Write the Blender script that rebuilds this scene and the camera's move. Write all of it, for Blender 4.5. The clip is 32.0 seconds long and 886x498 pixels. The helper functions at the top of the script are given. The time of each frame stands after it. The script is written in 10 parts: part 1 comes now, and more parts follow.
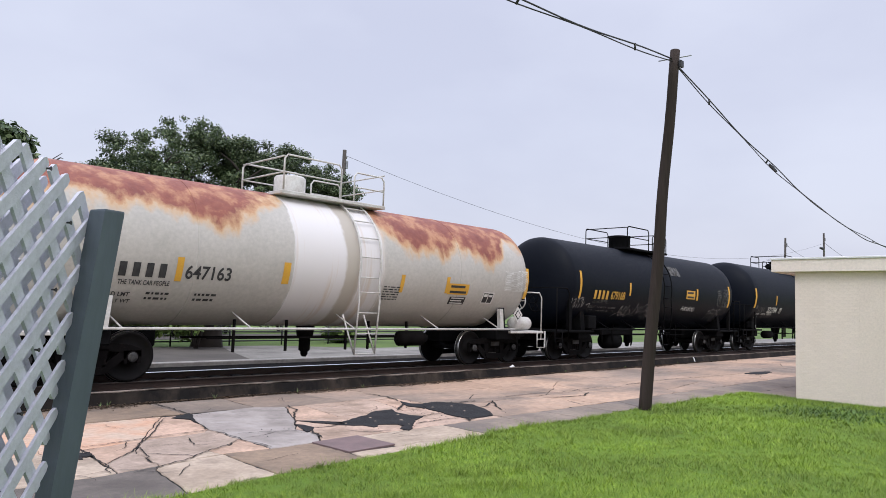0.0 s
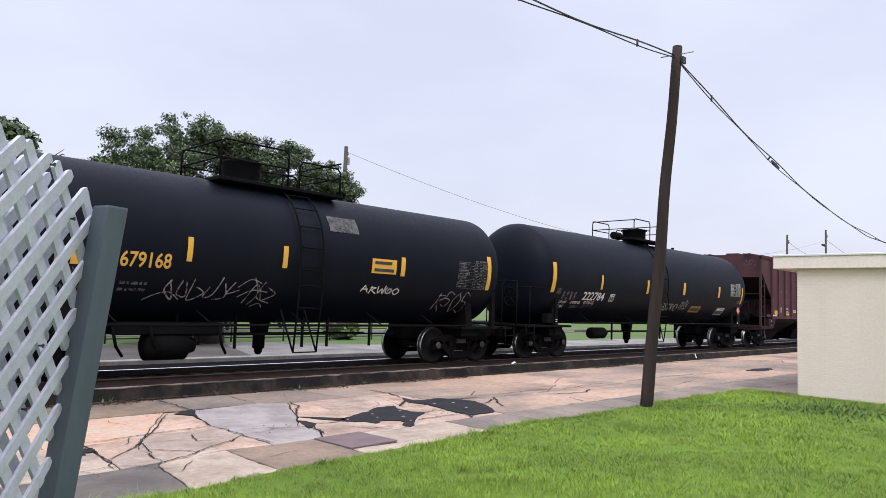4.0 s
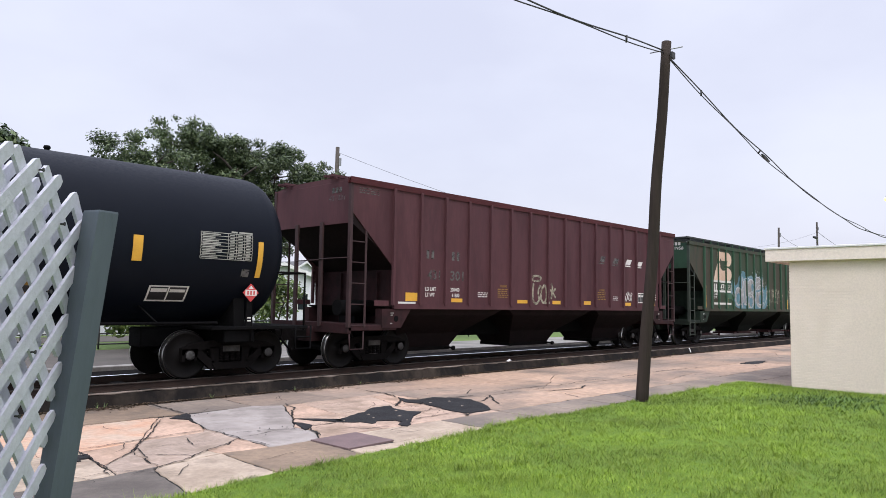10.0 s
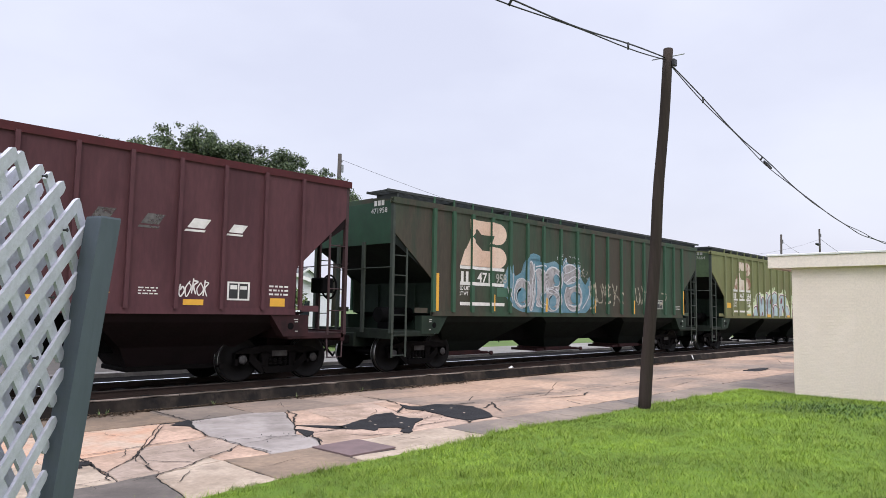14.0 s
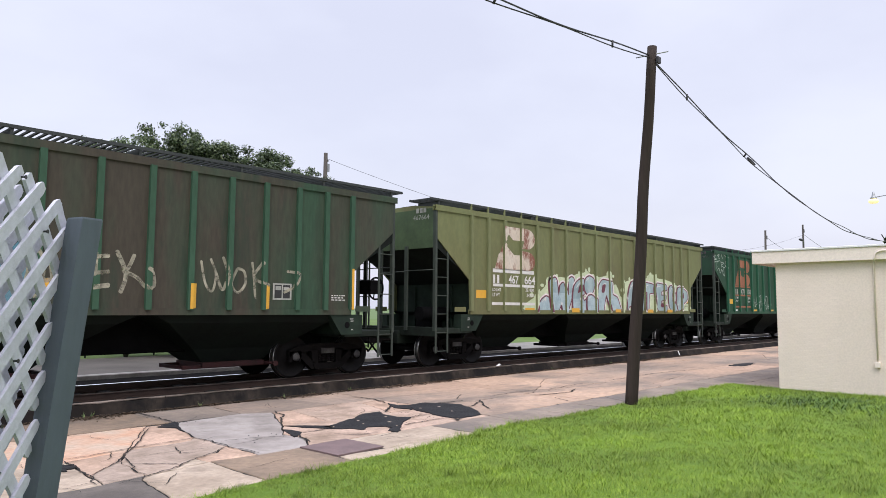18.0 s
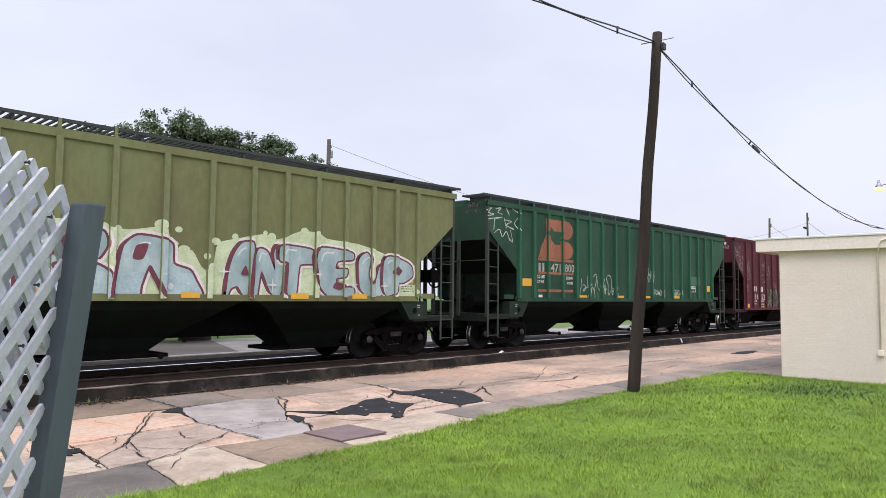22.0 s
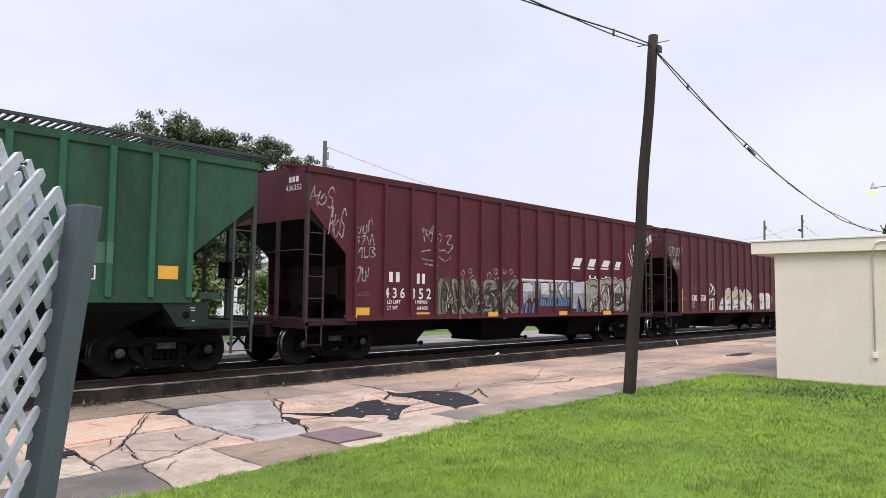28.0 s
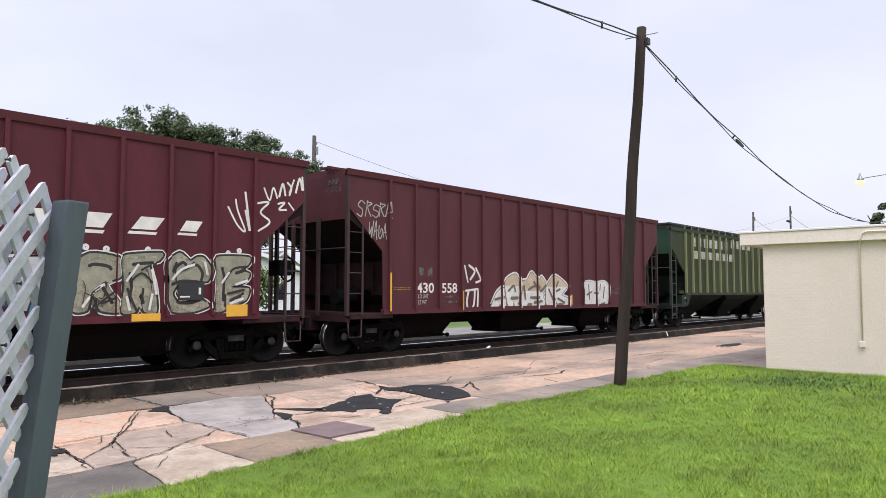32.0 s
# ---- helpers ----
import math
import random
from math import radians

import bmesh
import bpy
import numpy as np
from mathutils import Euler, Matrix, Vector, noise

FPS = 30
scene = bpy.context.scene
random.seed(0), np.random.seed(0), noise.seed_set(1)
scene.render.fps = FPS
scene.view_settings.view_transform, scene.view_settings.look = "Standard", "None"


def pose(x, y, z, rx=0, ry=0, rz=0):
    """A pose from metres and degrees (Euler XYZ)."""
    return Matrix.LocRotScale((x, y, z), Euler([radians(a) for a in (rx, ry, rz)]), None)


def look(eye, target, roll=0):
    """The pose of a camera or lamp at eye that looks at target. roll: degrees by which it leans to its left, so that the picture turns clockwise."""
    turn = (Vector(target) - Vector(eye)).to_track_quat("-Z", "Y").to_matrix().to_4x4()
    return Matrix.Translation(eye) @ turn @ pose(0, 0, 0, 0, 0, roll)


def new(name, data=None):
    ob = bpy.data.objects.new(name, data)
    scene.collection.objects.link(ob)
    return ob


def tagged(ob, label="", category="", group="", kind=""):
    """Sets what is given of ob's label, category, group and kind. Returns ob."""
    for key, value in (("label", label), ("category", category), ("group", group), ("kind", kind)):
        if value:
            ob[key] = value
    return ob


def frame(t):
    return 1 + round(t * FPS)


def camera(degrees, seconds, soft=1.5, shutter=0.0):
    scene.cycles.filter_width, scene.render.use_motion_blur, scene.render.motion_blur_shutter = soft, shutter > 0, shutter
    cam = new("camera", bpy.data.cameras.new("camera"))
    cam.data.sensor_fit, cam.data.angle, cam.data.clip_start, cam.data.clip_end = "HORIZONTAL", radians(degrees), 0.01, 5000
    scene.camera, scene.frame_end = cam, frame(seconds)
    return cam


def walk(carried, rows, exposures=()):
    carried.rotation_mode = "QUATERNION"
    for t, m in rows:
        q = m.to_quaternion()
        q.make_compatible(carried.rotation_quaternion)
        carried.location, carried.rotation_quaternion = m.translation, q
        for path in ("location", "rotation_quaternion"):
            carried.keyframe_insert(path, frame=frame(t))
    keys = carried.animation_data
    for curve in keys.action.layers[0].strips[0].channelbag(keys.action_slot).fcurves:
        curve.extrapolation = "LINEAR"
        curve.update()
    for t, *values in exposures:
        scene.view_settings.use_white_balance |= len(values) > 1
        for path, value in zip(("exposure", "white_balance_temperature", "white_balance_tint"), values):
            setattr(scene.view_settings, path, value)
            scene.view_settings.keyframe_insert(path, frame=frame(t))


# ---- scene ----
cam = camera(65.03, 32.0, soft=0.6)
PATH = [
    (0.0, pose(-0.0008, 0.0002, 1.8195, 94.817, -1.926, -45.601)),
    (0.5, pose(-0.0014, 0.0009, 1.8193, 94.674, -1.900, -45.533)),
    (1.0, pose(-0.0020, 0.0015, 1.8191, 94.603, -1.781, -45.477)),
    (1.5, pose(-0.0026, 0.0022, 1.8189, 94.573, -1.754, -45.471)),
    (2.0, pose(-0.0032, 0.0028, 1.8187, 94.619, -1.776, -45.547)),
    (2.5, pose(-0.0038, 0.0035, 1.8185, 94.683, -1.728, -45.769)),
    (3.0, pose(-0.0044, 0.0041, 1.8183, 94.687, -1.818, -45.888)),
    (3.5, pose(-0.0050, 0.0047, 1.8181, 94.600, -1.879, -45.724)),
    (5.5, pose(-0.0075, 0.0072, 1.8172, 94.538, -2.161, -44.859)),
    (6.0, pose(-0.0082, 0.0078, 1.8170, 94.526, -2.185, -44.719)),
    (6.5, pose(-0.0073, 0.0069, 1.8171, 94.459, -2.040, -44.746)),
    (7.0, pose(-0.0064, 0.0061, 1.8172, 94.360, -1.772, -44.814)),
    (7.5, pose(-0.0055, 0.0052, 1.8172, 94.319, -1.582, -44.998)),
    (8.0, pose(-0.0046, 0.0043, 1.8173, 94.360, -1.395, -45.288)),
    (8.5, pose(-0.0037, 0.0035, 1.8173, 94.380, -1.428, -45.503)),
    (9.0, pose(-0.0028, 0.0026, 1.8173, 94.329, -1.358, -45.581)),
    (9.5, pose(-0.0030, 0.0029, 1.8170, 94.333, -1.109, -45.721)),
    (10.0, pose(-0.0032, 0.0031, 1.8167, 94.465, -0.898, -45.947)),
    (10.5, pose(-0.0035, 0.0034, 1.8164, 94.582, -0.845, -46.107)),
    (11.0, pose(-0.0037, 0.0037, 1.8161, 94.641, -0.867, -46.120)),
    (11.5, pose(-0.0040, 0.0040, 1.8158, 94.703, -1.052, -46.018)),
    (12.0, pose(-0.0042, 0.0043, 1.8155, 94.843, -1.187, -45.909)),
    (12.5, pose(-0.0045, 0.0045, 1.8152, 94.942, -1.179, -45.836)),
    (13.0, pose(-0.0047, 0.0048, 1.8149, 94.981, -1.090, -45.778)),
    (13.5, pose(-0.0038, 0.0039, 1.8148, 94.972, -0.994, -45.737)),
    (14.0, pose(-0.0029, 0.0030, 1.8148, 95.013, -0.937, -45.782)),
    (14.5, pose(-0.0020, 0.0021, 1.8148, 95.112, -0.833, -45.890)),
    (16.5, pose(0.0015, -0.0015, 1.8146, 94.993, -0.578, -46.468)),
    (17.0, pose(0.0023, -0.0024, 1.8145, 94.890, -0.466, -46.562)),
    (17.5, pose(0.0032, -0.0033, 1.8145, 94.896, -0.375, -46.726)),
    (18.0, pose(0.0041, -0.0043, 1.8144, 94.903, -0.371, -46.789)),
    (18.5, pose(0.0050, -0.0052, 1.8144, 94.844, -0.431, -46.698)),
    (19.0, pose(0.0058, -0.0061, 1.8143, 94.724, -0.575, -46.550)),
    (19.5, pose(0.0058, -0.0059, 1.8141, 94.626, -0.696, -46.454)),
    (20.0, pose(0.0057, -0.0058, 1.8139, 94.564, -0.769, -46.391)),
    (20.5, pose(0.0056, -0.0057, 1.8136, 94.478, -0.799, -46.380)),
    (21.0, pose(0.0055, -0.0055, 1.8133, 94.350, -0.705, -46.380)),
    (21.5, pose(0.0054, -0.0054, 1.8131, 94.127, -0.650, -46.433)),
    (22.0, pose(0.0052, -0.0053, 1.8128, 93.833, -0.563, -46.538)),
    (22.5, pose(0.0051, -0.0052, 1.8125, 93.651, -0.558, -46.677)),
    (23.0, pose(0.0050, -0.0051, 1.8123, 93.620, -0.552, -46.776)),
    (23.5, pose(0.0045, -0.0046, 1.8125, 93.632, -0.598, -46.759)),
    (24.0, pose(0.0041, -0.0041, 1.8127, 93.732, -0.525, -46.689)),
    (24.5, pose(0.0036, -0.0036, 1.8129, 93.834, -0.587, -46.732)),
    (25.0, pose(0.0031, -0.0031, 1.8131, 93.904, -0.617, -46.831)),
    (25.5, pose(0.0026, -0.0027, 1.8134, 93.917, -0.660, -46.960)),
    (27.5, pose(0.0008, -0.0007, 1.8142, 94.182, -0.639, -46.842)),
    (28.0, pose(0.0003, -0.0003, 1.8144, 93.978, -0.621, -46.889)),
    (28.5, pose(0.0009, -0.0009, 1.8138, 93.776, -0.674, -46.989)),
    (29.0, pose(0.0016, -0.0015, 1.8133, 93.714, -0.669, -47.112)),
    (29.5, pose(0.0022, -0.0021, 1.8127, 93.769, -0.628, -47.249)),
    (30.0, pose(0.0028, -0.0028, 1.8120, 93.815, -0.467, -47.369)),
    (30.5, pose(0.0034, -0.0034, 1.8114, 93.738, -0.339, -47.434)),
    (31.0, pose(0.0041, -0.0040, 1.8108, 93.600, -0.278, -47.486)),
    (31.5, pose(0.0047, -0.0047, 1.8102, 93.531, -0.143, -47.533)),
    (32.0, pose(0.0053, -0.0053, 1.8096, 93.498, -0.050, -47.607)),
]
walk(cam, PATH, exposures=[(0.0, -0.15, 6230, 10.0), (3.0, -0.01, 6250, 10.0), (8.0, 0.05, 6330, 10.0), (20.0, 0.07, 6390, 10.0), (32.0, 0.11, 6450, 10.0)])

# ---- world, sun, exposure ----
world = bpy.data.worlds.new("sky")
scene.world = world
world.use_nodes = True
wn, wl = world.node_tree.nodes, world.node_tree.links
wn.clear()
w_out = wn.new("ShaderNodeOutputWorld")
w_bg = wn.new("ShaderNodeBackground")
w_sky = wn.new("ShaderNodeTexSky")
w_sky.sky_type, w_sky.sun_disc = "NISHITA", False
w_sky.sun_elevation, w_sky.sun_rotation = radians(50), radians(200)
w_sky.dust_density, w_sky.air_density = 4.0, 1.5
w_co = wn.new("ShaderNodeTexCoord")
w_sep = wn.new("ShaderNodeSeparateXYZ")
w_up = wn.new("ShaderNodeMapRange")            # an overcast sky is brighter overhead
w_up.interpolation_type = "SMOOTHSTEP"
w_up.inputs[1].default_value, w_up.inputs[2].default_value = 0.38, 0.95
w_up.inputs[3].default_value, w_up.inputs[4].default_value = 0.92, 2.3
w_noise = wn.new("ShaderNodeTexNoise")
w_noise.inputs["Scale"].default_value, w_noise.inputs["Detail"].default_value = 2.2, 5
w_map = wn.new("ShaderNodeMapping")
w_map.inputs["Scale"].default_value = (1, 1, 2.2)
w_ramp = wn.new("ShaderNodeValToRGB")
w_ramp.color_ramp.elements[0].position, w_ramp.color_ramp.elements[1].position = 0.34, 0.66
w_ramp.color_ramp.elements[0].color = (0.735, 0.738, 0.88, 1)
w_ramp.color_ramp.elements[1].color = (0.85, 0.855, 0.985, 1)
w_mix = wn.new("ShaderNodeMixRGB")
w_mix.inputs[0].default_value = 0.03
w_mul = wn.new("ShaderNodeMixRGB")
w_mul.blend_type, w_mul.inputs[0].default_value = "MULTIPLY", 1.0
wl.new(w_co.outputs["Generated"], w_map.inputs[0])
wl.new(w_map.outputs[0], w_noise.inputs["Vector"])
wl.new(w_noise.outputs[0], w_ramp.inputs[0])
wl.new(w_co.outputs["Generated"], w_sep.inputs[0])
wl.new(w_sep.outputs[2], w_up.inputs[0])
wl.new(w_ramp.outputs[0], w_mix.inputs[1])
wl.new(w_sky.outputs[0], w_mix.inputs[2])
wl.new(w_mix.outputs[0], w_mul.inputs[1])
wl.new(w_up.outputs[0], w_mul.inputs[2])
wl.new(w_mul.outputs[0], w_bg.inputs[0])
w_bg.inputs[1].default_value = 1.0
wl.new(w_bg.outputs[0], w_out.inputs[0])
sun = new("sun", bpy.data.lights.new("sun", "SUN"))
sun.data.energy, sun.data.angle, sun.data.color = 1.2, radians(25), (1.0, 0.97, 0.92)
sun.matrix_world = look((-16, -14, 28), (0, 0, 0))

# ---- materials ----
MATS = {}


def surface(name, col, col2=None, rough=0.6, metal=0.0, scale=2.0, fine=30.0, amount=0.5, bump=0.15, bscale=60.0,
            dirt=None, dirt_at=(0.55, 0.75), dirt_scale=0.7, stretch=(1, 1, 1), per_object=0.0, rough2=None, spec=0.4):
    """A procedural surface: two tones broken up at two scales, optional stains, fine relief."""
    if name in MATS:
        return MATS[name]
    m = bpy.data.materials.new(name)
    m.use_nodes = True
    n, l = m.node_tree.nodes, m.node_tree.links
    b = n["Principled BSDF"]
    co = n.new("ShaderNodeTexCoord")
    mp = n.new("ShaderNodeMapping")
    mp.inputs["Scale"].default_value = stretch
    l.new(co.outputs["Object"], mp.inputs[0])

    def noise_at(s, detail=4.0, rgh=0.6):
        x = n.new("ShaderNodeTexNoise")
        x.inputs["Scale"].default_value, x.inputs["Detail"].default_value, x.inputs["Roughness"].default_value = s, detail, rgh
        l.new(mp.outputs[0], x.inputs["Vector"])
        return x

    def mixer(kind, fac, a, c):
        x = n.new("ShaderNodeMixRGB")
        x.blend_type = kind
        for i, v in ((0, fac), (1, a), (2, c)):
            if isinstance(v, (float, int)):
                x.inputs[i].default_value = v
            elif isinstance(v, tuple):
                x.inputs[i].default_value = (*v, 1)
            else:
                l.new(v, x.inputs[i])
        return x.outputs[0]

    def span(v, a, c, lo=0.0, hi=1.0):
        x = n.new("ShaderNodeMapRange")
        x.inputs[1].default_value, x.inputs[2].default_value, x.inputs[3].default_value, x.inputs[4].default_value = a, c, lo, hi
        l.new(v, x.inputs[0])
        return x.outputs[0]

    col2 = col2 or tuple(c * 0.72 for c in col)
    big, small = noise_at(scale), noise_at(fine, 3.0)
    out = mixer("MIX", span(big.outputs[0], 0.38, 0.64, 0, amount * 1.3), col, col2)
    out = mixer("MULTIPLY", 0.55 * amount, out, span(small.outputs[0], 0.3, 0.7, 0.55, 1.15))
    if dirt:
        d = noise_at(dirt_scale, 6.0, 0.7)
        out = mixer("MIX", span(d.outputs[0], dirt_at[0], dirt_at[1]), out, dirt)
    if per_object:
        oi = n.new("ShaderNodeObjectInfo")
        out = mixer("MULTIPLY", 1.0, out, span(oi.outputs["Random"], 0, 1, 1 - per_object, 1 + per_object))
    l.new(out, b.inputs["Base Color"])
    b.inputs["Metallic"].default_value = metal
    b.inputs["Specular IOR Level"].default_value = spec
    l.new(span(small.outputs[0], 0.3, 0.7, rough, rough2 if rough2 is not None else min(1, rough + 0.15)), b.inputs["Roughness"])
    if bump:
        bn = n.new("ShaderNodeBump")
        bn.inputs["Strength"].default_value, bn.inputs["Distance"].default_value = bump, 0.01
        l.new(noise_at(bscale, 4.0).outputs[0], bn.inputs["Height"])
        l.new(bn.outputs[0], b.inputs["Normal"])
    MATS[name] = m
    return m


def plain(name, col, rough=0.6, metal=0.0, glow=0.0):
    if name in MATS:
        return MATS[name]
    m = bpy.data.materials.new(name)
    m.use_nodes = True
    b = m.node_tree.nodes["Principled BSDF"]
    b.inputs["Base Color"].default_value, b.inputs["Roughness"].default_value, b.inputs["Metallic"].default_value = (*col, 1), rough, metal
    if glow:
        b.inputs["Emission Color"].default_value, b.inputs["Emission Strength"].default_value = (*col, 1), glow
    MATS[name] = m
    return m


M_GRASS_GROUND = surface("grass_soil", (0.125, 0.215, 0.016), (0.095, 0.170, 0.014), 0.9, scale=0.8, fine=14, amount=0.7, bump=0.6, bscale=50)
M_FAR_GROUND = surface("far_grass", (0.10, 0.17, 0.05), (0.13, 0.17, 0.07), 0.95, scale=0.15, fine=4, amount=0.7, bump=0.2)
M_ROAD = surface("road_concrete", (0.42, 0.34, 0.28), (0.33, 0.29, 0.26), 0.8, scale=0.5, fine=9, amount=0.8, bump=0.3, bscale=70,
                 dirt=(0.16, 0.14, 0.12), dirt_at=(0.6, 0.8))
# asphalt grey, darkened further for the train's shadow on the far lane
M_FAR_ROAD = surface("far_asphalt", (0.125, 0.112, 0.098), (0.05, 0.045, 0.04), 0.85, scale=0.3, fine=10, bump=0.2)
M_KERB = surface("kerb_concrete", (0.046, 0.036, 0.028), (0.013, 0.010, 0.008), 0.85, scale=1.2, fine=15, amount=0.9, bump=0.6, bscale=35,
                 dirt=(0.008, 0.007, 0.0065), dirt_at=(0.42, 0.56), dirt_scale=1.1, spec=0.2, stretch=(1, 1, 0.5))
# near-black ballast and ties: shade below the train is put into their colour
M_BALLAST = surface("ballast_shaded", (0.007, 0.006, 0.0055), (0.004, 0.0035, 0.003), 0.95, scale=1.5, fine=25, amount=0.9, bump=1.0, bscale=25, spec=0.1)
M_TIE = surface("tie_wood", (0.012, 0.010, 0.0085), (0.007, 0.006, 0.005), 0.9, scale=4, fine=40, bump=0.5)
M_RAIL = surface("rail_rust", (0.045, 0.028, 0.022), (0.028, 0.019, 0.015), 0.75, metal=0.2, scale=3, fine=30)
M_RAILHEAD = plain("rail_head_steel", (0.92, 0.92, 0.92), 0.18, 1.0)
# near rail head: the same steel, darkened for the train's dark reflection
M_RAILHEAD_SHADED = surface("rail_head_shaded", (0.10, 0.085, 0.075), (0.05, 0.042, 0.036), 0.5, metal=0.6, scale=3, fine=30, amount=0.7, bump=0.05)
M_FAR_PALE = surface("far_concrete", (0.31, 0.295, 0.265), (0.16, 0.15, 0.135), 0.85, scale=0.4, fine=10, amount=0.8, bump=0.2)
M_POLE = surface("pole_creosote", (0.060, 0.046, 0.040), (0.033, 0.026, 0.022), 0.85, spec=0.15, scale=2, fine=35, amount=0.9, bump=0.7, bscale=30, stretch=(1, 1, 0.06))
M_WIRE = plain("cable_black", (0.025, 0.025, 0.027), 0.55)
M_CREAM = surface("cream_brick_paint", (0.835, 0.728, 0.635), (0.79, 0.69, 0.60), 0.7, scale=1.0, fine=25, amount=0.35, bump=0.18, bscale=60, per_object=0.02)
M_CREAM_TRIM = surface("cream_trim_paint", (0.88, 0.775, 0.685), (0.83, 0.73, 0.64), 0.6, scale=1.0, fine=20, amount=0.4, bump=0.1)
M_WHITE = surface("white_paint", (0.80, 0.80, 0.79), (0.72, 0.72, 0.71), 0.55, scale=2, fine=20, amount=0.4, bump=0.1)
M_POSTGREY = surface("post_grey_paint", (0.098, 0.121, 0.145), (0.075, 0.094, 0.114), 0.6, scale=3, fine=25, amount=0.6, bump=0.35, bscale=40, stretch=(1, 1, 0.15))
M_LATTICE = surface("lattice_white_paint", (0.58, 0.585, 0.65), (0.48, 0.485, 0.545), 0.65, scale=5, fine=40, amount=0.6, bump=0.3, bscale=60,
                    dirt=(0.30, 0.31, 0.33), dirt_at=(0.60, 0.8), dirt_scale=3)
M_BARK = surface("oak_bark", (0.055, 0.045, 0.038), (0.028, 0.024, 0.020), 0.95, scale=1.5, fine=12, bump=0.8, bscale=12)

M_CRACK = surface("crack_filler", (0.030, 0.026, 0.023), (0.014, 0.012, 0.011), 0.95, scale=3, fine=30, amount=0.8, bump=0.8, bscale=40)
M_ASPHALT = surface("asphalt_patch", (0.020, 0.020, 0.022), (0.011, 0.011, 0.012), 0.85, scale=2.5, fine=35, amount=0.8, bump=1.0, bscale=50)
M_FAR_LAWN = surface("far_lawn_grass", (0.12, 0.185, 0.040), (0.085, 0.135, 0.032), 0.95, scale=0.25, fine=5, amount=0.7, bump=0.3, bscale=20)
M_FAR_KERB = surface("far_kerb_concrete", (0.42, 0.39, 0.36), (0.26, 0.24, 0.22), 0.85, scale=1.0, fine=12, amount=0.8, bump=0.4, bscale=30)
M_SIDING = surface("white_siding", (0.74, 0.75, 0.80), (0.68, 0.69, 0.74), 0.6, scale=1, fine=15, amount=0.3, bump=0.05)
M_SHINGLE = surface("grey_shingle", (0.16, 0.16, 0.165), (0.11, 0.11, 0.115), 0.9, scale=2, fine=20, amount=0.7, bump=0.5)
M_GLASS_DARK = plain("window_glass", (0.02, 0.025, 0.03), 0.08)
M_PIPE = plain("pipe_fence_black", (0.018, 0.018, 0.02), 0.5)
M_PLATE = surface("steel_plate_rust", (0.235, 0.165, 0.16), (0.17, 0.125, 0.12), 0.6, metal=0.3, scale=3, fine=30, amount=0.6, bump=0.3)
M_LAMPGLOW = plain("lamp_glow", (1.0, 0.84, 0.42), 0.4, 0.0, 0.75)
M_GALV = surface("galvanised_steel", (0.36, 0.37, 0.38), (0.28, 0.29, 0.30), 0.45, metal=0.7, scale=4, fine=30, amount=0.5, bump=0.05)
M_LITTER = surface("dry_litter", (0.10, 0.065, 0.04), (0.06, 0.045, 0.03), 0.9, scale=4, fine=30, amount=0.8, bump=0.0)


def slab_paint():
    """Old concrete, each slab of its own tint, stained and gritty."""
    m = surface("slab_concrete", (0.58, 0.435, 0.345), (0.44, 0.335, 0.265), 0.8, scale=0.9, fine=16, amount=1.0, bump=0.5, bscale=55,
                dirt=(0.22, 0.165, 0.12), dirt_at=(0.47, 0.70), dirt_scale=1.2)
    n, l = m.node_tree.nodes, m.node_tree.links
    b = n["Principled BSDF"]
    base = b.inputs["Base Color"].links[0].from_socket
    oi = n.new("ShaderNodeObjectInfo")
    tint = n.new("ShaderNodeValToRGB")
    tint.color_ramp.interpolation = "CONSTANT"
    e = tint.color_ramp.elements
    stops = ((0.0, (1.0, 0.98, 0.96)), (0.22, (1.08, 1.0, 0.94)), (0.5, (0.95, 0.97, 0.98)), (0.62, (1.07, 0.99, 0.93)), (0.74, (0.90, 0.92, 0.93)), (0.86, (1.04, 1.0, 0.97)))
    while len(e) < len(stops):
        e.new(0.5)
    for k, (p, c) in zip(e, stops):
        k.position, k.color = p, (*c, 1)
    l.new(oi.outputs["Random"], tint.inputs[0])
    x = n.new("ShaderNodeMixRGB")
    x.blend_type, x.inputs[0].default_value = "MULTIPLY", 1.0
    l.new(base, x.inputs[1])
    l.new(tint.outputs[0], x.inputs[2])
    l.new(x.outputs[0], b.inputs["Base Color"])
    return m


M_SLAB = slab_paint()
M_SLAB_BLUE = surface("slab_blue_grey", (0.42, 0.375, 0.345), (0.29, 0.255, 0.23), 0.8, scale=1.5, fine=12, amount=0.8, bump=0.4, bscale=55,
                      dirt=(0.19, 0.165, 0.145), dirt_at=(0.50, 0.74), dirt_scale=1.6)
M_SLAB_ORANGE = surface("slab_orange", (0.60, 0.36, 0.24), (0.55, 0.42, 0.32), 0.8, scale=1.5, fine=12, amount=0.8, bump=0.5, bscale=55,
                        dirt=(0.18, 0.15, 0.13), dirt_at=(0.58, 0.8), dirt_scale=1.0)
M_SLAB_GREY = surface("slab_grey", (0.31, 0.25, 0.20), (0.21, 0.17, 0.14), 0.85, scale=0.7, fine=11, amount=0.9, bump=0.6, bscale=45,
                      dirt=(0.14, 0.125, 0.115), dirt_at=(0.5, 0.75), dirt_scale=0.9)


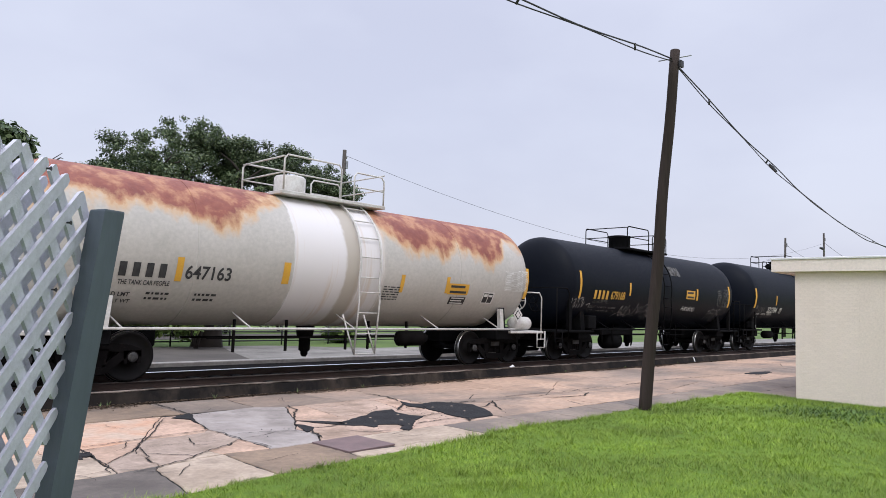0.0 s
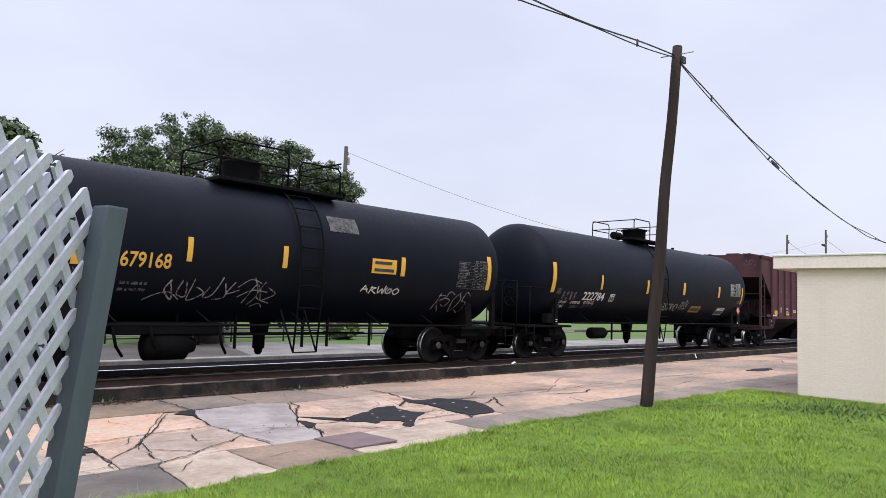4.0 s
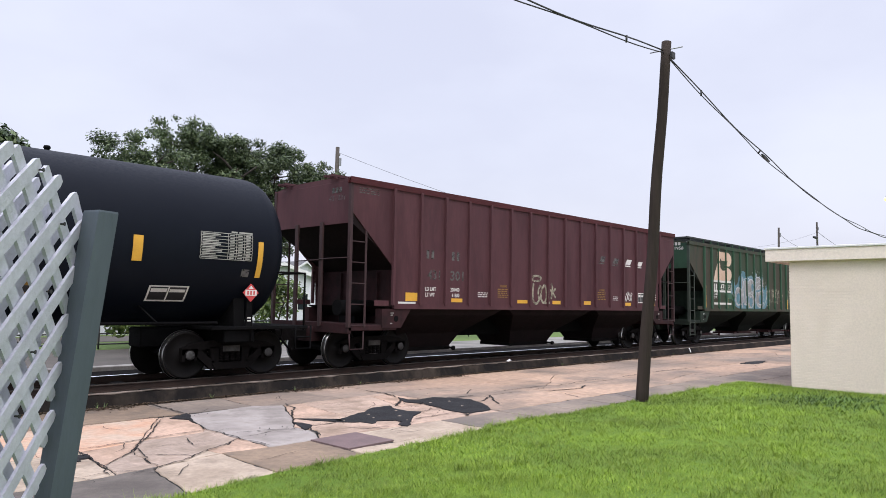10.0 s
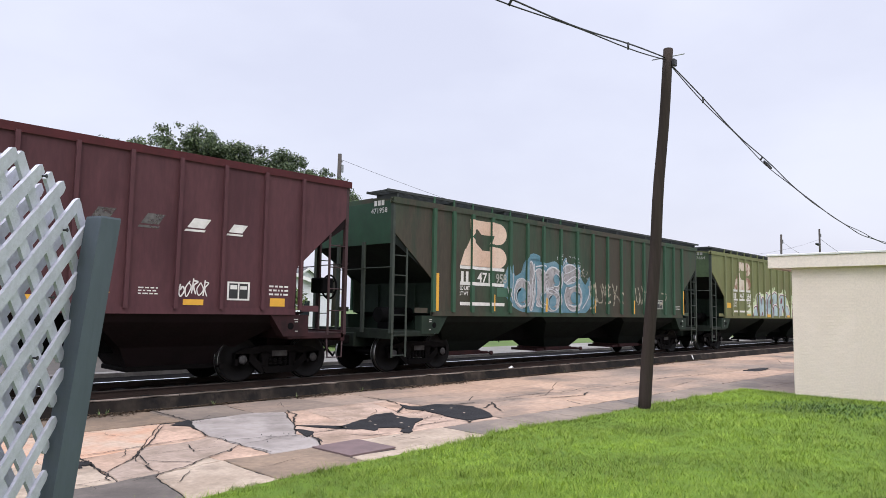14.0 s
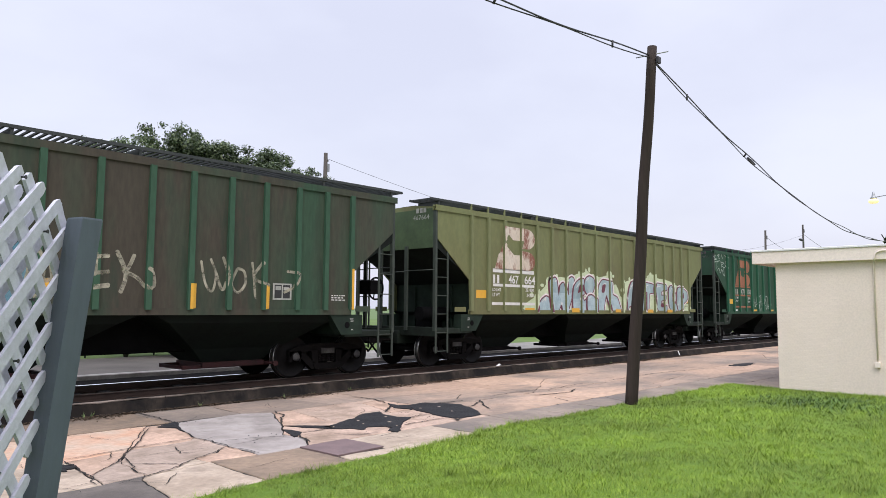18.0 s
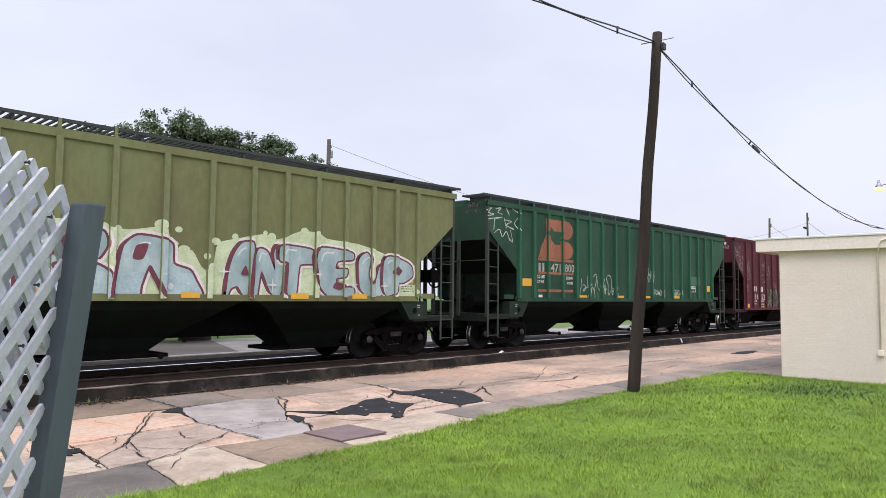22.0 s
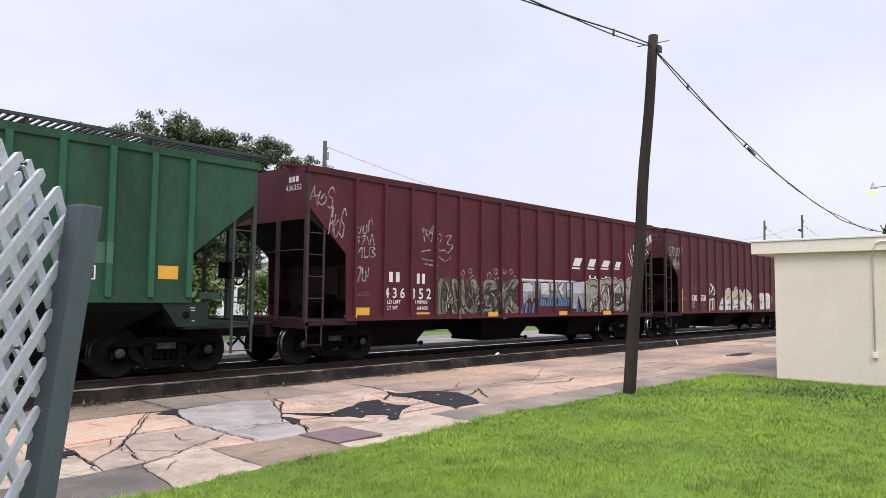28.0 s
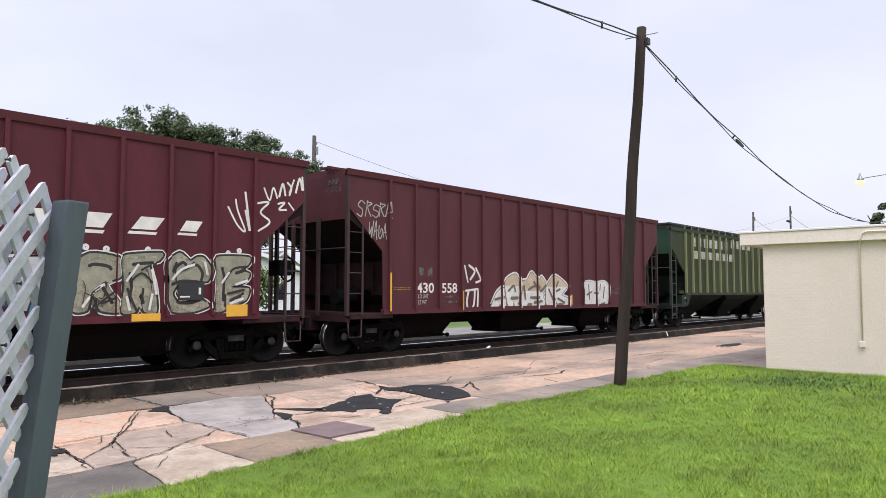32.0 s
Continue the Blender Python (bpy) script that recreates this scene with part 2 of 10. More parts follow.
def grass_paint(name, a, b_, c):
    m = bpy.data.materials.new(name)
    m.use_nodes = True
    n, l = m.node_tree.nodes, m.node_tree.links
    p = n["Principled BSDF"]
    p.inputs["Roughness"].default_value = 0.55
    geo = n.new("ShaderNodeNewGeometry")
    r = n.new("ShaderNodeValToRGB")
    e = r.color_ramp.elements
    e.new(0.5)
    for k, (pos, col) in zip(e, ((0.0, a), (0.55, b_), (1.0, c))):
        k.position, k.color = pos, (*col, 1)
    l.new(geo.outputs["Random Per Island"], r.inputs[0])
    co = n.new("ShaderNodeTexCoord")
    t = n.new("ShaderNodeTexNoise")
    t.inputs["Scale"].default_value, t.inputs["Detail"].default_value = 0.55, 4
    l.new(co.outputs["Object"], t.inputs["Vector"])
    mr = n.new("ShaderNodeMapRange")
    mr.inputs[1].default_value, mr.inputs[2].default_value, mr.inputs[3].default_value, mr.inputs[4].default_value = 0.35, 0.65, 0.72, 1.25
    l.new(t.outputs[0], mr.inputs[0])
    x = n.new("ShaderNodeMixRGB")
    x.blend_type, x.inputs[0].default_value = "MULTIPLY", 1.0
    l.new(r.outputs[0], x.inputs[1])
    l.new(mr.outputs[0], x.inputs[2])
    t2 = n.new("ShaderNodeTexNoise")
    t2.inputs["Scale"].default_value, t2.inputs["Detail"].default_value = 5.5, 3
    l.new(co.outputs["Object"], t2.inputs["Vector"])
    mr2 = n.new("ShaderNodeMapRange")
    mr2.inputs[1].default_value, mr2.inputs[2].default_value, mr2.inputs[3].default_value, mr2.inputs[4].default_value = 0.36, 0.64, 0.82, 1.14
    l.new(t2.outputs[0], mr2.inputs[0])
    x2 = n.new("ShaderNodeMixRGB")
    x2.blend_type, x2.inputs[0].default_value = "MULTIPLY", 1.0
    l.new(x.outputs[0], x2.inputs[1])
    l.new(mr2.outputs[0], x2.inputs[2])
    x = x2
    l.new(x.outputs[0], p.inputs["Base Color"])
    p.inputs["Subsurface Weight"].default_value = 0.0
    return m


M_BLADE = grass_paint("grass_blade", (0.125, 0.205, 0.011), (0.190, 0.295, 0.015), (0.28, 0.37, 0.036))
M_OAK = grass_paint("oak_leaves", (0.028, 0.050, 0.018), (0.068, 0.106, 0.038), (0.15, 0.19, 0.082))
M_BUSHLEAF = grass_paint("bush_leaves", (0.06, 0.11, 0.02), (0.12, 0.19, 0.04), (0.22, 0.28, 0.08))
# top edge of the kerb, much paler than its face
M_KERB_EDGE = surface("kerb_edge_pale", (0.27, 0.225, 0.19), (0.09, 0.075, 0.06), 0.85, scale=1.0, fine=14, amount=0.9, bump=0.6, bscale=35,
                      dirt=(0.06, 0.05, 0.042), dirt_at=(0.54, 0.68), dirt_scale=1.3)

# ---- mesh tools ----
from mathutils.geometry import tessellate_polygon


class Shape:
    """Gathers vertices and faces of one mesh."""

    def __init__(self):
        self.v, self.f, self.smooth = [], [], []

    def add(self, verts, faces, smooth=False):
        k = len(self.v)
        self.v += [tuple(p) for p in verts]
        self.f += [tuple(i + k for i in q) for q in faces]
        self.smooth += [smooth] * len(faces)
        return self

    def box(self, x0, x1, y0, y1, z0, z1, c=0.0):
        """A box, its edges chamfered by c."""
        if c <= 0:
            p = [(x, y, z) for x in (x0, x1) for y in (y0, y1) for z in (z0, z1)]
            return self.add(p, [(0, 1, 3, 2), (4, 6, 7, 5), (0, 4, 5, 1), (2, 3, 7, 6), (0, 2, 6, 4), (1, 5, 7, 3)])
        lo, hi = (x0, y0, z0), (x1, y1, z1)
        c = min(c, *[(hi[i] - lo[i]) * 0.45 for i in range(3)])
        p, idx = [], {}
        for sx in (0, 1):
            for sy in (0, 1):
                for sz in (0, 1):
                    for a in range(3):
                        q = []
                        for i, s in enumerate((sx, sy, sz)):
                            e = hi[i] if s else lo[i]
                            q.append(e if i == a else (e - c if s else e + c))
                        idx[sx, sy, sz, a] = len(p)
                        p.append(q)
        f = []
        for a in range(3):
            b, d = (a + 1) % 3, (a + 2) % 3
            for s in (0, 1):
                def key(sb, sd):
                    k = [0, 0, 0]
                    k[a], k[b], k[d] = s, sb, sd
                    return idx[k[0], k[1], k[2], a]
                q = [key(0, 0), key(1, 0), key(1, 1), key(0, 1)]
                f.append(q if s else q[::-1])
            for sb in (0, 1):
                for sd in (0, 1):
                    def k2(sa, ax):
                        k = [0, 0, 0]
                        k[a], k[b], k[d] = sa, sb, sd
                        return idx[k[0], k[1], k[2], ax]
                    q = [k2(0, b), k2(1, b), k2(1, d), k2(0, d)]
                    f.append(q if sb == sd else q[::-1])
        for sx in (0, 1):
            for sy in (0, 1):
                for sz in (0, 1):
                    q = [idx[sx, sy, sz, a] for a in range(3)]
                    f.append(q if (sx + sy + sz) % 2 else q[::-1])
        return self.add(p, f)

    def prism(self, pts, a0, a1, axis="y"):
        """A polygon, extruded from a0 to a1 along an axis. pts: (x, z) for y, (y, z) for x, (x, y) for z."""
        def at(p, a):
            return {"y": (p[0], a, p[1]), "x": (a, p[0], p[1]), "z": (p[0], p[1], a)}[axis]
        n = len(pts)
        v = [at(p, a0) for p in pts] + [at(p, a1) for p in pts]
        f = [tuple(range(n)), tuple(range(2 * n - 1, n - 1, -1))] + [(i, i + n, (i + 1) % n + n, (i + 1) % n) for i in range(n)]
        return self.add(v, f)

    def tube(self, path, r, n=8, caps=True, smooth=True):
        """A round bar along a path; r is a radius or one for each point."""
        path = [Vector(p) for p in path]
        rs = r if isinstance(r, (list, tuple)) else [r] * len(path)
        v, f = [], []
        side = None
        for i, p in enumerate(path):
            d = (path[min(i + 1, len(path) - 1)] - path[max(i - 1, 0)]).normalized()
            if side is None:
                side = d.cross(Vector((0, 0, 1)) if abs(d.z) < 0.9 else Vector((1, 0, 0))).normalized()
            else:
                side = (side - d * side.dot(d)).normalized()
            up = d.cross(side)
            v += [p + (side * math.cos(a) + up * math.sin(a)) * rs[i] for a in (2 * math.pi * k / n for k in range(n))]
        for i in range(len(path) - 1):
            f += [(i * n + k, i * n + (k + 1) % n, (i + 1) * n + (k + 1) % n, (i + 1) * n + k) for k in range(n)]
        self.add(v, f, smooth)
        if caps:
            k = len(self.v) - len(v)
            self.f += [tuple(k + j for j in range(n))[::-1], tuple(k + len(v) - n + j for j in range(n))]
            self.smooth += [False, False]
        return self

    def lathe(self, prof, axis="y", centre=(0, 0, 0), n=24, smooth=True):
        """Turns (along, radius) pairs round an axis."""
        v, f = [], []
        for a, r in prof:
            for k in range(n):
                c, s = r * math.cos(2 * math.pi * k / n), r * math.sin(2 * math.pi * k / n)
                p = {"y": (c, a, s), "x": (a, c, s), "z": (c, s, a)}[axis]
                v.append([p[i] + centre[i] for i in range(3)])
        for i in range(len(prof) - 1):
            f += [(i * n + k, i * n + (k + 1) % n, (i + 1) * n + (k + 1) % n, (i + 1) * n + k) for k in range(n)]
        self.add(v, f, smooth)
        k = len(self.v) - len(v)
        self.f += [tuple(k + j for j in range(n)), tuple(k + len(v) - n + j for j in range(n))]
        self.smooth += [False, False]
        return self

    def mesh(self, name, material):
        me = bpy.data.meshes.new(name)
        me.from_pydata(self.v, [], self.f)
        me.polygons.foreach_set("use_smooth", self.smooth)
        for m in material if isinstance(material, (list, tuple)) else [material]:
            me.materials.append(m)
        b = bmesh.new()
        b.from_mesh(me)
        bmesh.ops.recalc_face_normals(b, faces=b.faces)
        b.to_mesh(me)
        b.free()
        return me


def part(name, shape, material, parent=None, label="", at=None):
    """One mesh object under a thing or a part (or a thing of its own)."""
    ob = new(name, shape if isinstance(shape, bpy.types.Mesh) else shape.mesh(name, material))
    if parent is not None:
        ob.parent = parent
    if at is not None:
        ob.matrix_basis = at
    if label:
        ob["label"] = label
    return ob


def empty(name, m, label, category, group="", kind=""):
    ob = new(name)
    ob.empty_display_size = 0.3
    ob.matrix_basis = m
    return tagged(ob, label, category, group, kind)


def arc(a, b, rise, n=16):
    """Points from a to b that sag (rise < 0) or arch."""
    a, b = Vector(a), Vector(b)
    return [a.lerp(b, i / n) + Vector((0, 0, rise * 4 * (i / n) * (1 - i / n))) for i in range(n + 1)]


# ---- setting: ground, road, kerb, track ----
TRACK_Y, RAIL_Z = 14.36, 0.22

g = Shape()
g.add([(-1500, -1500, -0.14), (2500, -1500, -0.14), (2500, 2500, -0.14), (-1500, 2500, -0.14)], [(0, 1, 2, 3)])
tagged(part("ground", g, M_FAR_GROUND), "open grassy ground reaching to the horizon", "ground", kind="structure")

g = Shape()
g.prism([(-60, 6.0), (17.4, 6.0), (17.4, 5.40), (27.0, 5.40), (27.0, 6.56), (160, 6.56), (160, 12.12), (-60, 12.12)], -0.3, -0.009, "z")
road = tagged(part("road", g, M_CRACK), "cracked pinkish concrete street with asphalt patches", "road", kind="structure")

g = Shape()
EDGE_X, EDGE_Y = (-60.0, 3.0, 4.1, 5.1, 6.0, 7.1, 8.1, 9.2, 10.0, 12.1, 14.4, 17.65), (6.28, 6.28, 6.43, 6.49, 6.55, 6.58, 6.76, 6.78, 6.68, 6.76, 6.72, 6.72)     # where the lawn meets the street
g.prism([(160, -30), (160, 6.58), (27.0, 6.58), (27.0, 5.40), (17.42, 5.40)] + list(zip(EDGE_X, EDGE_Y))[::-1] + [(-60, -30)], -0.3, 0.012, "z")
lawn_ground = tagged(part("lawn", g, M_GRASS_GROUND), "mown green lawn along the street", "lawn", kind="structure")

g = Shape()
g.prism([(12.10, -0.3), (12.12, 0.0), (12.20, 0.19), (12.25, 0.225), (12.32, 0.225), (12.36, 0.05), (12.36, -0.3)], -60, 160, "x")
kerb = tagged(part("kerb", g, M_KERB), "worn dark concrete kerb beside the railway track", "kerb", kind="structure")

x = -8.0
while x < 60:
    ln = random.uniform(2.2, 3.2)
    g = Shape()
    n = 22
    for i in range(n):
        a, c = x + 0.008 + (ln - 0.016) * i / n, x + 0.008 + (ln - 0.016) * (i + 1) / n

        def ring(u):
            w = 0.030 * noise.noise(Vector((u * 2.7, 0, 5))) + 0.026 * noise.noise(Vector((u * 9, 3, 5)))
            h = 0.022 * noise.noise(Vector((u * 3.1, 7, 5))) + 0.012 * noise.noise(Vector((u * 11, 7, 5)))
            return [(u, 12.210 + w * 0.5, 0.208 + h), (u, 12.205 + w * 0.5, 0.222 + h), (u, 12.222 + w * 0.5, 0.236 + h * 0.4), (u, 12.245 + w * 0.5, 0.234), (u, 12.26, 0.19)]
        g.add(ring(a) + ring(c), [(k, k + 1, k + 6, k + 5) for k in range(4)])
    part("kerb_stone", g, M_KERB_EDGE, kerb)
    x += ln
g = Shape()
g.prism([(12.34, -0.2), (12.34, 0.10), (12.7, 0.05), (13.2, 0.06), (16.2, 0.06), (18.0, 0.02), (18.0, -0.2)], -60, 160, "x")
tagged(part("ballast", g, M_BALLAST), "ballast under the railway track, coloured near-black for the train's shade", "ballast", kind="structure")

track = empty("railway_track", pose(0, TRACK_Y, 0), "single railway track with rust-brown rails on dark ties", "track", kind="structure")
for side in (-1, 1):
    g = Shape()
    y = side * 0.7525
    g.prism([(y - 0.07, 0.06), (y - 0.07, 0.075), (y - 0.012, 0.095), (y - 0.012, 0.18), (y - 0.035, 0.19), (y - 0.035, 0.212),
             (y + 0.035, 0.212), (y + 0.035, 0.19), (y + 0.012, 0.18), (y + 0.012, 0.095), (y + 0.07, 0.075), (y + 0.07, 0.06)], -60, 160, "x")
    rail = part("rail", g, M_RAIL, track)
    g = Shape()
    g.prism([(y - 0.038, 0.205), (y - 0.035, 0.2115), (y - 0.014, 0.2188), (y, 0.2205), (y + 0.014, 0.2188), (y + 0.035, 0.2115), (y + 0.038, 0.205)], -60, 160, "x")
    # the near head carries the train's dark reflection in its colour
    part("rail_head", g, M_RAILHEAD if side > 0 else M_RAILHEAD_SHADED, rail, "polished steel running surface of the rail")
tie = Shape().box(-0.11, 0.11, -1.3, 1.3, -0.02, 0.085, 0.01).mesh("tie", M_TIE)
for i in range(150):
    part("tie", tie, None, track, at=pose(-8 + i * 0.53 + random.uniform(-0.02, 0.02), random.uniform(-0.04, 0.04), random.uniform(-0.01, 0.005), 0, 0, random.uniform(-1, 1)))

# far side: a second kerb, a concrete lane, then grass
g = Shape()
g.prism([(18.0, -0.2), (18.0, 0.12), (18.03, 0.14), (18.32, 0.13), (18.36, 0.02), (18.36, -0.2)], -60, 160, "x")
tagged(part("far_kerb", g, M_FAR_KERB), "pale concrete kerb on the far side of the track", "kerb", kind="structure")
g = Shape()
g.prism([(11.0, 18.34), (160, 18.34), (160, 22.4), (19.0, 22.7), (15.5, 25.2), (13.4, 25.2)], -0.3, 0.03, "z")
tagged(part("far_pavement", g, M_FAR_PALE), "pale worn concrete lane beyond the railway track", "pavement", kind="structure")
g = Shape()
g.prism([(-60, 18.34), (10.98, 18.34), (13.38, 25.2), (-60, 25.2)], -0.3, 0.03, "z")
tagged(part("far_asphalt", g, M_FAR_ROAD), "dark worn asphalt lane beyond the railway track", "pavement", kind="structure")
g = Shape()
g.box(-60, 160, 22.0, 90, -0.3, 0.0)
tagged(part("far_lawn", g, M_FAR_LAWN), "wide mown lawn beyond the lane", "lawn", kind="structure")
g = Shape()
g.box(-60, 60, 30.2, 34.6, -0.2, 0.012)
tagged(part("back_lane", g, M_FAR_ROAD), "narrow grey lane across the far lawn", "lane", kind="structure")

# ---- plants ----
def leaf_cloud(name, centres, radii, count, size, seed, parent, mat, flat=0.75):
    """Many small leaf quads gathered in clumps; one mesh."""
    rng = np.random.default_rng(seed)
    centres, radii = np.array(centres, float), np.array(radii, float)
    pick = rng.choice(len(centres), count, p=radii ** 2 / (radii ** 2).sum())
    d = rng.normal(size=(count, 3))
    d /= np.linalg.norm(d, axis=1)[:, None]
    rad = radii[pick] * (0.25 + 0.95 * rng.random(count) ** 0.8)
    p = centres[pick] + d * rad[:, None] * np.array([1, 1, flat])
    n = d + rng.normal(scale=0.6, size=(count, 3)) + np.array([0, 0, 0.5])
    n /= np.linalg.norm(n, axis=1)[:, None]
    a = np.cross(n, rng.normal(size=(count, 3)))
    a /= np.linalg.norm(a, axis=1)[:, None]
    b = np.cross(n, a)
    s = size * rng.uniform(0.6, 1.35, count)[:, None]
    v = np.stack([p - a * s, p + b * s * 0.55, p + a * s, p - b * s * 0.55], 1).reshape(-1, 3)
    me = bpy.data.meshes.new(name)
    me.vertices.add(len(v))
    me.vertices.foreach_set("co", v.ravel())
    me.loops.add(len(v))
    me.loops.foreach_set("vertex_index", np.arange(len(v)))
    me.polygons.add(count)
    me.polygons.foreach_set("loop_start", np.arange(count) * 4)
    me.update(calc_edges=True)
    me.materials.append(mat)
    return part(name, me, None, parent)


def tree(x, y, h, spread, seed, label, leaves=26000, leaf=0.2, trunk=0.45, low=0.35, clumps=70, z=0.0, mat=None, clump=(0.09, 0.17), lobes=None):
    """A broad tree: tapered trunk, forking limbs, a crown of leaf clumps with gaps."""
    rnd = random.Random(seed)
    t = empty("tree", pose(x, y, z), label, "tree", "trees")
    b = Shape()
    fork = h * low
    b.tube([(0, 0, -0.2), (0.05, 0, 0.5), (0.1, 0.05, fork)], [trunk * 1.25, trunk, trunk * 0.75], 12)
    part("trunk", b, M_BARK, t)
    centres, radii = [], []
    b = Shape()
    for i in range(9):
        a = 2 * math.pi * i / 9 + rnd.uniform(-0.3, 0.3)
        reach = spread * rnd.uniform(0.55, 0.95)
        top = Vector((math.cos(a) * reach, math.sin(a) * reach, fork + (h - fork) * rnd.uniform(0.35, 0.8)))
        if lobes:
            top = Vector((lobes[i % len(lobes)][0], rnd.uniform(-1.2, 1.2), lobes[i % len(lobes)][1]))
        base = Vector((0.1, 0.05, fork * 0.92))
        mid = base.lerp(top, 0.5) + Vector((0, 0, (h - fork) * 0.12))
        b.tube([base, base.lerp(mid, 0.5), mid, mid.lerp(top, 0.6), top], [trunk * 0.5, trunk * 0.38, trunk * 0.27, trunk * 0.16, 0.04], 8)
        for k in range(3):
            q = mid.lerp(top, rnd.uniform(0.2, 1.0))
            tip = q + Vector((rnd.uniform(-1, 1), rnd.uniform(-1, 1), rnd.uniform(0.2, 1))) * spread * 0.25
            b.tube([q, q.lerp(tip, 0.5) + Vector((0, 0, 0.1)), tip], [trunk * 0.14, trunk * 0.09, 0.02], 6)
    part("limb", b, M_BARK, t)
    for i in range(clumps if lobes else 0):
        lx, lz, lr = lobes[i % len(lobes)]
        d = Vector((rnd.gauss(0, 1), rnd.gauss(0, 1.3), rnd.gauss(0, 1))).normalized() * lr * (1.22 * rnd.random() ** 0.45)
        centres.append((lx + d.x, d.y * 1.2, lz + d.z * 0.8))
        radii.append(rnd.uniform(*clump) * spread)
    for i in range(0 if lobes else clumps):
        a, u = rnd.uniform(0, 2 * math.pi), rnd.random() ** 0.5
        w = rnd.random()
        zc = fork * 1.02 + (h - fork) * (0.08 + 0.84 * w)
        lim = math.sqrt(max(0.05, 1 - ((w - 0.35) / 0.72) ** 2))
        centres.append((math.cos(a) * u * spread * lim, math.sin(a) * u * spread * lim, zc - 0.22 * (h - fork) * (u * lim) ** 2 * 0.6))
        radii.append(spread * rnd.uniform(*clump))
    leaf_cloud("crown", centres, radii, leaves, leaf, seed, t, mat or M_OAK)
    return t


OAK = ((-3.1, 6.6, 1.2), (-1.6, 7.3, 1.3), (-1.4, 6.2, 1.5), (-2.5, 6.0, 1.3), (0.6, 6.9, 1.4), (0.3, 5.8, 1.4), (2.7, 7.1, 1.35), (1.2, 7.6, 0.8), (2.6, 6.2, 1.5), (4.3, 7.3, 0.95),
       (5.4, 7.1, 0.75), (4.6, 6.4, 1.15), (-3.8, 5.9, 0.6), (-0.6, 7.95, 0.7), (0.4, 7.6, 0.8), (2.9, 7.85, 0.6), (-2.4, 5.4, 0.9), (1.6, 5.3, 1.0), (3.8, 5.6, 0.9),
       (-3.6, 4.9, 1.2), (-2.2, 4.3, 1.3), (-0.6, 4.1, 1.3), (1.0, 4.3, 1.2), (2.6, 4.5, 1.1), (-4.3, 6.0, 0.9), (6.1, 6.5, 0.7),
       (-3.2, 3.5, 1.2), (-4.5, 4.2, 1.1), (-1.6, 3.2, 1.1), (0.2, 3.2, 1.0), (1.8, 3.5, 0.9))
tree(12.9, 25.3, 8.2, 5.4, 11, "broad live oak with a thick trunk and a dark crown", 170000, 0.054, 0.52, 0.38, 1180, clump=(0.022, 0.072), lobes=OAK)
tree(10.0, 52.0, 13.6, 6.0, 5, "tall leafy tree behind the white house", 16000, 0.22, 0.4, 0.4, 60)
tree(64.0, 10.6, 9.4, 2.1, 9, "leafy tree behind the brick building", 9000, 0.16, 0.2, 0.35, 40)
tree(40.0, 74.0, 9.5, 7.0, 21, "dark tree far across the lawn", 12000, 0.25, 0.4, 0.3, 60)


def bush(x, y, h, r, seed, n=3500, leaf=0.12, mat=None, label="bright green leafy shrub"):
    t = empty("shrub", pose(x, y, 0), label, "shrub", "shrubs")
    rnd = random.Random(seed)
    b = Shape()
    for i in range(5):
        a = 2 * math.pi * i / 5
        b.tube([(0, 0, -0.05), (math.cos(a) * r * 0.3, math.sin(a) * r * 0.3, h * 0.4), (math.cos(a) * r * 0.6, math.sin(a) * r * 0.6, h * 0.8)], [0.05, 0.035, 0.01], 6)
    part("stem", b, M_BARK, t)
    cs = [(rnd.uniform(-r, r) * 0.7, rnd.uniform(-r, r) * 0.7, h * rnd.uniform(0.25, 0.85)) for _ in range(14)]
    leaf_cloud("foliage", cs, [r * rnd.uniform(0.3, 0.5) for _ in cs], n, leaf, seed, t, mat or M_BUSHLEAF, 0.9)
    return t


for i, (x, y, h, r) in enumerate(((12.0, 24.3, 3.0, 1.3), (10.6, 25.6, 2.6, 1.2), (17.0, 34.0, 3.6, 1.3), (19.2, 35.5, 3.0, 1.5), (15.2, 33.2, 2.0, 0.9), (27.5, 27.2, 1.1, 0.8), (20.3, 26.6, 0.9, 0.7), (23.2, 36.5, 3.4, 1.6), (37.5, 27.5, 1.0, 0.8))):
    bush(x, y, h, r, 40 + i)


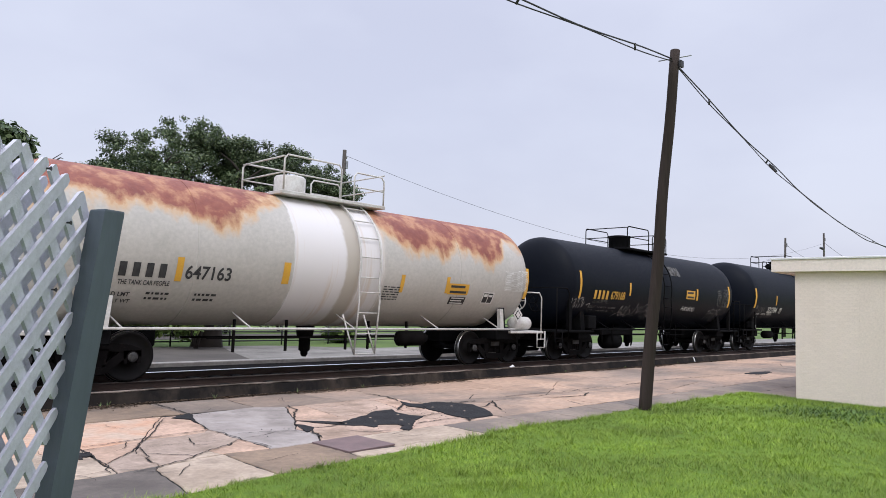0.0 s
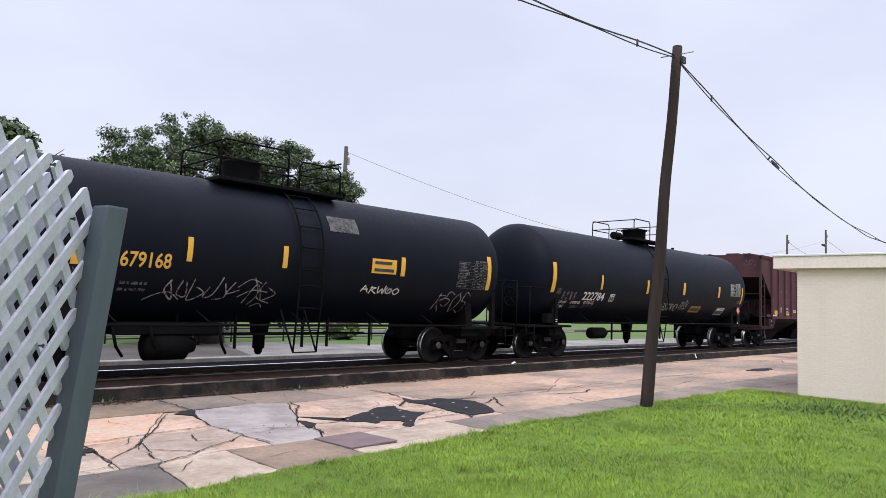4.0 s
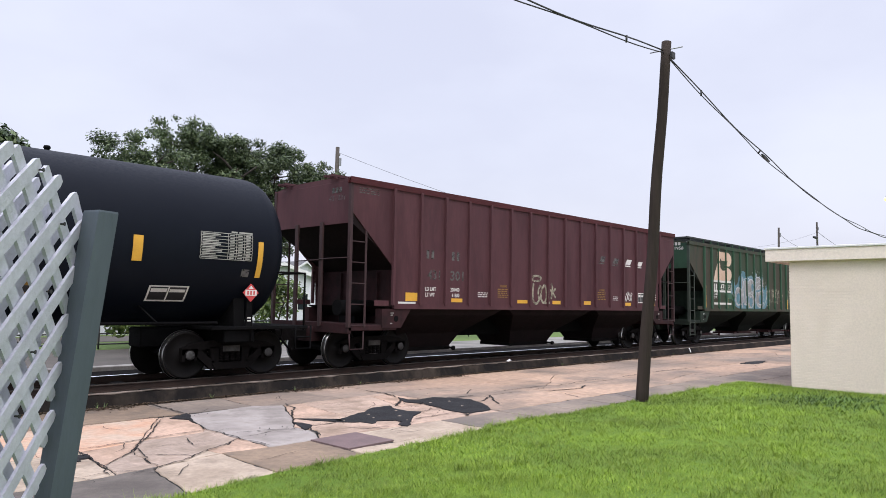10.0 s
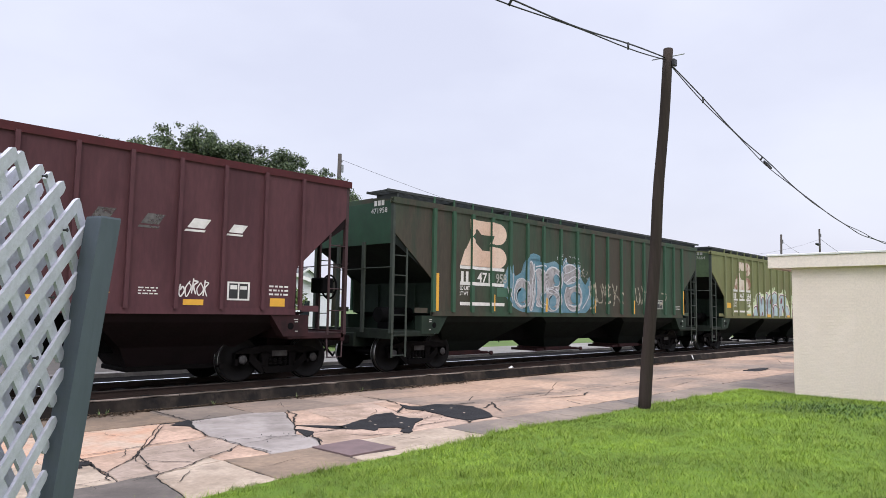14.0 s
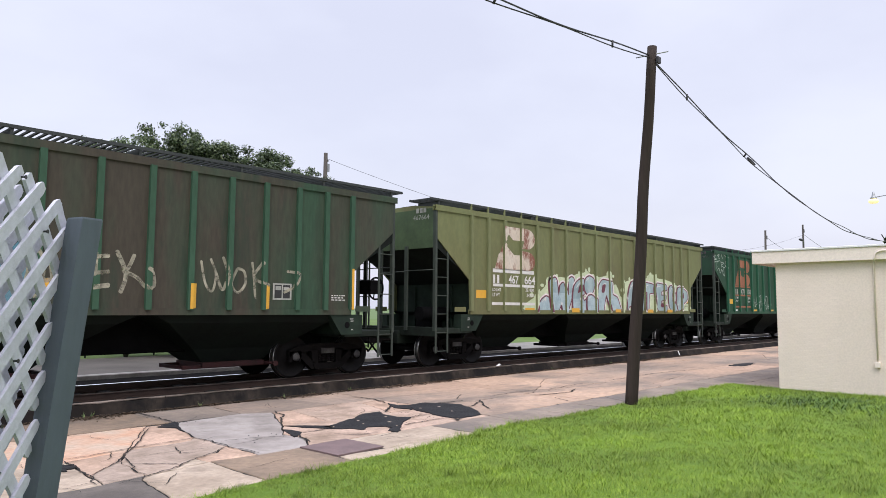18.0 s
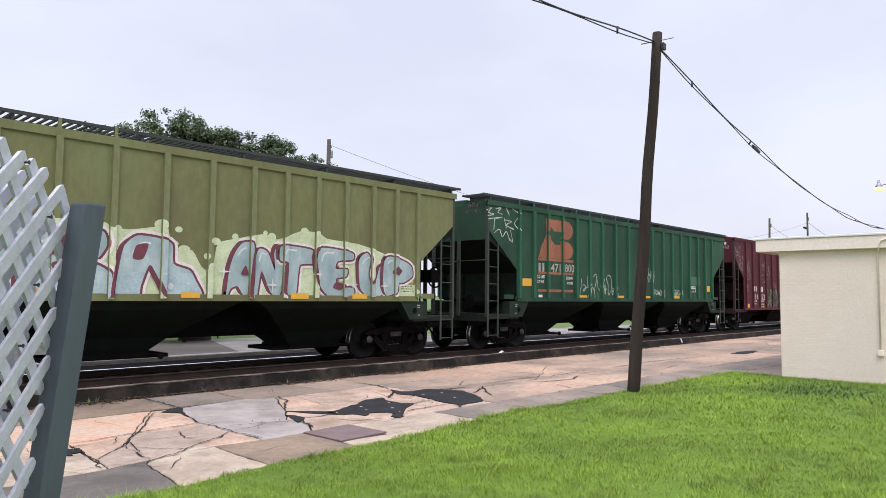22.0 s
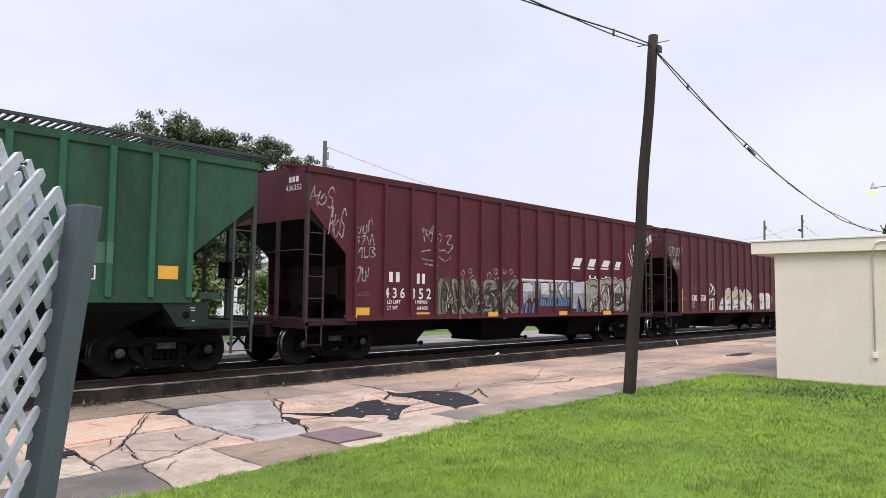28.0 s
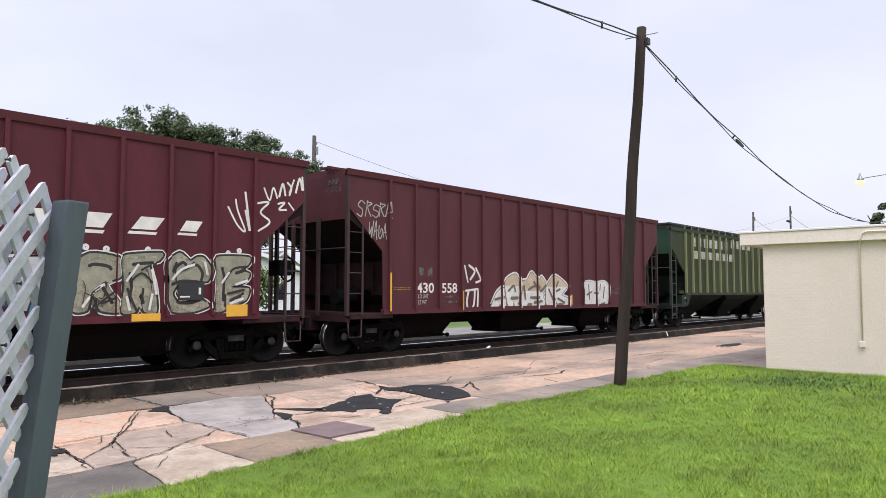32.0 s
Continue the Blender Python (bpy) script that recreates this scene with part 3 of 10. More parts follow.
# mown lawn in front: single blades, thicker near the eye
def lawn_blades():
    rng = np.random.default_rng(3)
    out = []
    for x0, x1, y0, y1, per, ln, wd in ((1.6, 6.0, 1.6, 6.80, 6800, 0.032, 0.0045), (6.0, 10.5, 1.0, 6.85, 3600, 0.034, 0.0065), (10.5, 17.6, 0.0, 6.85, 1700, 0.036, 0.010),
                                        (1.6, 17.6, 6.15, 6.86, 1300, 0.055, 0.006), (-6.0, 1.6, 0.0, 6.5, 1500, 0.036, 0.009), (-6.0, 6.0, -6.0, 1.6, 900, 0.036, 0.011), (6.0, 17.6, -6.0, 1.0, 700, 0.036, 0.012)):
        n = int((x1 - x0) * (y1 - y0) * per)
        p = np.stack([rng.uniform(x0, x1, n), rng.uniform(y0, y1, n), np.full(n, 0.008)], 1)
        rim = np.interp(p[:, 0], EDGE_X, EDGE_Y) + 0.035 * np.sin(p[:, 0] * 7.3 + np.sin(p[:, 0] * 3.1)) + 0.02 * np.sin(p[:, 0] * 23.0) + 0.02
        p = p[(p[:, 1] < rim) & (p[:, 0] < 17.27 + np.maximum(0, p[:, 1] - 5.5) * 0.3) & ((ln < 0.05) | (p[:, 1] > rim - 0.22))]
        n = len(p)
        patch = np.sin(p[:, 0] * 2.1 + 3 * np.sin(p[:, 1] * 1.3)) * np.sin(p[:, 1] * 2.7 + p[:, 0])
        tuft = np.sin(p[:, 0] * 9.0 + 2 * np.sin(p[:, 1] * 6)) * np.sin(p[:, 1] * 11 + 2 * np.sin(p[:, 0] * 7))
        clump = np.maximum(0, np.sin(p[:, 0] * 4.3 + 1.7 * np.sin(p[:, 1] * 3.9)) * np.sin(p[:, 1] * 5.1 + 1.3 * np.sin(p[:, 0] * 3.3)) - 0.45)
        L = ln * (1 + 0.35 * patch + 0.40 * tuft + 1.6 * clump) * rng.uniform(0.5, 1.5, n)
        a = rng.uniform(0, 2 * np.pi, n)
        lean = np.stack([np.cos(a), np.sin(a), np.zeros(n)], 1) * (L * rng.uniform(0.3, 1.5, n))[:, None]
        b = a + np.pi / 2 + rng.normal(scale=0.4, size=n)
        side = np.stack([np.cos(b), np.sin(b), np.zeros(n)], 1) * wd / 2
        tip = p + lean + np.stack([np.zeros(n), np.zeros(n), L], 1)
        out.append(np.stack([p - side, p + side, tip], 1))
    v = np.concatenate(out).reshape(-1, 3)
    n = len(v) // 3
    me = bpy.data.meshes.new("grass")
    me.vertices.add(len(v))
    me.vertices.foreach_set("co", v.ravel())
    me.loops.add(len(v))
    me.loops.foreach_set("vertex_index", np.arange(len(v)))
    me.polygons.add(n)
    me.polygons.foreach_set("loop_start", np.arange(n) * 3)
    me.update(calc_edges=True)
    me.materials.append(M_BLADE)
    tagged(new("grass", me), "bright green mown grass blades of the lawn", "grass", kind="stuff")


lawn_blades()


# dry leaves and grit at the foot of the kerb
def litter():
    rng = np.random.default_rng(8)
    n = 6500
    x = rng.uniform(3, 30, n)
    y = 12.08 - np.abs(rng.normal(scale=0.11, size=n)) * (0.4 + 0.9 * (np.sin(x * 1.7) + np.sin(x * 0.6 + 1) > 0.2))
    a = rng.uniform(0, 2 * np.pi, n)
    s = rng.uniform(0.010, 0.042, n)
    g = Shape()
    for i in range(n):
        c, d = math.cos(a[i]) * s[i], math.sin(a[i]) * s[i]
        z = rng.uniform(0.0, 0.03)
        g.add([(x[i] - c, y[i] - d, z), (x[i] + d * 0.6, y[i] - c * 0.6, z + 0.012), (x[i] + c, y[i] + d, z), (x[i] - d * 0.6, y[i] + c * 0.6, z + 0.008)], [(0, 1, 2, 3)])
    tagged(part("leaf_litter", g, M_LITTER), "dry brown leaves and grit along the kerb", "litter", kind="stuff")


def kerb_weeds():
    """Small weeds in the joint at the foot of the kerb."""
    rnd = random.Random(17)
    g = Shape()
    for _ in range(9):
        x, y = rnd.choice((rnd.uniform(4, 9), rnd.uniform(4, 30))), 12.08 - rnd.uniform(0, 0.06)
        for _ in range(rnd.randrange(5, 14)):
            a, ln = rnd.uniform(0, 6.28), rnd.uniform(0.03, 0.11)
            dx, dy = math.cos(a), math.sin(a)
            g.add([(x - dy * 0.006, y + dx * 0.006, 0.0), (x + dy * 0.006, y - dx * 0.006, 0.0), (x + dx * ln * 0.7, y + dy * ln * 0.7, ln)], [(0, 1, 2)])
    tagged(part("kerb_weeds", g, M_BUSHLEAF), "small green weeds in the joint of the kerb", "weeds", kind="stuff")


litter()
kerb_weeds()

# ---- the train ----
def run(t):
    """How far the train has gone, in metres."""
    return 4.185 * t - 0.0019 * t * t


CARS = []          # (car, its middle at the start)
SURF = {}           # how the side of each car is shaped, for its lettering
WHEELSETS = []     # (wheelset, its place on the truck)
# grimy trucks and wheels, their colour darkened further for shade under the cars
M_TRUCK = surface("truck_grime_shaded", (0.0095, 0.0082, 0.0082), (0.0055, 0.0048, 0.0048), 0.75, spec=0.07, scale=4, fine=30, amount=0.8, bump=0.4,
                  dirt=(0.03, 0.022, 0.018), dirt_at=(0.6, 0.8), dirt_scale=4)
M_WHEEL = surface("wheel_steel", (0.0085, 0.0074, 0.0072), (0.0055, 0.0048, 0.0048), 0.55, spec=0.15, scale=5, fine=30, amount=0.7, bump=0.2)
M_TREAD = plain("wheel_tread", (0.55, 0.54, 0.52), 0.3, 1.0)
# black of the fittings; below the cars it also holds painted shade
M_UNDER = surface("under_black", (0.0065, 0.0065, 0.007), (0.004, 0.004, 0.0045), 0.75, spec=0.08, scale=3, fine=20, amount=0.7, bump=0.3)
M_GATE_RED = surface("gate_rust_red", (0.060, 0.018, 0.018), (0.035, 0.014, 0.014), 0.75, scale=4, fine=30, amount=0.8, bump=0.3)
M_YELLOW = surface("reflector_yellow", (0.70, 0.385, 0.045), (0.60, 0.32, 0.04), 0.45, scale=5, fine=40, amount=0.35, bump=0.0)

M_STENCIL = surface("stencil_white", (0.5, 0.5, 0.47), (0.3, 0.3, 0.28), 0.6, scale=6, fine=40, amount=0.6, bump=0)
WR = 0.476
# one wheelset: two wheels on an axle
_w = Shape()
for s in (-1, 1):
    y = s * 0.7525
    _w.lathe([(y - s * 0.075, 0.10), (y - s * 0.075, WR + 0.005), (y - s * 0.06, WR + 0.028), (y - s * 0.045, WR + 0.022), (y - s * 0.035, WR)], "y", n=36)
    _w.lathe([(y - s * 0.035, WR), (y + s * 0.06, WR - 0.004), (y + s * 0.065, WR - 0.045), (y + s * 0.045, WR - 0.07), (y + s * 0.02, 0.30),
              (y + s * 0.025, 0.19), (y + s * 0.07, 0.145), (y + s * 0.08, 0.10), (y + s * 0.16, 0.075), (y + s * 0.23, 0.075)], "y", n=36)
_w.tube([(0, -0.7, 0), (0, 0.7, 0)], 0.085, 12)
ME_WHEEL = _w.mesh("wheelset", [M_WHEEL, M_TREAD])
for _p in ME_WHEEL.polygons:
    q = _p.center
    if math.hypot(q.x, q.z) > WR - 0.012 and abs(_p.normal.y) < 0.5:
        _p.material_index = 1
# one side frame with its windows, springs and bearings
_f = Shape()
YS = 0.93
for s in (-1, 1):
    a, b = s * (YS - 0.06), s * (YS + 0.06)
    _f.prism([(-1.06, 0.48), (-1.06, 0.62), (-0.84, 0.71), (-0.42, 0.76), (0.42, 0.76), (0.84, 0.71), (1.06, 0.62), (1.06, 0.48), (0.86, 0.54), (0.40, 0.61),
              (-0.40, 0.61), (-0.86, 0.54)], a, b)
    _f.prism([(-0.34, 0.17), (0.34, 0.17), (0.42, 0.31), (-0.42, 0.31)], a - s * 0.03, b + s * 0.02)
    for m in (-1, 1):
        _f.prism([(m * 0.66, 0.58), (m * 0.88, 0.56), (m * 0.42, 0.17), (m * 0.24, 0.22)], a, b)
        _f.prism([(m * 0.40, 0.30), (m * 0.26, 0.30), (m * 0.26, 0.63), (m * 0.46, 0.63)], a, b)
        _f.prism([(m * 0.74, 0.36), (m * 0.72, 0.60), (m * 1.05, 0.60), (m * 1.05, 0.36), (m * 0.98, 0.36), (m * 0.98, 0.50), (m * 0.80, 0.50), (m * 0.80, 0.36)], a, b)
        _f.lathe([(s * (YS - 0.1), 0.115), (s * (YS + 0.07), 0.115), (s * (YS + 0.085), 0.095), (s * (YS + 0.10), 0.09), (s * (YS + 0.105), 0.03)], "y", (m * 0.889, 0, WR), 14)
        for k in range(3):
            _f.lathe([(s * (YS + 0.075), 0.016), (s * (YS + 0.115), 0.016)], "y",
                     (m * 0.889 + 0.06 * math.cos(k * 2.1), 0, WR + 0.06 * math.sin(k * 2.1)), 6)
    for k in (-0.19, -0.065, 0.065, 0.19):
        for j in range(5):
            _f.lathe([(0.33 + j * 0.05, 0.045), (0.345 + j * 0.05, 0.058), (0.365 + j * 0.05, 0.058), (0.38 + j * 0.05, 0.045)], "z", (k, s * YS, 0), 10)
_f.box(-0.22, 0.22, -1.02, 1.02, 0.50, 0.68, 0.03)
_f.box(-0.62, -0.52, -0.75, 0.75, 0.38, 0.46, 0.02)
_f.box(0.52, 0.62, -0.75, 0.75, 0.38, 0.46, 0.02)
M_BEARING = surface("bearing_cap_grey", (0.075, 0.073, 0.072), (0.035, 0.033, 0.032), 0.5, metal=0.3, scale=6, fine=30, amount=0.8, bump=0.1)
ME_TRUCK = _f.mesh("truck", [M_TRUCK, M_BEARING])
for _p in ME_TRUCK.polygons:
    if abs(_p.center.y) > YS + 0.082:
        _p.material_index = 1


def trucks(car, at):
    for x in at:
        tr = part("truck", ME_TRUCK, None, car, at=pose(x, 0, 0))
        for m in (-1, 1):
            w = part("wheelset", ME_WHEEL, None, tr, at=pose(m * 0.889, 0, WR))
            WHEELSETS.append((w, m * 0.889))


_c = Shape()
_c.box(-0.55, 0.30, -0.10, 0.10, 0.70, 0.92, 0.02)
_c.prism([(0.30, -0.12), (0.42, -0.15), (0.56, -0.13), (0.60, 0.02), (0.50, 0.03), (0.47, -0.02), (0.42, 0.0), (0.45, 0.12), (0.36, 0.14), (0.30, 0.12)], 0.66, 0.94, "z")
_c.tube([(0.2, -0.2, 0.75), (0.35, -0.25, 0.55), (0.52, -0.2, 0.42), (0.62, -0.15, 0.5)], 0.028, 6)
ME_COUPLER = _c.mesh("coupler", M_TRUCK)


def couplers(car, half):
    """Couplers and air hoses at both ends; half: from the car's middle to the coupling face."""
    part("coupler", ME_COUPLER, None, car, at=pose(half - 0.48, 0, 0))
    part("coupler", ME_COUPLER, None, car, at=pose(-half + 0.48, 0, 0, 0, 0, 180))


HW = 1.63


def hopper(x_mid, L, ribs, paint, dark, label, group, *, cut=(3.72, 1.34, 2.45), roof=4.44, walk_out=0.0, trucks_in=1.72, rib_mat=None, under=None, end_dark=None, rail_mat=None, rib_d=0.06,
           rib_top=0.12, end_mat=None, rail_h=0.025, z0=1.51, walk_in=0.12, gate=None, rib_w=0.055, bolster=None, rungs=None):
    """A covered hopper car: sheets, ribs, slope ends, pockets, ladders, trucks."""
    car = empty("hopper_car", pose(x_mid, TRACK_Y, RAIL_Z), label, "hopper car", group)
    h = L / 2
    post = rungs or end_dark or paint
    ch, cx, cl = cut
    # inner hull with slope sheets; the shade on them is put into the colour
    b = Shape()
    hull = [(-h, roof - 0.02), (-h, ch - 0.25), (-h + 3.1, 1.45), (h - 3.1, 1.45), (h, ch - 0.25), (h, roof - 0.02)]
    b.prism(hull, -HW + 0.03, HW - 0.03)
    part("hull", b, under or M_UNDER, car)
    for e in (-1, 1):
        b = Shape().box(*sorted((e * (h - 0.01), e * (h + 0.008))), -HW + 0.02, HW - 0.02, ch - 0.28, roof, 0.004)
        part("end_sheet", b, end_mat or paint, car)
    for s in (-1, 1):
        b = Shape()
        b.prism([(-h, roof), (-h, ch), (-h + cx, cl), (-h + cx + 0.04, z0), (h - cx - 0.04, z0), (h - cx, cl), (h, ch), (h, roof)], s * (HW - 0.03), s * HW)
        part("side_sheet", b, paint, car)
        b = Shape()
        b.box(-h + cx + 0.06, h - cx - 0.06, s * (HW - 0.06), s * (HW + 0.03), z0 - 0.03, z0 + 0.02, 0.008)
        part("side_sill", b, paint, car)
        b = Shape()
        b.box(-h - 0.02, h + 0.02, s * (HW - 0.08), s * (HW + 0.035), roof - rail_h, roof + 0.02, 0.008)
        part("roof_rail", b, rail_mat or paint, car)
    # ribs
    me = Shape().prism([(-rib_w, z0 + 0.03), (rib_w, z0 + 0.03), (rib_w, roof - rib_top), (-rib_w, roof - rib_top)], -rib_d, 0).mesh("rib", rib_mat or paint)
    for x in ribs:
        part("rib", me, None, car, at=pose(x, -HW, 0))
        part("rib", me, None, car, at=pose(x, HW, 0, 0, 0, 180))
    SURF[car.name] = ("flat", ribs, rib_d, rib_w)
    # roof, hatches
    b = Shape()
    b.prism([(-HW, roof - 0.01), (-HW, roof + 0.02), (-0.75, roof + 0.12), (0.75, roof + 0.12), (HW, roof + 0.02), (HW, roof - 0.01)], -h, h, "x")
    part("roof", b, paint, car)
    b = Shape()
    b.box(-h + 0.5, h - 0.5, -0.32, 0.32, roof + 0.12, roof + 0.24, 0.03)
    part("hatch_cover", b, dark, car)
    # running boards
    for s in (-1, 1):
        b = Shape()
        y0, y1 = sorted((s * 0.85, s * (HW - walk_in + walk_out)))
        zb = roof + (0.22 if walk_out else 0.13)
        for y in (y0, y1):
            b.box(-h - 0.25, h + 0.25, y - 0.02, y + 0.02, zb - 0.03, zb + 0.03)
        x = -h - 0.22
        while x < h + 0.25:
            b.box(x, x + 0.035, y0, y1, zb - 0.015, zb + 0.02)
            x += 0.13
        for x in np.linspace(-h + 0.1, h - 0.1, 9):
            b.box(x - 0.025, x + 0.025, y0, y1, zb - 0.17, zb - 0.03)
        part("running_board", b, dark, car)
        if walk_out:
            for x in ribs[::2]:
                part("board_bracket", Shape().box(x - 0.03, x + 0.03, *sorted((s * (HW - 0.02), s * (HW + 0.03))), roof - 0.12, roof + 0.25, 0.006), rib_mat or paint, car)
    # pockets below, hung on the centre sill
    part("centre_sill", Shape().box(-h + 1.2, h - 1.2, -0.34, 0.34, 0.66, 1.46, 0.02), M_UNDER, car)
    for xc in (-4.75, 0.0, 4.75):
        b = Shape()
        lv = ((2.36, 1.58, 1.5), (1.9, 1.45, 1.28), (1.22, 0.80, 0.78), (0.98, 0.58, 0.38))
        if walk_out:
            lv = ((2.36, 1.58, 1.5), (1.9, 1.45, 1.28), (1.05, 0.74, 0.72), (0.70, 0.52, 0.42))
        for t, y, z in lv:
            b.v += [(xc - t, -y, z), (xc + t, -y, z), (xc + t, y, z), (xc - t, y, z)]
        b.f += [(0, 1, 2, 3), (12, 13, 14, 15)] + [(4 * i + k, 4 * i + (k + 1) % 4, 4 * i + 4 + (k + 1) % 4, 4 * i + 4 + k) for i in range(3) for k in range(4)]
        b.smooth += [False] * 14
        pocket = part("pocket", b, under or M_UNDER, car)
        if walk_out:
            b = Shape().box(xc - 0.74, xc + 0.74, -0.60, 0.60, 0.31, 0.43, 0.015)
            for y in (-0.5, 0.5):
                b.box(xc - 1.15, xc + 1.15, y - 0.04, y + 0.04, 0.30, 0.38, 0.008)
            for e in (-1.13, 1.13):
                b.box(xc + e - 0.04, xc + e + 0.04, -0.46, 0.46, 0.305, 0.375, 0.008)
        else:
            b = Shape().box(xc - 1.02, xc + 1.02, -0.62, 0.62, 0.30, 0.40, 0.015)
        b.tube([(xc + 0.8, -0.95, 0.36), (xc + 0.8, 0.95, 0.36)], 0.03, 8)
        b.lathe([(-0.98, 0.06), (-0.92, 0.06)], "y", (xc + 0.8, 0, 0.36), 8)
        part("outlet_gate", b, gate or M_TRUCK, pocket)
    # ends
    for e in (-1, 1):
        b = Shape()
        b.box(*sorted((e * (h - 1.5), e * h)), -HW + 0.02, HW - 0.02, 0.92, 1.06, 0.015)
        b.box(*sorted((e * (h - 0.09), e * (h + 0.02))), -HW + 0.02, HW - 0.02, 0.86, 1.10, 0.01)
        b.box(*sorted((e * (h - 3.4), e * (h + 0.1))), -0.28, 0.28, 0.62, 0.98, 0.02)
        part("end_sill", b, end_dark or paint, car)
        for s in (-1, 1):
            if z0 > 1.3:
                b = Shape()
                b.prism([(e * (h - 1.0), 1.44), (e * (h - 1.95), 1.44), (e * (h - 1.62), 0.98), (e * (h - 1.0), 0.98)], s * (HW - 0.25), s * HW)
                plate = part("bolster_end", b, bolster or end_dark or paint, car)
                # no opening: a black disc stands for the dark inside of the hole
                part("jacking_hole", Shape().lathe([(s * (HW + 0.001), 0.075), (s * (HW + 0.006), 0.075)], "y", (e * (h - 1.45), 0, 1.20), 14), M_UNDER, plate)
                for k, zz in enumerate((1.33, 1.28, 1.08)):
                    part("stencil_bar", Shape().box(*sorted((e * (h - 1.27), e * (h - 1.37 + 0.02 * k))), *sorted((s * HW, s * (HW + 0.005))), zz, zz + 0.02), M_STENCIL, plate)
                part("shoe_plate", Shape().box(*sorted((e * (h - 0.75), e * (h - 1.2))), *sorted((s * (HW - 0.02), s * (HW + 0.004))), z0 + 0.0, z0 + 0.13, 0.004), paint, car)
            b = Shape()
            b.box(*sorted((e * (h - 0.05), e * (h + 0.03))), *sorted((s * (HW - 0.10), s * (HW + 0.005))), 1.0, roof, 0.008)
            part("corner_post", b, post, car)
            xa, xb = sorted((e * (h - 0.02), e * (h - 0.47)))
            y, low = s * (HW - 0.02), 0.42 if walk_out else 1.0
            for x, top in ((e * (h - 0.47), ch - 0.3), (e * (h - 0.02), 1.02)):
                if top > low:
                    part("ladder_stile", Shape().box(x - 0.028, x + 0.028, y - 0.015, y + 0.015, low, top, 0.006), post, car)
            z = low + 0.05
            while z < ch - 0.45:
                part("rung", Shape().tube([(xa, y, z), (xb, y, z)], 0.015, 6), post, car)
                z += 0.49
        xe = e * (h + 0.03)
        for y in (-0.52, 0.52):
            part("end_post", Shape().box(xe - 0.03, xe + 0.03, y - 0.06, y + 0.06, 1.0, ch - 0.2, 0.008), post, car)
            part("grab_iron", Shape().tube([(xe, -HW + 0.05, 2.62), (xe + e * 0.05, -HW + 0.05, 2.62), (xe + e * 0.05, -0.5, 2.62), (xe, -0.5, 2.62)] if y < 0 else
                                           [(xe, -0.46, 2.60), (xe + e * 0.05, -0.46, 2.60), (xe + e * 0.05, 0.46, 2.60), (xe, 0.46, 2.60)], 0.014, 6), post, car)
        # bulkhead over the bolster, under the slope sheet
        top = ch - 0.25 - (ch - 1.70) * 1.62 / 3.1
        part("bulkhead", Shape().box(*sorted((e * (h - 1.62), e * (h - 1.60))), -HW + 0.04, HW - 0.04, 0.98, top, 0.004), bolster or end_dark or paint, car)
        for y in (-0.75, 0.75):
            part("bulkhead_rib", Shape().box(*sorted((e * (h - 1.60), e * (h - 1.54))), y - 0.03, y + 0.03, 1.0, top - 0.05, 0.006), bolster or end_dark or paint, car)
        for s in (-1, 1):
            if not walk_out:
                part("stirrup_step", Shape().tube([(e * (h - 0.04), s * (HW - 0.05), 0.95), (e * (h - 0.06), s * (HW - 0.03), 0.50), (e * (h - 0.45), s * (HW - 0.03), 0.50),
                                                   (e * (h - 0.47), s * (HW - 0.05), 0.95)], 0.02, 6), post, car)
    part("brake_housing", Shape().box(h - 0.25, h + 0.08, -1.05, -0.60, 1.95, 2.3, 0.02), M_UNDER, car)
    b = Shape()
    b.tube([(h + 0.14, -0.8 + 0.28 * math.cos(2 * math.pi * k / 20), 2.1 + 0.28 * math.sin(2 * math.pi * k / 20)) for k in range(21)], 0.024, 6)
    rim = part("brake_wheel", b, M_UNDER, car)
    for k in range(5):
        a = 2 * math.pi * k / 5
        part("spoke", Shape().tube([(h + 0.12, -0.8, 2.1), (h + 0.14, -0.8 + 0.28 * math.cos(a), 2.1 + 0.28 * math.sin(a))], 0.016, 5), M_UNDER, rim)
    b = Shape()
    b.tube([(-h + 0.5, -0.5, 1.45), (-h + 1.6, -0.5, 1.45)], 0.2, 14)
    part("brake_cylinder", b, M_UNDER, car)
    trucks(car, (-h + trucks_in, h - trucks_in))
    couplers(car, h + 0.71)
    CARS.append((car, x_mid))
    return car


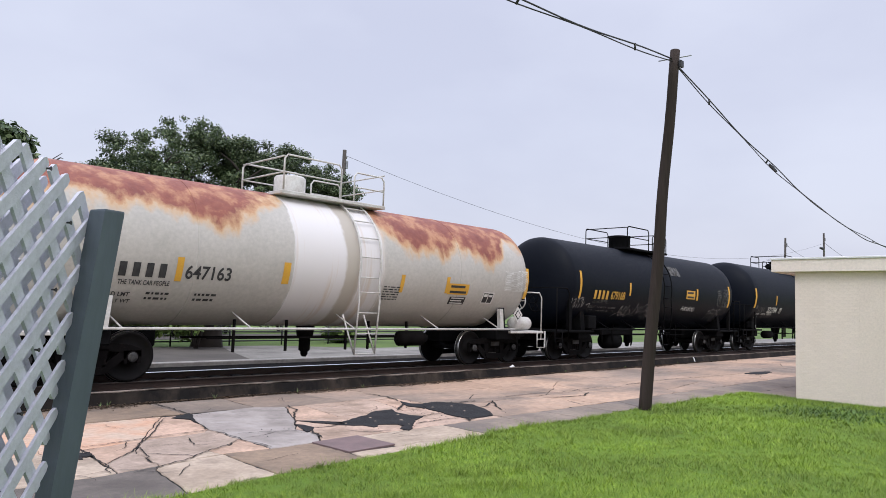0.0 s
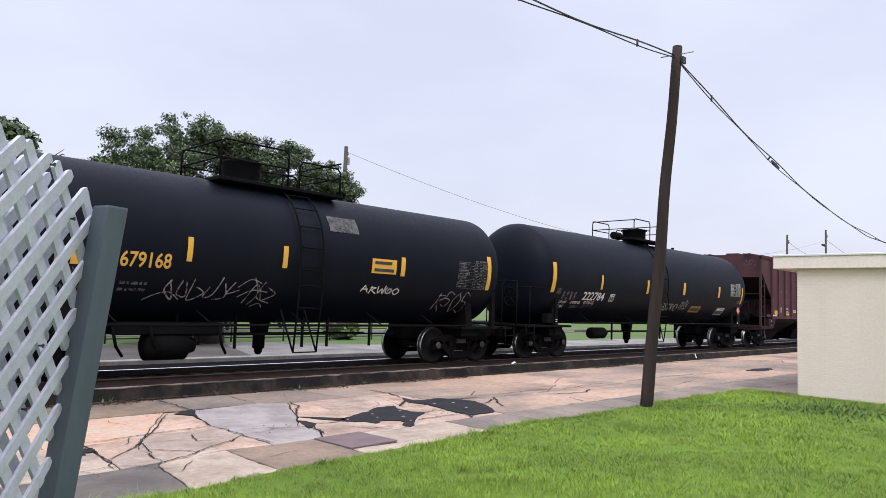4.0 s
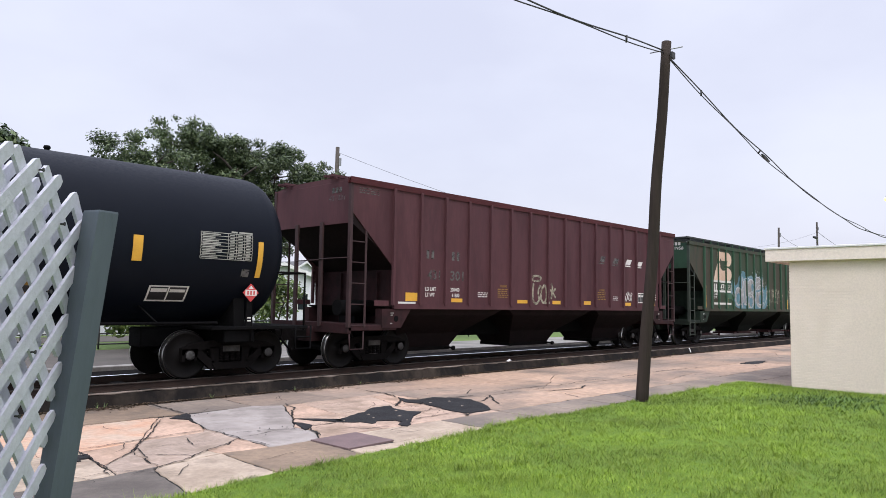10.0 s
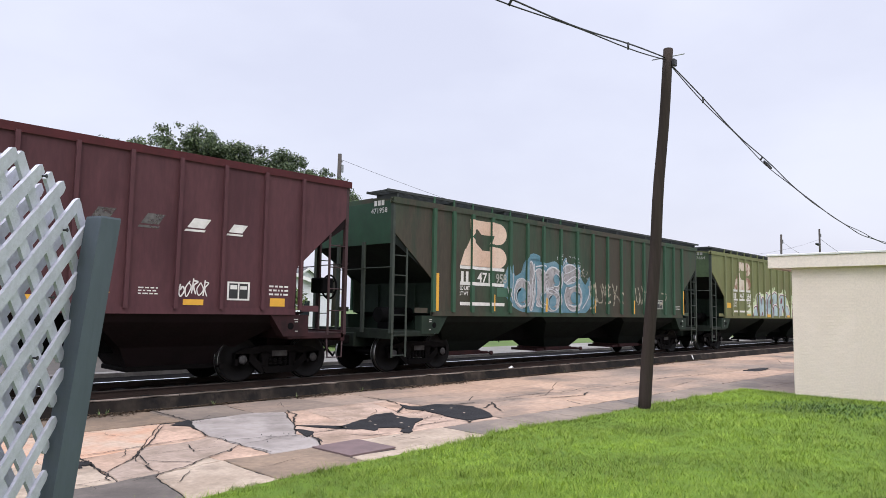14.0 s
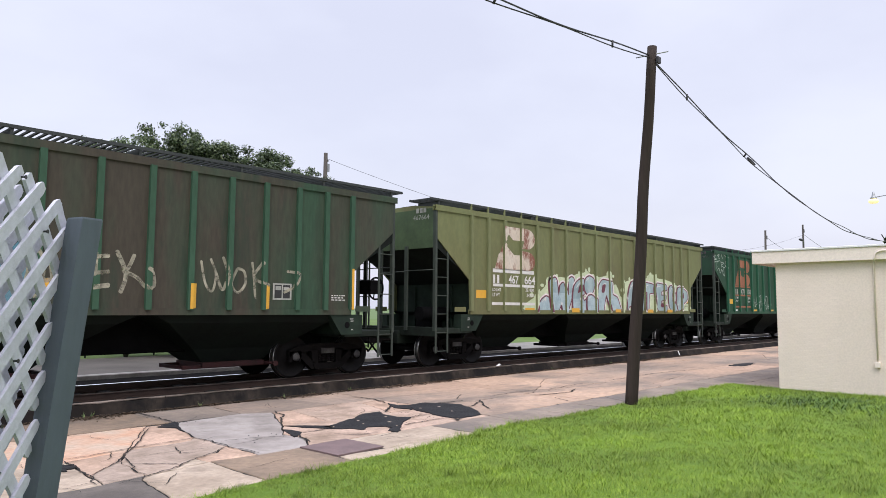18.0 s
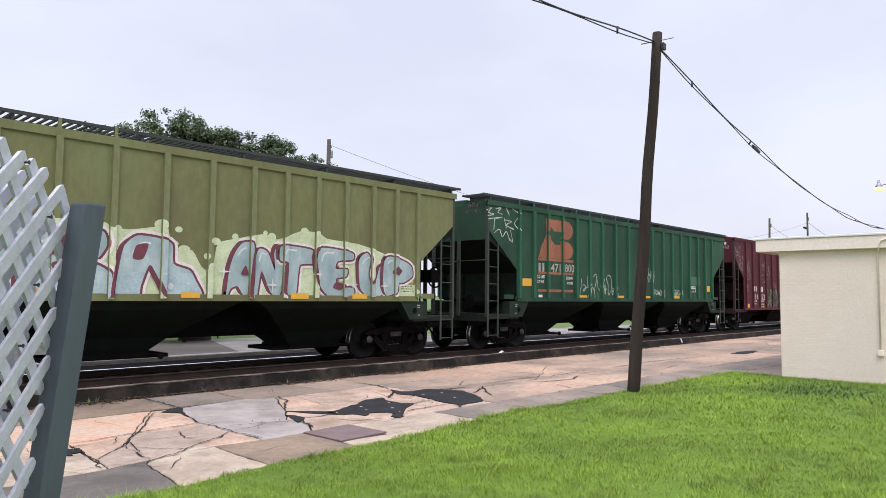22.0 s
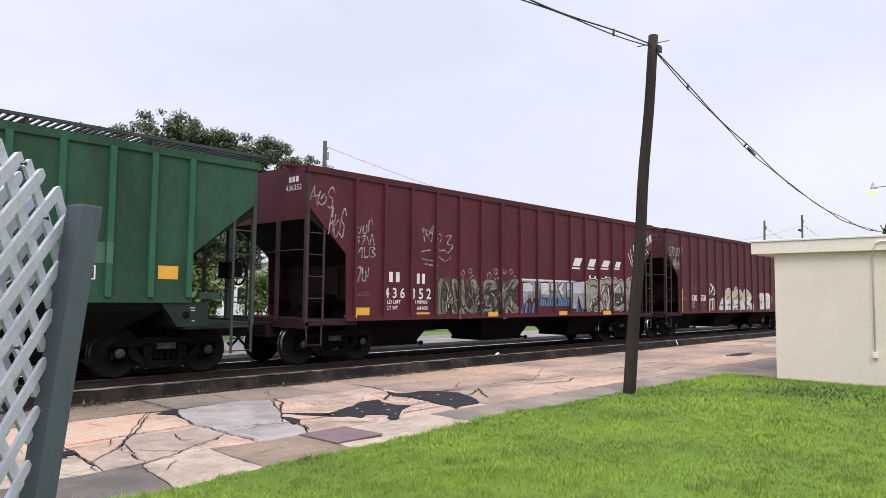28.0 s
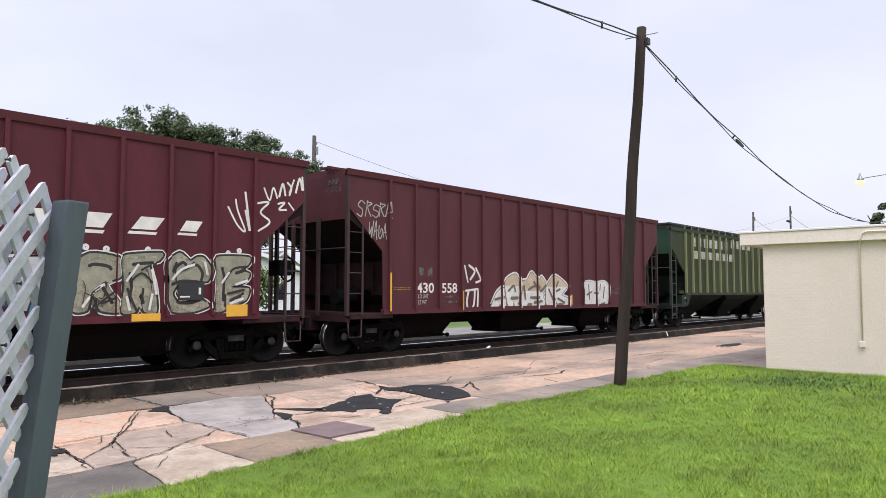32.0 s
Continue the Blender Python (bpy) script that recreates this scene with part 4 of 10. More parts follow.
def tank(x_mid, half, r, zc, tc, paint, label, group, coupling, *, head=0.75):
    """A tank car: shell with domed heads, stub sills, trucks; fittings are added after."""
    car = empty("tank_car", pose(x_mid, TRACK_Y, RAIL_Z), label, "tank car", group)
    b = Shape()
    prof = []
    for i in range(11):
        a = math.pi / 2 * i / 10
        prof.append((-half + head * (1 - math.sin(a)), max(0.02, r * math.cos(a) ** 0.9)))
    prof = prof[::-1]
    prof = sorted(prof)
    xs = [-half + head + (2 * half - 2 * head) * k / 24 for k in range(1, 24)]
    prof += [(x, r) for x in xs] + [(-x, q) for x, q in prof[::-1]]
    b.lathe(prof, "x", (0, 0, zc), 64)
    part("tank_shell", b, paint, car)
    SURF[car.name] = ("round", r, zc, 0.0)
    trucks(car, (-tc / 2, tc / 2))
    couplers(car, coupling)
    for e in (-1, 1):
        b = Shape()
        b.box(*sorted((e * (tc / 2 - 1.6), e * (coupling - 0.45))), -0.3, 0.3, 0.62, 1.02, 0.03)
        b.box(*sorted((e * (tc / 2 - 0.35), e * (tc / 2 + 0.35))), -1.35, 1.35, 0.72, 1.0, 0.03)
        b.prism([(-1.3, 0.98), (1.3, 0.98), (1.22, zc - r * 0.55), (0.6, zc - r * 0.86), (-0.6, zc - r * 0.86), (-1.22, zc - r * 0.55)],
                e * tc / 2 - 0.12, e * tc / 2 + 0.12, "x")
        part("stub_sill", b, M_UNDER, car)
    CARS.append((car, x_mid))
    return car



# rust runs along the upper shell on both sides of the pale middle band
def rusty_tank():
    m = surface("tank_pale_rust", (0.50, 0.475, 0.435), (0.43, 0.41, 0.37), 0.5, scale=0.7, fine=12, amount=0.5, bump=0.05)
    n, l = m.node_tree.nodes, m.node_tree.links
    b = n["Principled BSDF"]
    base = b.inputs["Base Color"].links[0].from_socket
    co = n.new("ShaderNodeTexCoord")
    sep = n.new("ShaderNodeSeparateXYZ")
    l.new(co.outputs["Object"], sep.inputs[0])

    def math_node(op, a, c, d=None):
        x = n.new("ShaderNodeMath")
        x.operation = op
        for i, v in enumerate((a, c, d)):
            if v is None:
                continue
            if isinstance(v, (int, float)):
                x.inputs[i].default_value = v
            else:
                l.new(v, x.inputs[i])
        return x.outputs[0]

    def noise_at(scale, stretch, detail=5.0, shift=0.0):
        mp = n.new("ShaderNodeMapping")
        mp.inputs["Location"].default_value = (shift, 0, 0)
        mp.inputs["Scale"].default_value = stretch
        l.new(co.outputs["Object"], mp.inputs[0])
        x = n.new("ShaderNodeTexNoise")
        x.inputs["Scale"].default_value, x.inputs["Detail"].default_value, x.inputs["Roughness"].default_value = scale, detail, 0.62
        l.new(mp.outputs[0], x.inputs["Vector"])
        return x.outputs[0]

    def ramp(v, *stops):
        x = n.new("ShaderNodeValToRGB")
        e = x.color_ramp.elements
        while len(e) < len(stops):
            e.new(0.5)
        for k, (p, c) in zip(e, stops):
            k.position, k.color = p, (*c, 1) if len(c) == 3 else c
        l.new(v, x.inputs[0])
        return x.outputs[0]

    def mix(f, a, c):
        x = n.new("ShaderNodeMixRGB")
        l.new(f, x.inputs[0])
        for i, v in ((1, a), (2, c)):
            if isinstance(v, tuple):
                x.inputs[i].default_value = (*v, 1)
            else:
                l.new(v, x.inputs[i])
        return x.outputs[0]

    # pale band round the middle, with a browner ring in it
    x = sep.outputs[0]
    wob = math_node("MULTIPLY_ADD", noise_at(2.5, (1, 1, 0.4)), 0.22, math_node("ADD", x, -0.11))

    def step(at, width, fall=False):
        k = n.new("ShaderNodeMapRange")
        k.interpolation_type = "SMOOTHSTEP"
        k.inputs[1].default_value, k.inputs[2].default_value = at - width, at + width
        k.inputs[3].default_value, k.inputs[4].default_value = (1, 0) if fall else (0, 1)
        l.new(wob, k.inputs[0])
        return k.outputs[0]
    in_band = math_node("MULTIPLY", step(-1.7, 0.03), step(0.85, 0.12, True))
    white = mix(in_band, base, (0.70, 0.675, 0.665))
    ring = math_node("MULTIPLY", math_node("MULTIPLY", step(-0.32, 0.05), step(0.12, 0.05, True)), 0.9)
    white = mix(ring, white, (0.43, 0.385, 0.32))
    streak = ramp(noise_at(1.6, (2.2, 0.2, 0.12)), (0.56, (0, 0, 0)), (0.72, (0.55, 0.55, 0.55)))
    white = mix(math_node("MULTIPLY", streak, in_band), white, (0.50, 0.33, 0.16))
    # rust: higher means more
    up = math_node("MULTIPLY_ADD", noise_at(0.42, (1, 1, 0.15), 3.0, -1.5), 3.3, math_node("ADD", sep.outputs[2], -1.02))
    up = math_node("MULTIPLY_ADD", noise_at(2.6, (1, 1, 0.45)), 1.0, math_node("ADD", up, -0.32))
    mask = ramp(math_node("MULTIPLY_ADD", up, 0.5, -1.9), (0.24, (0, 0, 0)), (0.36, (1, 1, 1)))
    halo = ramp(math_node("MULTIPLY_ADD", up, 0.5, -1.9), (0.12, (0, 0, 0)), (0.28, (1, 1, 1)))
    out_band = math_node("SUBTRACT", 1.0, in_band)
    rust = ramp(noise_at(2.2, (1, 1, 1)), (0.34, (0.19, 0.055, 0.040)), (0.5, (0.26, 0.085, 0.055)), (0.64, (0.44, 0.22, 0.12)))
    col = mix(math_node("MULTIPLY", math_node("MULTIPLY", halo, out_band), 0.8), white, (0.58, 0.33, 0.13))
    col = mix(math_node("MULTIPLY", mask, out_band), col, rust)
    l.new(col, b.inputs["Base Color"])
    return m


M_TANK_WHITE = rusty_tank()
M_TANK_TRIM = surface("tank_trim_white", (0.62, 0.61, 0.58), (0.48, 0.45, 0.41), 0.55, scale=3, fine=25, amount=0.6, bump=0.1,
                      dirt=(0.22, 0.15, 0.10), dirt_at=(0.62, 0.8), dirt_scale=3)
M_TANK_BLACK = surface("tank_black", (0.0046, 0.0066, 0.0118), (0.0064, 0.0088, 0.0142), 0.45, spec=0.10, scale=0.8, fine=15, amount=0.6, bump=0.05)
M_TANK_BLACK_OLD = surface("tank_black_dusty", (0.0046, 0.0064, 0.0112), (0.0066, 0.0084, 0.0128), 0.42, spec=0.09, scale=0.7, fine=15, amount=0.8, bump=0.06,
                           dirt=(0.013, 0.012, 0.0135), dirt_at=(0.60, 0.85), dirt_scale=0.5)
M_MAROON = surface("hopper_maroon", (0.092, 0.039, 0.045), (0.074, 0.032, 0.038), 0.6, spec=0.2, scale=1.2, fine=14, amount=0.7, bump=0.12, bscale=30,
                   dirt=(0.052, 0.020, 0.024), dirt_at=(0.52, 0.74), dirt_scale=0.6, stretch=(1, 1, 0.25))
M_MAROON_BRIGHT = surface("hopper_maroon_fresh", (0.094, 0.0205, 0.030), (0.072, 0.0165, 0.024), 0.55, spec=0.2, scale=1.2, fine=14, amount=0.6, bump=0.1, bscale=30,
                          dirt=(0.046, 0.015, 0.018), dirt_at=(0.50, 0.80), dirt_scale=0.9, stretch=(1, 1, 0.3))
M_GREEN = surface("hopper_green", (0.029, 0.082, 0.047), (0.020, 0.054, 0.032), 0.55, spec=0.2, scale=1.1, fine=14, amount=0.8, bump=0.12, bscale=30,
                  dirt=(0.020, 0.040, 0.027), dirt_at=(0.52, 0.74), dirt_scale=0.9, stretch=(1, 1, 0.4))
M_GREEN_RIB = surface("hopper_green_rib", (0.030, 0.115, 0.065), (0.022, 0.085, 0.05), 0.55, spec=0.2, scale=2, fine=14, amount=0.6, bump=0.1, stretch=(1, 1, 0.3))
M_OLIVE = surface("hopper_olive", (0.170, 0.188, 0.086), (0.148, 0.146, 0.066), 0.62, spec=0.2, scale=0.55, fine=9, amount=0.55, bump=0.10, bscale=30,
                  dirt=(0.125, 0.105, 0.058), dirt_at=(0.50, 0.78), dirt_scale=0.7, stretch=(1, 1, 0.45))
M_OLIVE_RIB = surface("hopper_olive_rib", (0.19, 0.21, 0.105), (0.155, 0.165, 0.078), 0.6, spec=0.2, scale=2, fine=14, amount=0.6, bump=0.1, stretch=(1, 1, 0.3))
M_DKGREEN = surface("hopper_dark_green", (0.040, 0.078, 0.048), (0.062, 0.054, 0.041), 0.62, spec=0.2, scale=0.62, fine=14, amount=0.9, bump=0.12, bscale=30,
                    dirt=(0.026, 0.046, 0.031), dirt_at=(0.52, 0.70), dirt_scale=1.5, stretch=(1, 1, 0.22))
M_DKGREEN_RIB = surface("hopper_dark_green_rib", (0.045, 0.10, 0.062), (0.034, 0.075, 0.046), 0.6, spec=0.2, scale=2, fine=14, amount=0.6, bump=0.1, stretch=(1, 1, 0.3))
M_FADED = surface("hopper_faded_green", (0.040, 0.052, 0.026), (0.028, 0.036, 0.02), 0.65, spec=0.2, scale=0.9, fine=14, amount=0.8, bump=0.12, bscale=30,
                  stretch=(1, 1, 0.25))
M_END_GREEN = surface("end_green", (0.022, 0.066, 0.036), (0.016, 0.045, 0.026), 0.6, scale=1.5, fine=15, amount=0.7, bump=0.1)
M_WALK = surface("running_board_dark", (0.040, 0.046, 0.046), (0.028, 0.032, 0.032), 0.7, scale=3, fine=20, amount=0.5)
# hull and pocket paints, darkened to near-black for the shade they stand in
M_SHADED_RED = surface("shaded_maroon", (0.014, 0.008, 0.009), (0.009, 0.006, 0.006), 0.75, spec=0.15, scale=2, fine=18, amount=0.7, bump=0.2)
M_SHADED_GREEN = surface("shaded_green_black", (0.010, 0.015, 0.012), (0.008, 0.010, 0.009), 0.75, spec=0.15, scale=2, fine=18, amount=0.7, bump=0.2)

RIBS_A = [-6.88 + 13.81 * i / 15 for i in range(16)]
RIBS_B = [s * v for v in (7.1, 6.36, 5.6, 4.77, 3.96, 3.14, 2.33, 1.40, 0.47) for s in (-1, 1)]

car_white = tank(10.17, 7.05, 1.54, 2.58, 11.4, M_TANK_WHITE, "pale grey tank car with rust along its top", "tank cars", 7.83)
car_black = tank(25.57, 6.85, 1.55, 2.58, 10.95, M_TANK_BLACK_OLD, "dusty black tank car with gold lettering and stripes", "tank cars", 7.55, head=0.60)
car_long = tank(42.11, 8.25, 1.63, 2.70, 14.0, M_TANK_BLACK, "long black tank car with white lettering and yellow stripes", "tank cars", 8.97)
M_RIB_RED = surface("hopper_maroon_rib", (0.075, 0.018, 0.021), (0.058, 0.015, 0.017), 0.6, spec=0.2, scale=2, fine=14, amount=0.6, bump=0.1, stretch=(1, 1, 0.3))
# end frames of the hoppers, darker than their side paint
M_FRAME_RED = surface("frame_dark_maroon", (0.040, 0.016, 0.018), (0.022, 0.011, 0.012), 0.7, spec=0.2, scale=3, fine=18, amount=0.8, bump=0.2)
M_FRAME_GREEN = surface("frame_dark_green", (0.016, 0.024, 0.017), (0.010, 0.014, 0.011), 0.7, spec=0.2, scale=3, fine=18, amount=0.8, bump=0.2)
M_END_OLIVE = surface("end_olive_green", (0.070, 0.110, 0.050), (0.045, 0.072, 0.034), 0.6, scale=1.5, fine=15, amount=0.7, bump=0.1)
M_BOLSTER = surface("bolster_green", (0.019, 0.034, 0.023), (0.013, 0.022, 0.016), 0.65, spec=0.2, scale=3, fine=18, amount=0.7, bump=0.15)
M_LADDER_GREEN = surface("ladder_green_grey", (0.040, 0.052, 0.041), (0.026, 0.034, 0.028), 0.6, scale=3, fine=20, amount=0.6, bump=0.1)
M_LADDER_RED = surface("ladder_maroon", (0.046, 0.022, 0.024), (0.030, 0.015, 0.016), 0.6, scale=3, fine=20, amount=0.6, bump=0.1)
OLD = dict(roof=4.45, under=M_SHADED_RED, end_dark=M_FRAME_RED, rail_mat=M_RIB_RED, walk_in=0.5, trucks_in=1.30, rib_w=0.036, rib_d=0.075, rib_top=0.05, rungs=M_LADDER_RED)
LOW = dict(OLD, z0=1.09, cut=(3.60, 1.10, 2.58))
NEW = dict(roof=4.29, trucks_in=1.52, walk_out=0.12, rib_d=0.075, under=M_SHADED_GREEN, end_dark=M_FRAME_GREEN, cut=(3.5, 1.34, 2.39), end_mat=M_END_GREEN, rib_top=0.06, bolster=M_BOLSTER, rungs=M_LADDER_GREEN)
car_e = hopper(59.90, 16.38, RIBS_A, M_MAROON, M_MAROON, "weathered maroon covered hopper car with pale lettering", "hopper cars", **OLD)
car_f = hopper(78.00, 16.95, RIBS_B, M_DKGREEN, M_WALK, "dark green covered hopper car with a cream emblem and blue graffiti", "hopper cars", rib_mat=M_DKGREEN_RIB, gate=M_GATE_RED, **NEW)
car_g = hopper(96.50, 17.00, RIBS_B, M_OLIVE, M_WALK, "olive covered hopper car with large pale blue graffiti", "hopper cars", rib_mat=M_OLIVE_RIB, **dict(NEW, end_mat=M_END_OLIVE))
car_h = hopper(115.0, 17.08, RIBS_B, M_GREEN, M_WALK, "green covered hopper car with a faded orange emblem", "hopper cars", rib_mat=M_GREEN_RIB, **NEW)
car_i = hopper(133.1, 16.47, RIBS_A, M_MAROON_BRIGHT, M_MAROON_BRIGHT, "maroon covered hopper car with three large graffiti pieces", "hopper cars", **LOW)
M_MAROON_DULL = surface("hopper_maroon_dull", (0.088, 0.0275, 0.033), (0.068, 0.022, 0.027), 0.58, spec=0.2, scale=1.2, fine=14, amount=0.6, bump=0.1, bscale=30, stretch=(1, 1, 0.3))
car_j = hopper(150.8, 16.40, RIBS_A, M_MAROON_DULL, M_MAROON_DULL, "maroon covered hopper car with white graffiti along its sill", "hopper cars", **LOW)
car_k = hopper(168.84, 17.0, RIBS_B, M_FADED, M_WALK, "faded green covered hopper car with pale block lettering", "hopper cars", rib_mat=M_OLIVE_RIB, **NEW)


# ---- tank car fittings ----
def curve_up(r, zc, x, a0, a1, n=14, out=0.08):
    """Points over the near side of a shell, from angle a0 to a1 above the axis."""
    return [(x, -(r + out) * math.cos(radians(a0 + (a1 - a0) * i / n)), zc + (r + out) * math.sin(radians(a0 + (a1 - a0) * i / n))) for i in range(n + 1)]


def tank_ladder(car, r, zc, x0, x1, mat, z_low=0.45, ys=1.50):
    """A side ladder that follows the shell up to the platform, with a stirrup below."""
    b = Shape()
    for x in (x0, x1):
        side = curve_up(r, zc, x, -12, 74)
        b.tube([(x, -ys, z_low), (x, -r - 0.08, zc - 0.9)] + side, 0.022, 6)
    part("ladder_stile", b, mat, car)
    z, a = z_low, -12
    rungs = []
    while z < zc - 0.6:
        rungs.append((-(ys + (r + 0.08 - ys) * (z - z_low) / (zc - 0.9 - z_low)), z))
        z += 0.48
    while a < 72:
        rungs.append((-(r + 0.08) * math.cos(radians(a)), zc + (r + 0.08) * math.sin(radians(a))))
        a += 17
    for y, z in rungs:
        part("rung", Shape().tube([(x0, y, z), (x1, y, z)], 0.016, 6), mat, car)
    for x in (x0 - 0.28, x1 - 0.28):
        part("ladder_brace", Shape().tube([(x + 0.28, -ys, z_low), (x, -ys + 0.12, zc - 1.22)], 0.02, 6), mat, car)


def side_sill(car, half, z, y, mat, braces, zc, r):
    for s in (-1, 1):
        part("running_rail", Shape().tube([(-half, s * y, z), (half, s * y, z)], 0.028, 8), mat, car)
        for x in braces:
            part("rail_brace", Shape().tube([(x, s * y, z), (x - 0.18, s * math.sqrt(max(0.01, r * r - (z + 0.32 - zc) ** 2)), z + 0.32)], 0.018, 6), mat, car)


def brake_gear(car, x_cyl, mat, r=0.20, z=0.76):
    """Air reservoir, pipes and levers slung below the shell."""
    b = Shape().lathe([(x_cyl - 0.55, r * 0.5), (x_cyl - 0.48, r), (x_cyl + 0.3, r), (x_cyl + 0.38, r * 0.6), (x_cyl + 0.5, r * 0.5)], "x", (0, -0.75, z), 18)
    part("air_reservoir", b, mat, car)
    b = Shape()
    b.tube([(-3.2, -0.7, 0.80), (3.2, -0.7, 0.80)], 0.022, 6)
    b.tube([(-3.2, 0.5, 0.76), (3.2, 0.5, 0.76)], 0.022, 6)
    part("brake_pipe", b, mat, car)
    for x in (-2.6, -1.3, 0.4, 1.1, 2.4):
        part("hanger", Shape().box(x - 0.025, x + 0.025, -0.74, -0.68, 0.5, 1.2, 0.006), mat, car)
    part("bottom_outlet", Shape().lathe([(0.30, 0.05), (0.36, 0.09), (0.42, 0.09), (0.46, 0.14), (0.75, 0.14), (0.80, 0.2), (1.1, 0.24)], "z", (-0.3, 0, 0), 16), mat, car)


def end_rail(car, x0, x1, z, mat, ys=1.42, height=1.15):
    """A bent handrail over an end platform."""
    for s in (-1, 1):
        if abs(x0) > abs(x1):
            part("end_handrail", Shape().tube([(x0, s * ys, z - 0.1), (x0, s * ys, z + height)], 0.022, 6), mat, car)
        part("end_handrail", Shape().tube([(x1, s * ys, z - 0.3), (x1, s * ys, z + height - 0.15), (x1 + (0.12 if x0 > x1 else -0.12), s * ys, z + height),
                                           (x0, s * ys, z + height), (x0, 0.4 * s, z + height)], 0.022, 6), mat, car)


def platform(car, x0, x1, z, mat, deck, h, rails):
    """The walkway on top with its guard rails; rails: (x from, x to, height)."""
    part("walkway", Shape().box(x0, x1, -0.95, -0.35, z - 0.08, z, 0.01), deck, car)
    part("walkway", Shape().box(x0, x1, 0.35, 0.95, z - 0.08, z, 0.01), deck, car)
    for s in (-1, 1):
        for a, c, top in rails:
            y = s * 0.92
            part("guard_rail", Shape().tube([(a, y, z), (a, y, z + top - 0.1), (a + 0.08, y, z + top), (c - 0.08, y, z + top), (c, y, z + top - 0.1), (c, y, z)], 0.022, 6), mat, car)
            part("guard_rail", Shape().tube([(a, y, z + top * 0.5), (c, y, z + top * 0.5)], 0.018, 6), mat, car)
    for x in (rails[0][0], rails[-1][1]):
        top = rails[0][2]
        part("guard_rail", Shape().tube([(x, -0.92, z + top * 0.95), (x, 0.92, z + top * 0.95)], 0.02, 6), mat, car)
        part("guard_rail", Shape().tube([(x, -0.92, z + top * 0.5), (x, 0.92, z + top * 0.5)], 0.018, 6), mat, car)


def end_platform(car, e, x_in, x_out, z, mat):
    """The deck over a truck at one end (e = -1 or 1), with a step below it."""
    part("end_platform", Shape().box(*sorted((e * x_in, e * x_out)), -1.45, 1.45, z - 0.07, z, 0.01), mat, car)
    for s in (-1, 1):
        x = e * (x_out - 0.12)
        part("stirrup_step", Shape().tube([(x - 0.2, s * 1.44, z), (x - 0.2, s * 1.44, z - 0.5), (x + 0.2, s * 1.44, z - 0.5), (x + 0.2, s * 1.44, z)], 0.02, 6), mat, car)
        part("stirrup_rung", Shape().tube([(x - 0.2, s * 1.44, z - 0.25), (x + 0.2, s * 1.44, z - 0.25)], 0.018, 6), mat, car)


def brake_wheel(car, x, y, z, mat):
    b = Shape()
    n = 20
    b.tube([(x, y + 0.28 * math.cos(2 * math.pi * k / n), z + 0.28 * math.sin(2 * math.pi * k / n)) for k in range(n + 1)], 0.022, 6)
    rim = part("brake_wheel", b, mat, car)
    for k in range(6):
        a = math.pi * k / 3
        part("spoke", Shape().tube([(x, y, z), (x, y + 0.28 * math.cos(a), z + 0.28 * math.sin(a))], 0.014, 5), mat, rim)


def shell_band(car, r, zc, x, mat, w=0.03):
    part("weld_band", Shape().lathe([(x - w, r + 0.002), (x - w * 0.6, r + 0.008), (x + w * 0.6, r + 0.008), (x + w, r + 0.002)], "x", (0, 0, zc), 64), mat, car)


# the pale car
c, r, zc = car_white, 1.54, 2.58
tank_ladder(c, r, zc, 0.05, 0.67, M_TANK_TRIM)
side_sill(c, 6.1, 1.03, 1.44, M_TANK_TRIM, (-5.2, -2.6, 0.1, 2.9, 5.4), zc, r)
brake_gear(c, 2.6, M_TRUCK)
platform(c, -1.75, 1.30, 4.12, M_TANK_TRIM, M_TANK_TRIM, 0.95, ((-1.7, -0.1, 0.82), (0.3, 1.25, 0.72)))
part("valve_housing", Shape().lathe([(4.04, 0.36), (4.12, 0.38), (4.58, 0.38), (4.62, 0.34), (4.64, 0.1)], "z", (-0.95, 0, 0), 28), M_TANK_TRIM, c)
for e in (-1, 1):
    end_platform(c, e, 5.9, 7.5, 0.98, M_TANK_TRIM)
    end_rail(c, e * 6.9, e * 7.4, 1.0, M_TANK_TRIM)
part("air_tank", Shape().lathe([(6.20, 0.06), (6.23, 0.16), (6.30, 0.20), (6.95, 0.20), (7.02, 0.16), (7.05, 0.06)], "x", (0, -1.18, 1.20), 20), M_TANK_TRIM, c)
brake_wheel(c, 7.35, -0.55, 1.9, M_TANK_TRIM)
for x in (-3.9, -1.7, 0.85, 3.6):
    shell_band(c, r, zc, x, M_TANK_WHITE, 0.02)
for s in (-1, 1):
    part("saddle_post", Shape().prism([(5.45, 1.0), (5.60, 1.0), (5.54, 1.62), (5.40, 1.62)], s * 1.30, s * 1.42), M_TANK_TRIM, c)
    part("saddle_post", Shape().prism([(-5.45, 1.0), (-5.60, 1.0), (-5.54, 1.62), (-5.40, 1.62)], s * 1.30, s * 1.42), M_TANK_TRIM, c)

# the dusty black car
c, r, zc = car_black, 1.55, 2.58
tank_ladder(c, r, zc, -0.35, 0.25, M_UNDER)
side_sill(c, 5.2, 1.03, 1.44, M_UNDER, (-4.0, -2.2, 0.0, 2.2, 4.0), zc, r)
brake_gear(c, -2.75, M_UNDER, 0.29, 0.60)
part("brake_frame", Shape().box(-3.9, -1.75, -1.0, 0.9, 0.82, 1.06, 0.02), M_UNDER, c)
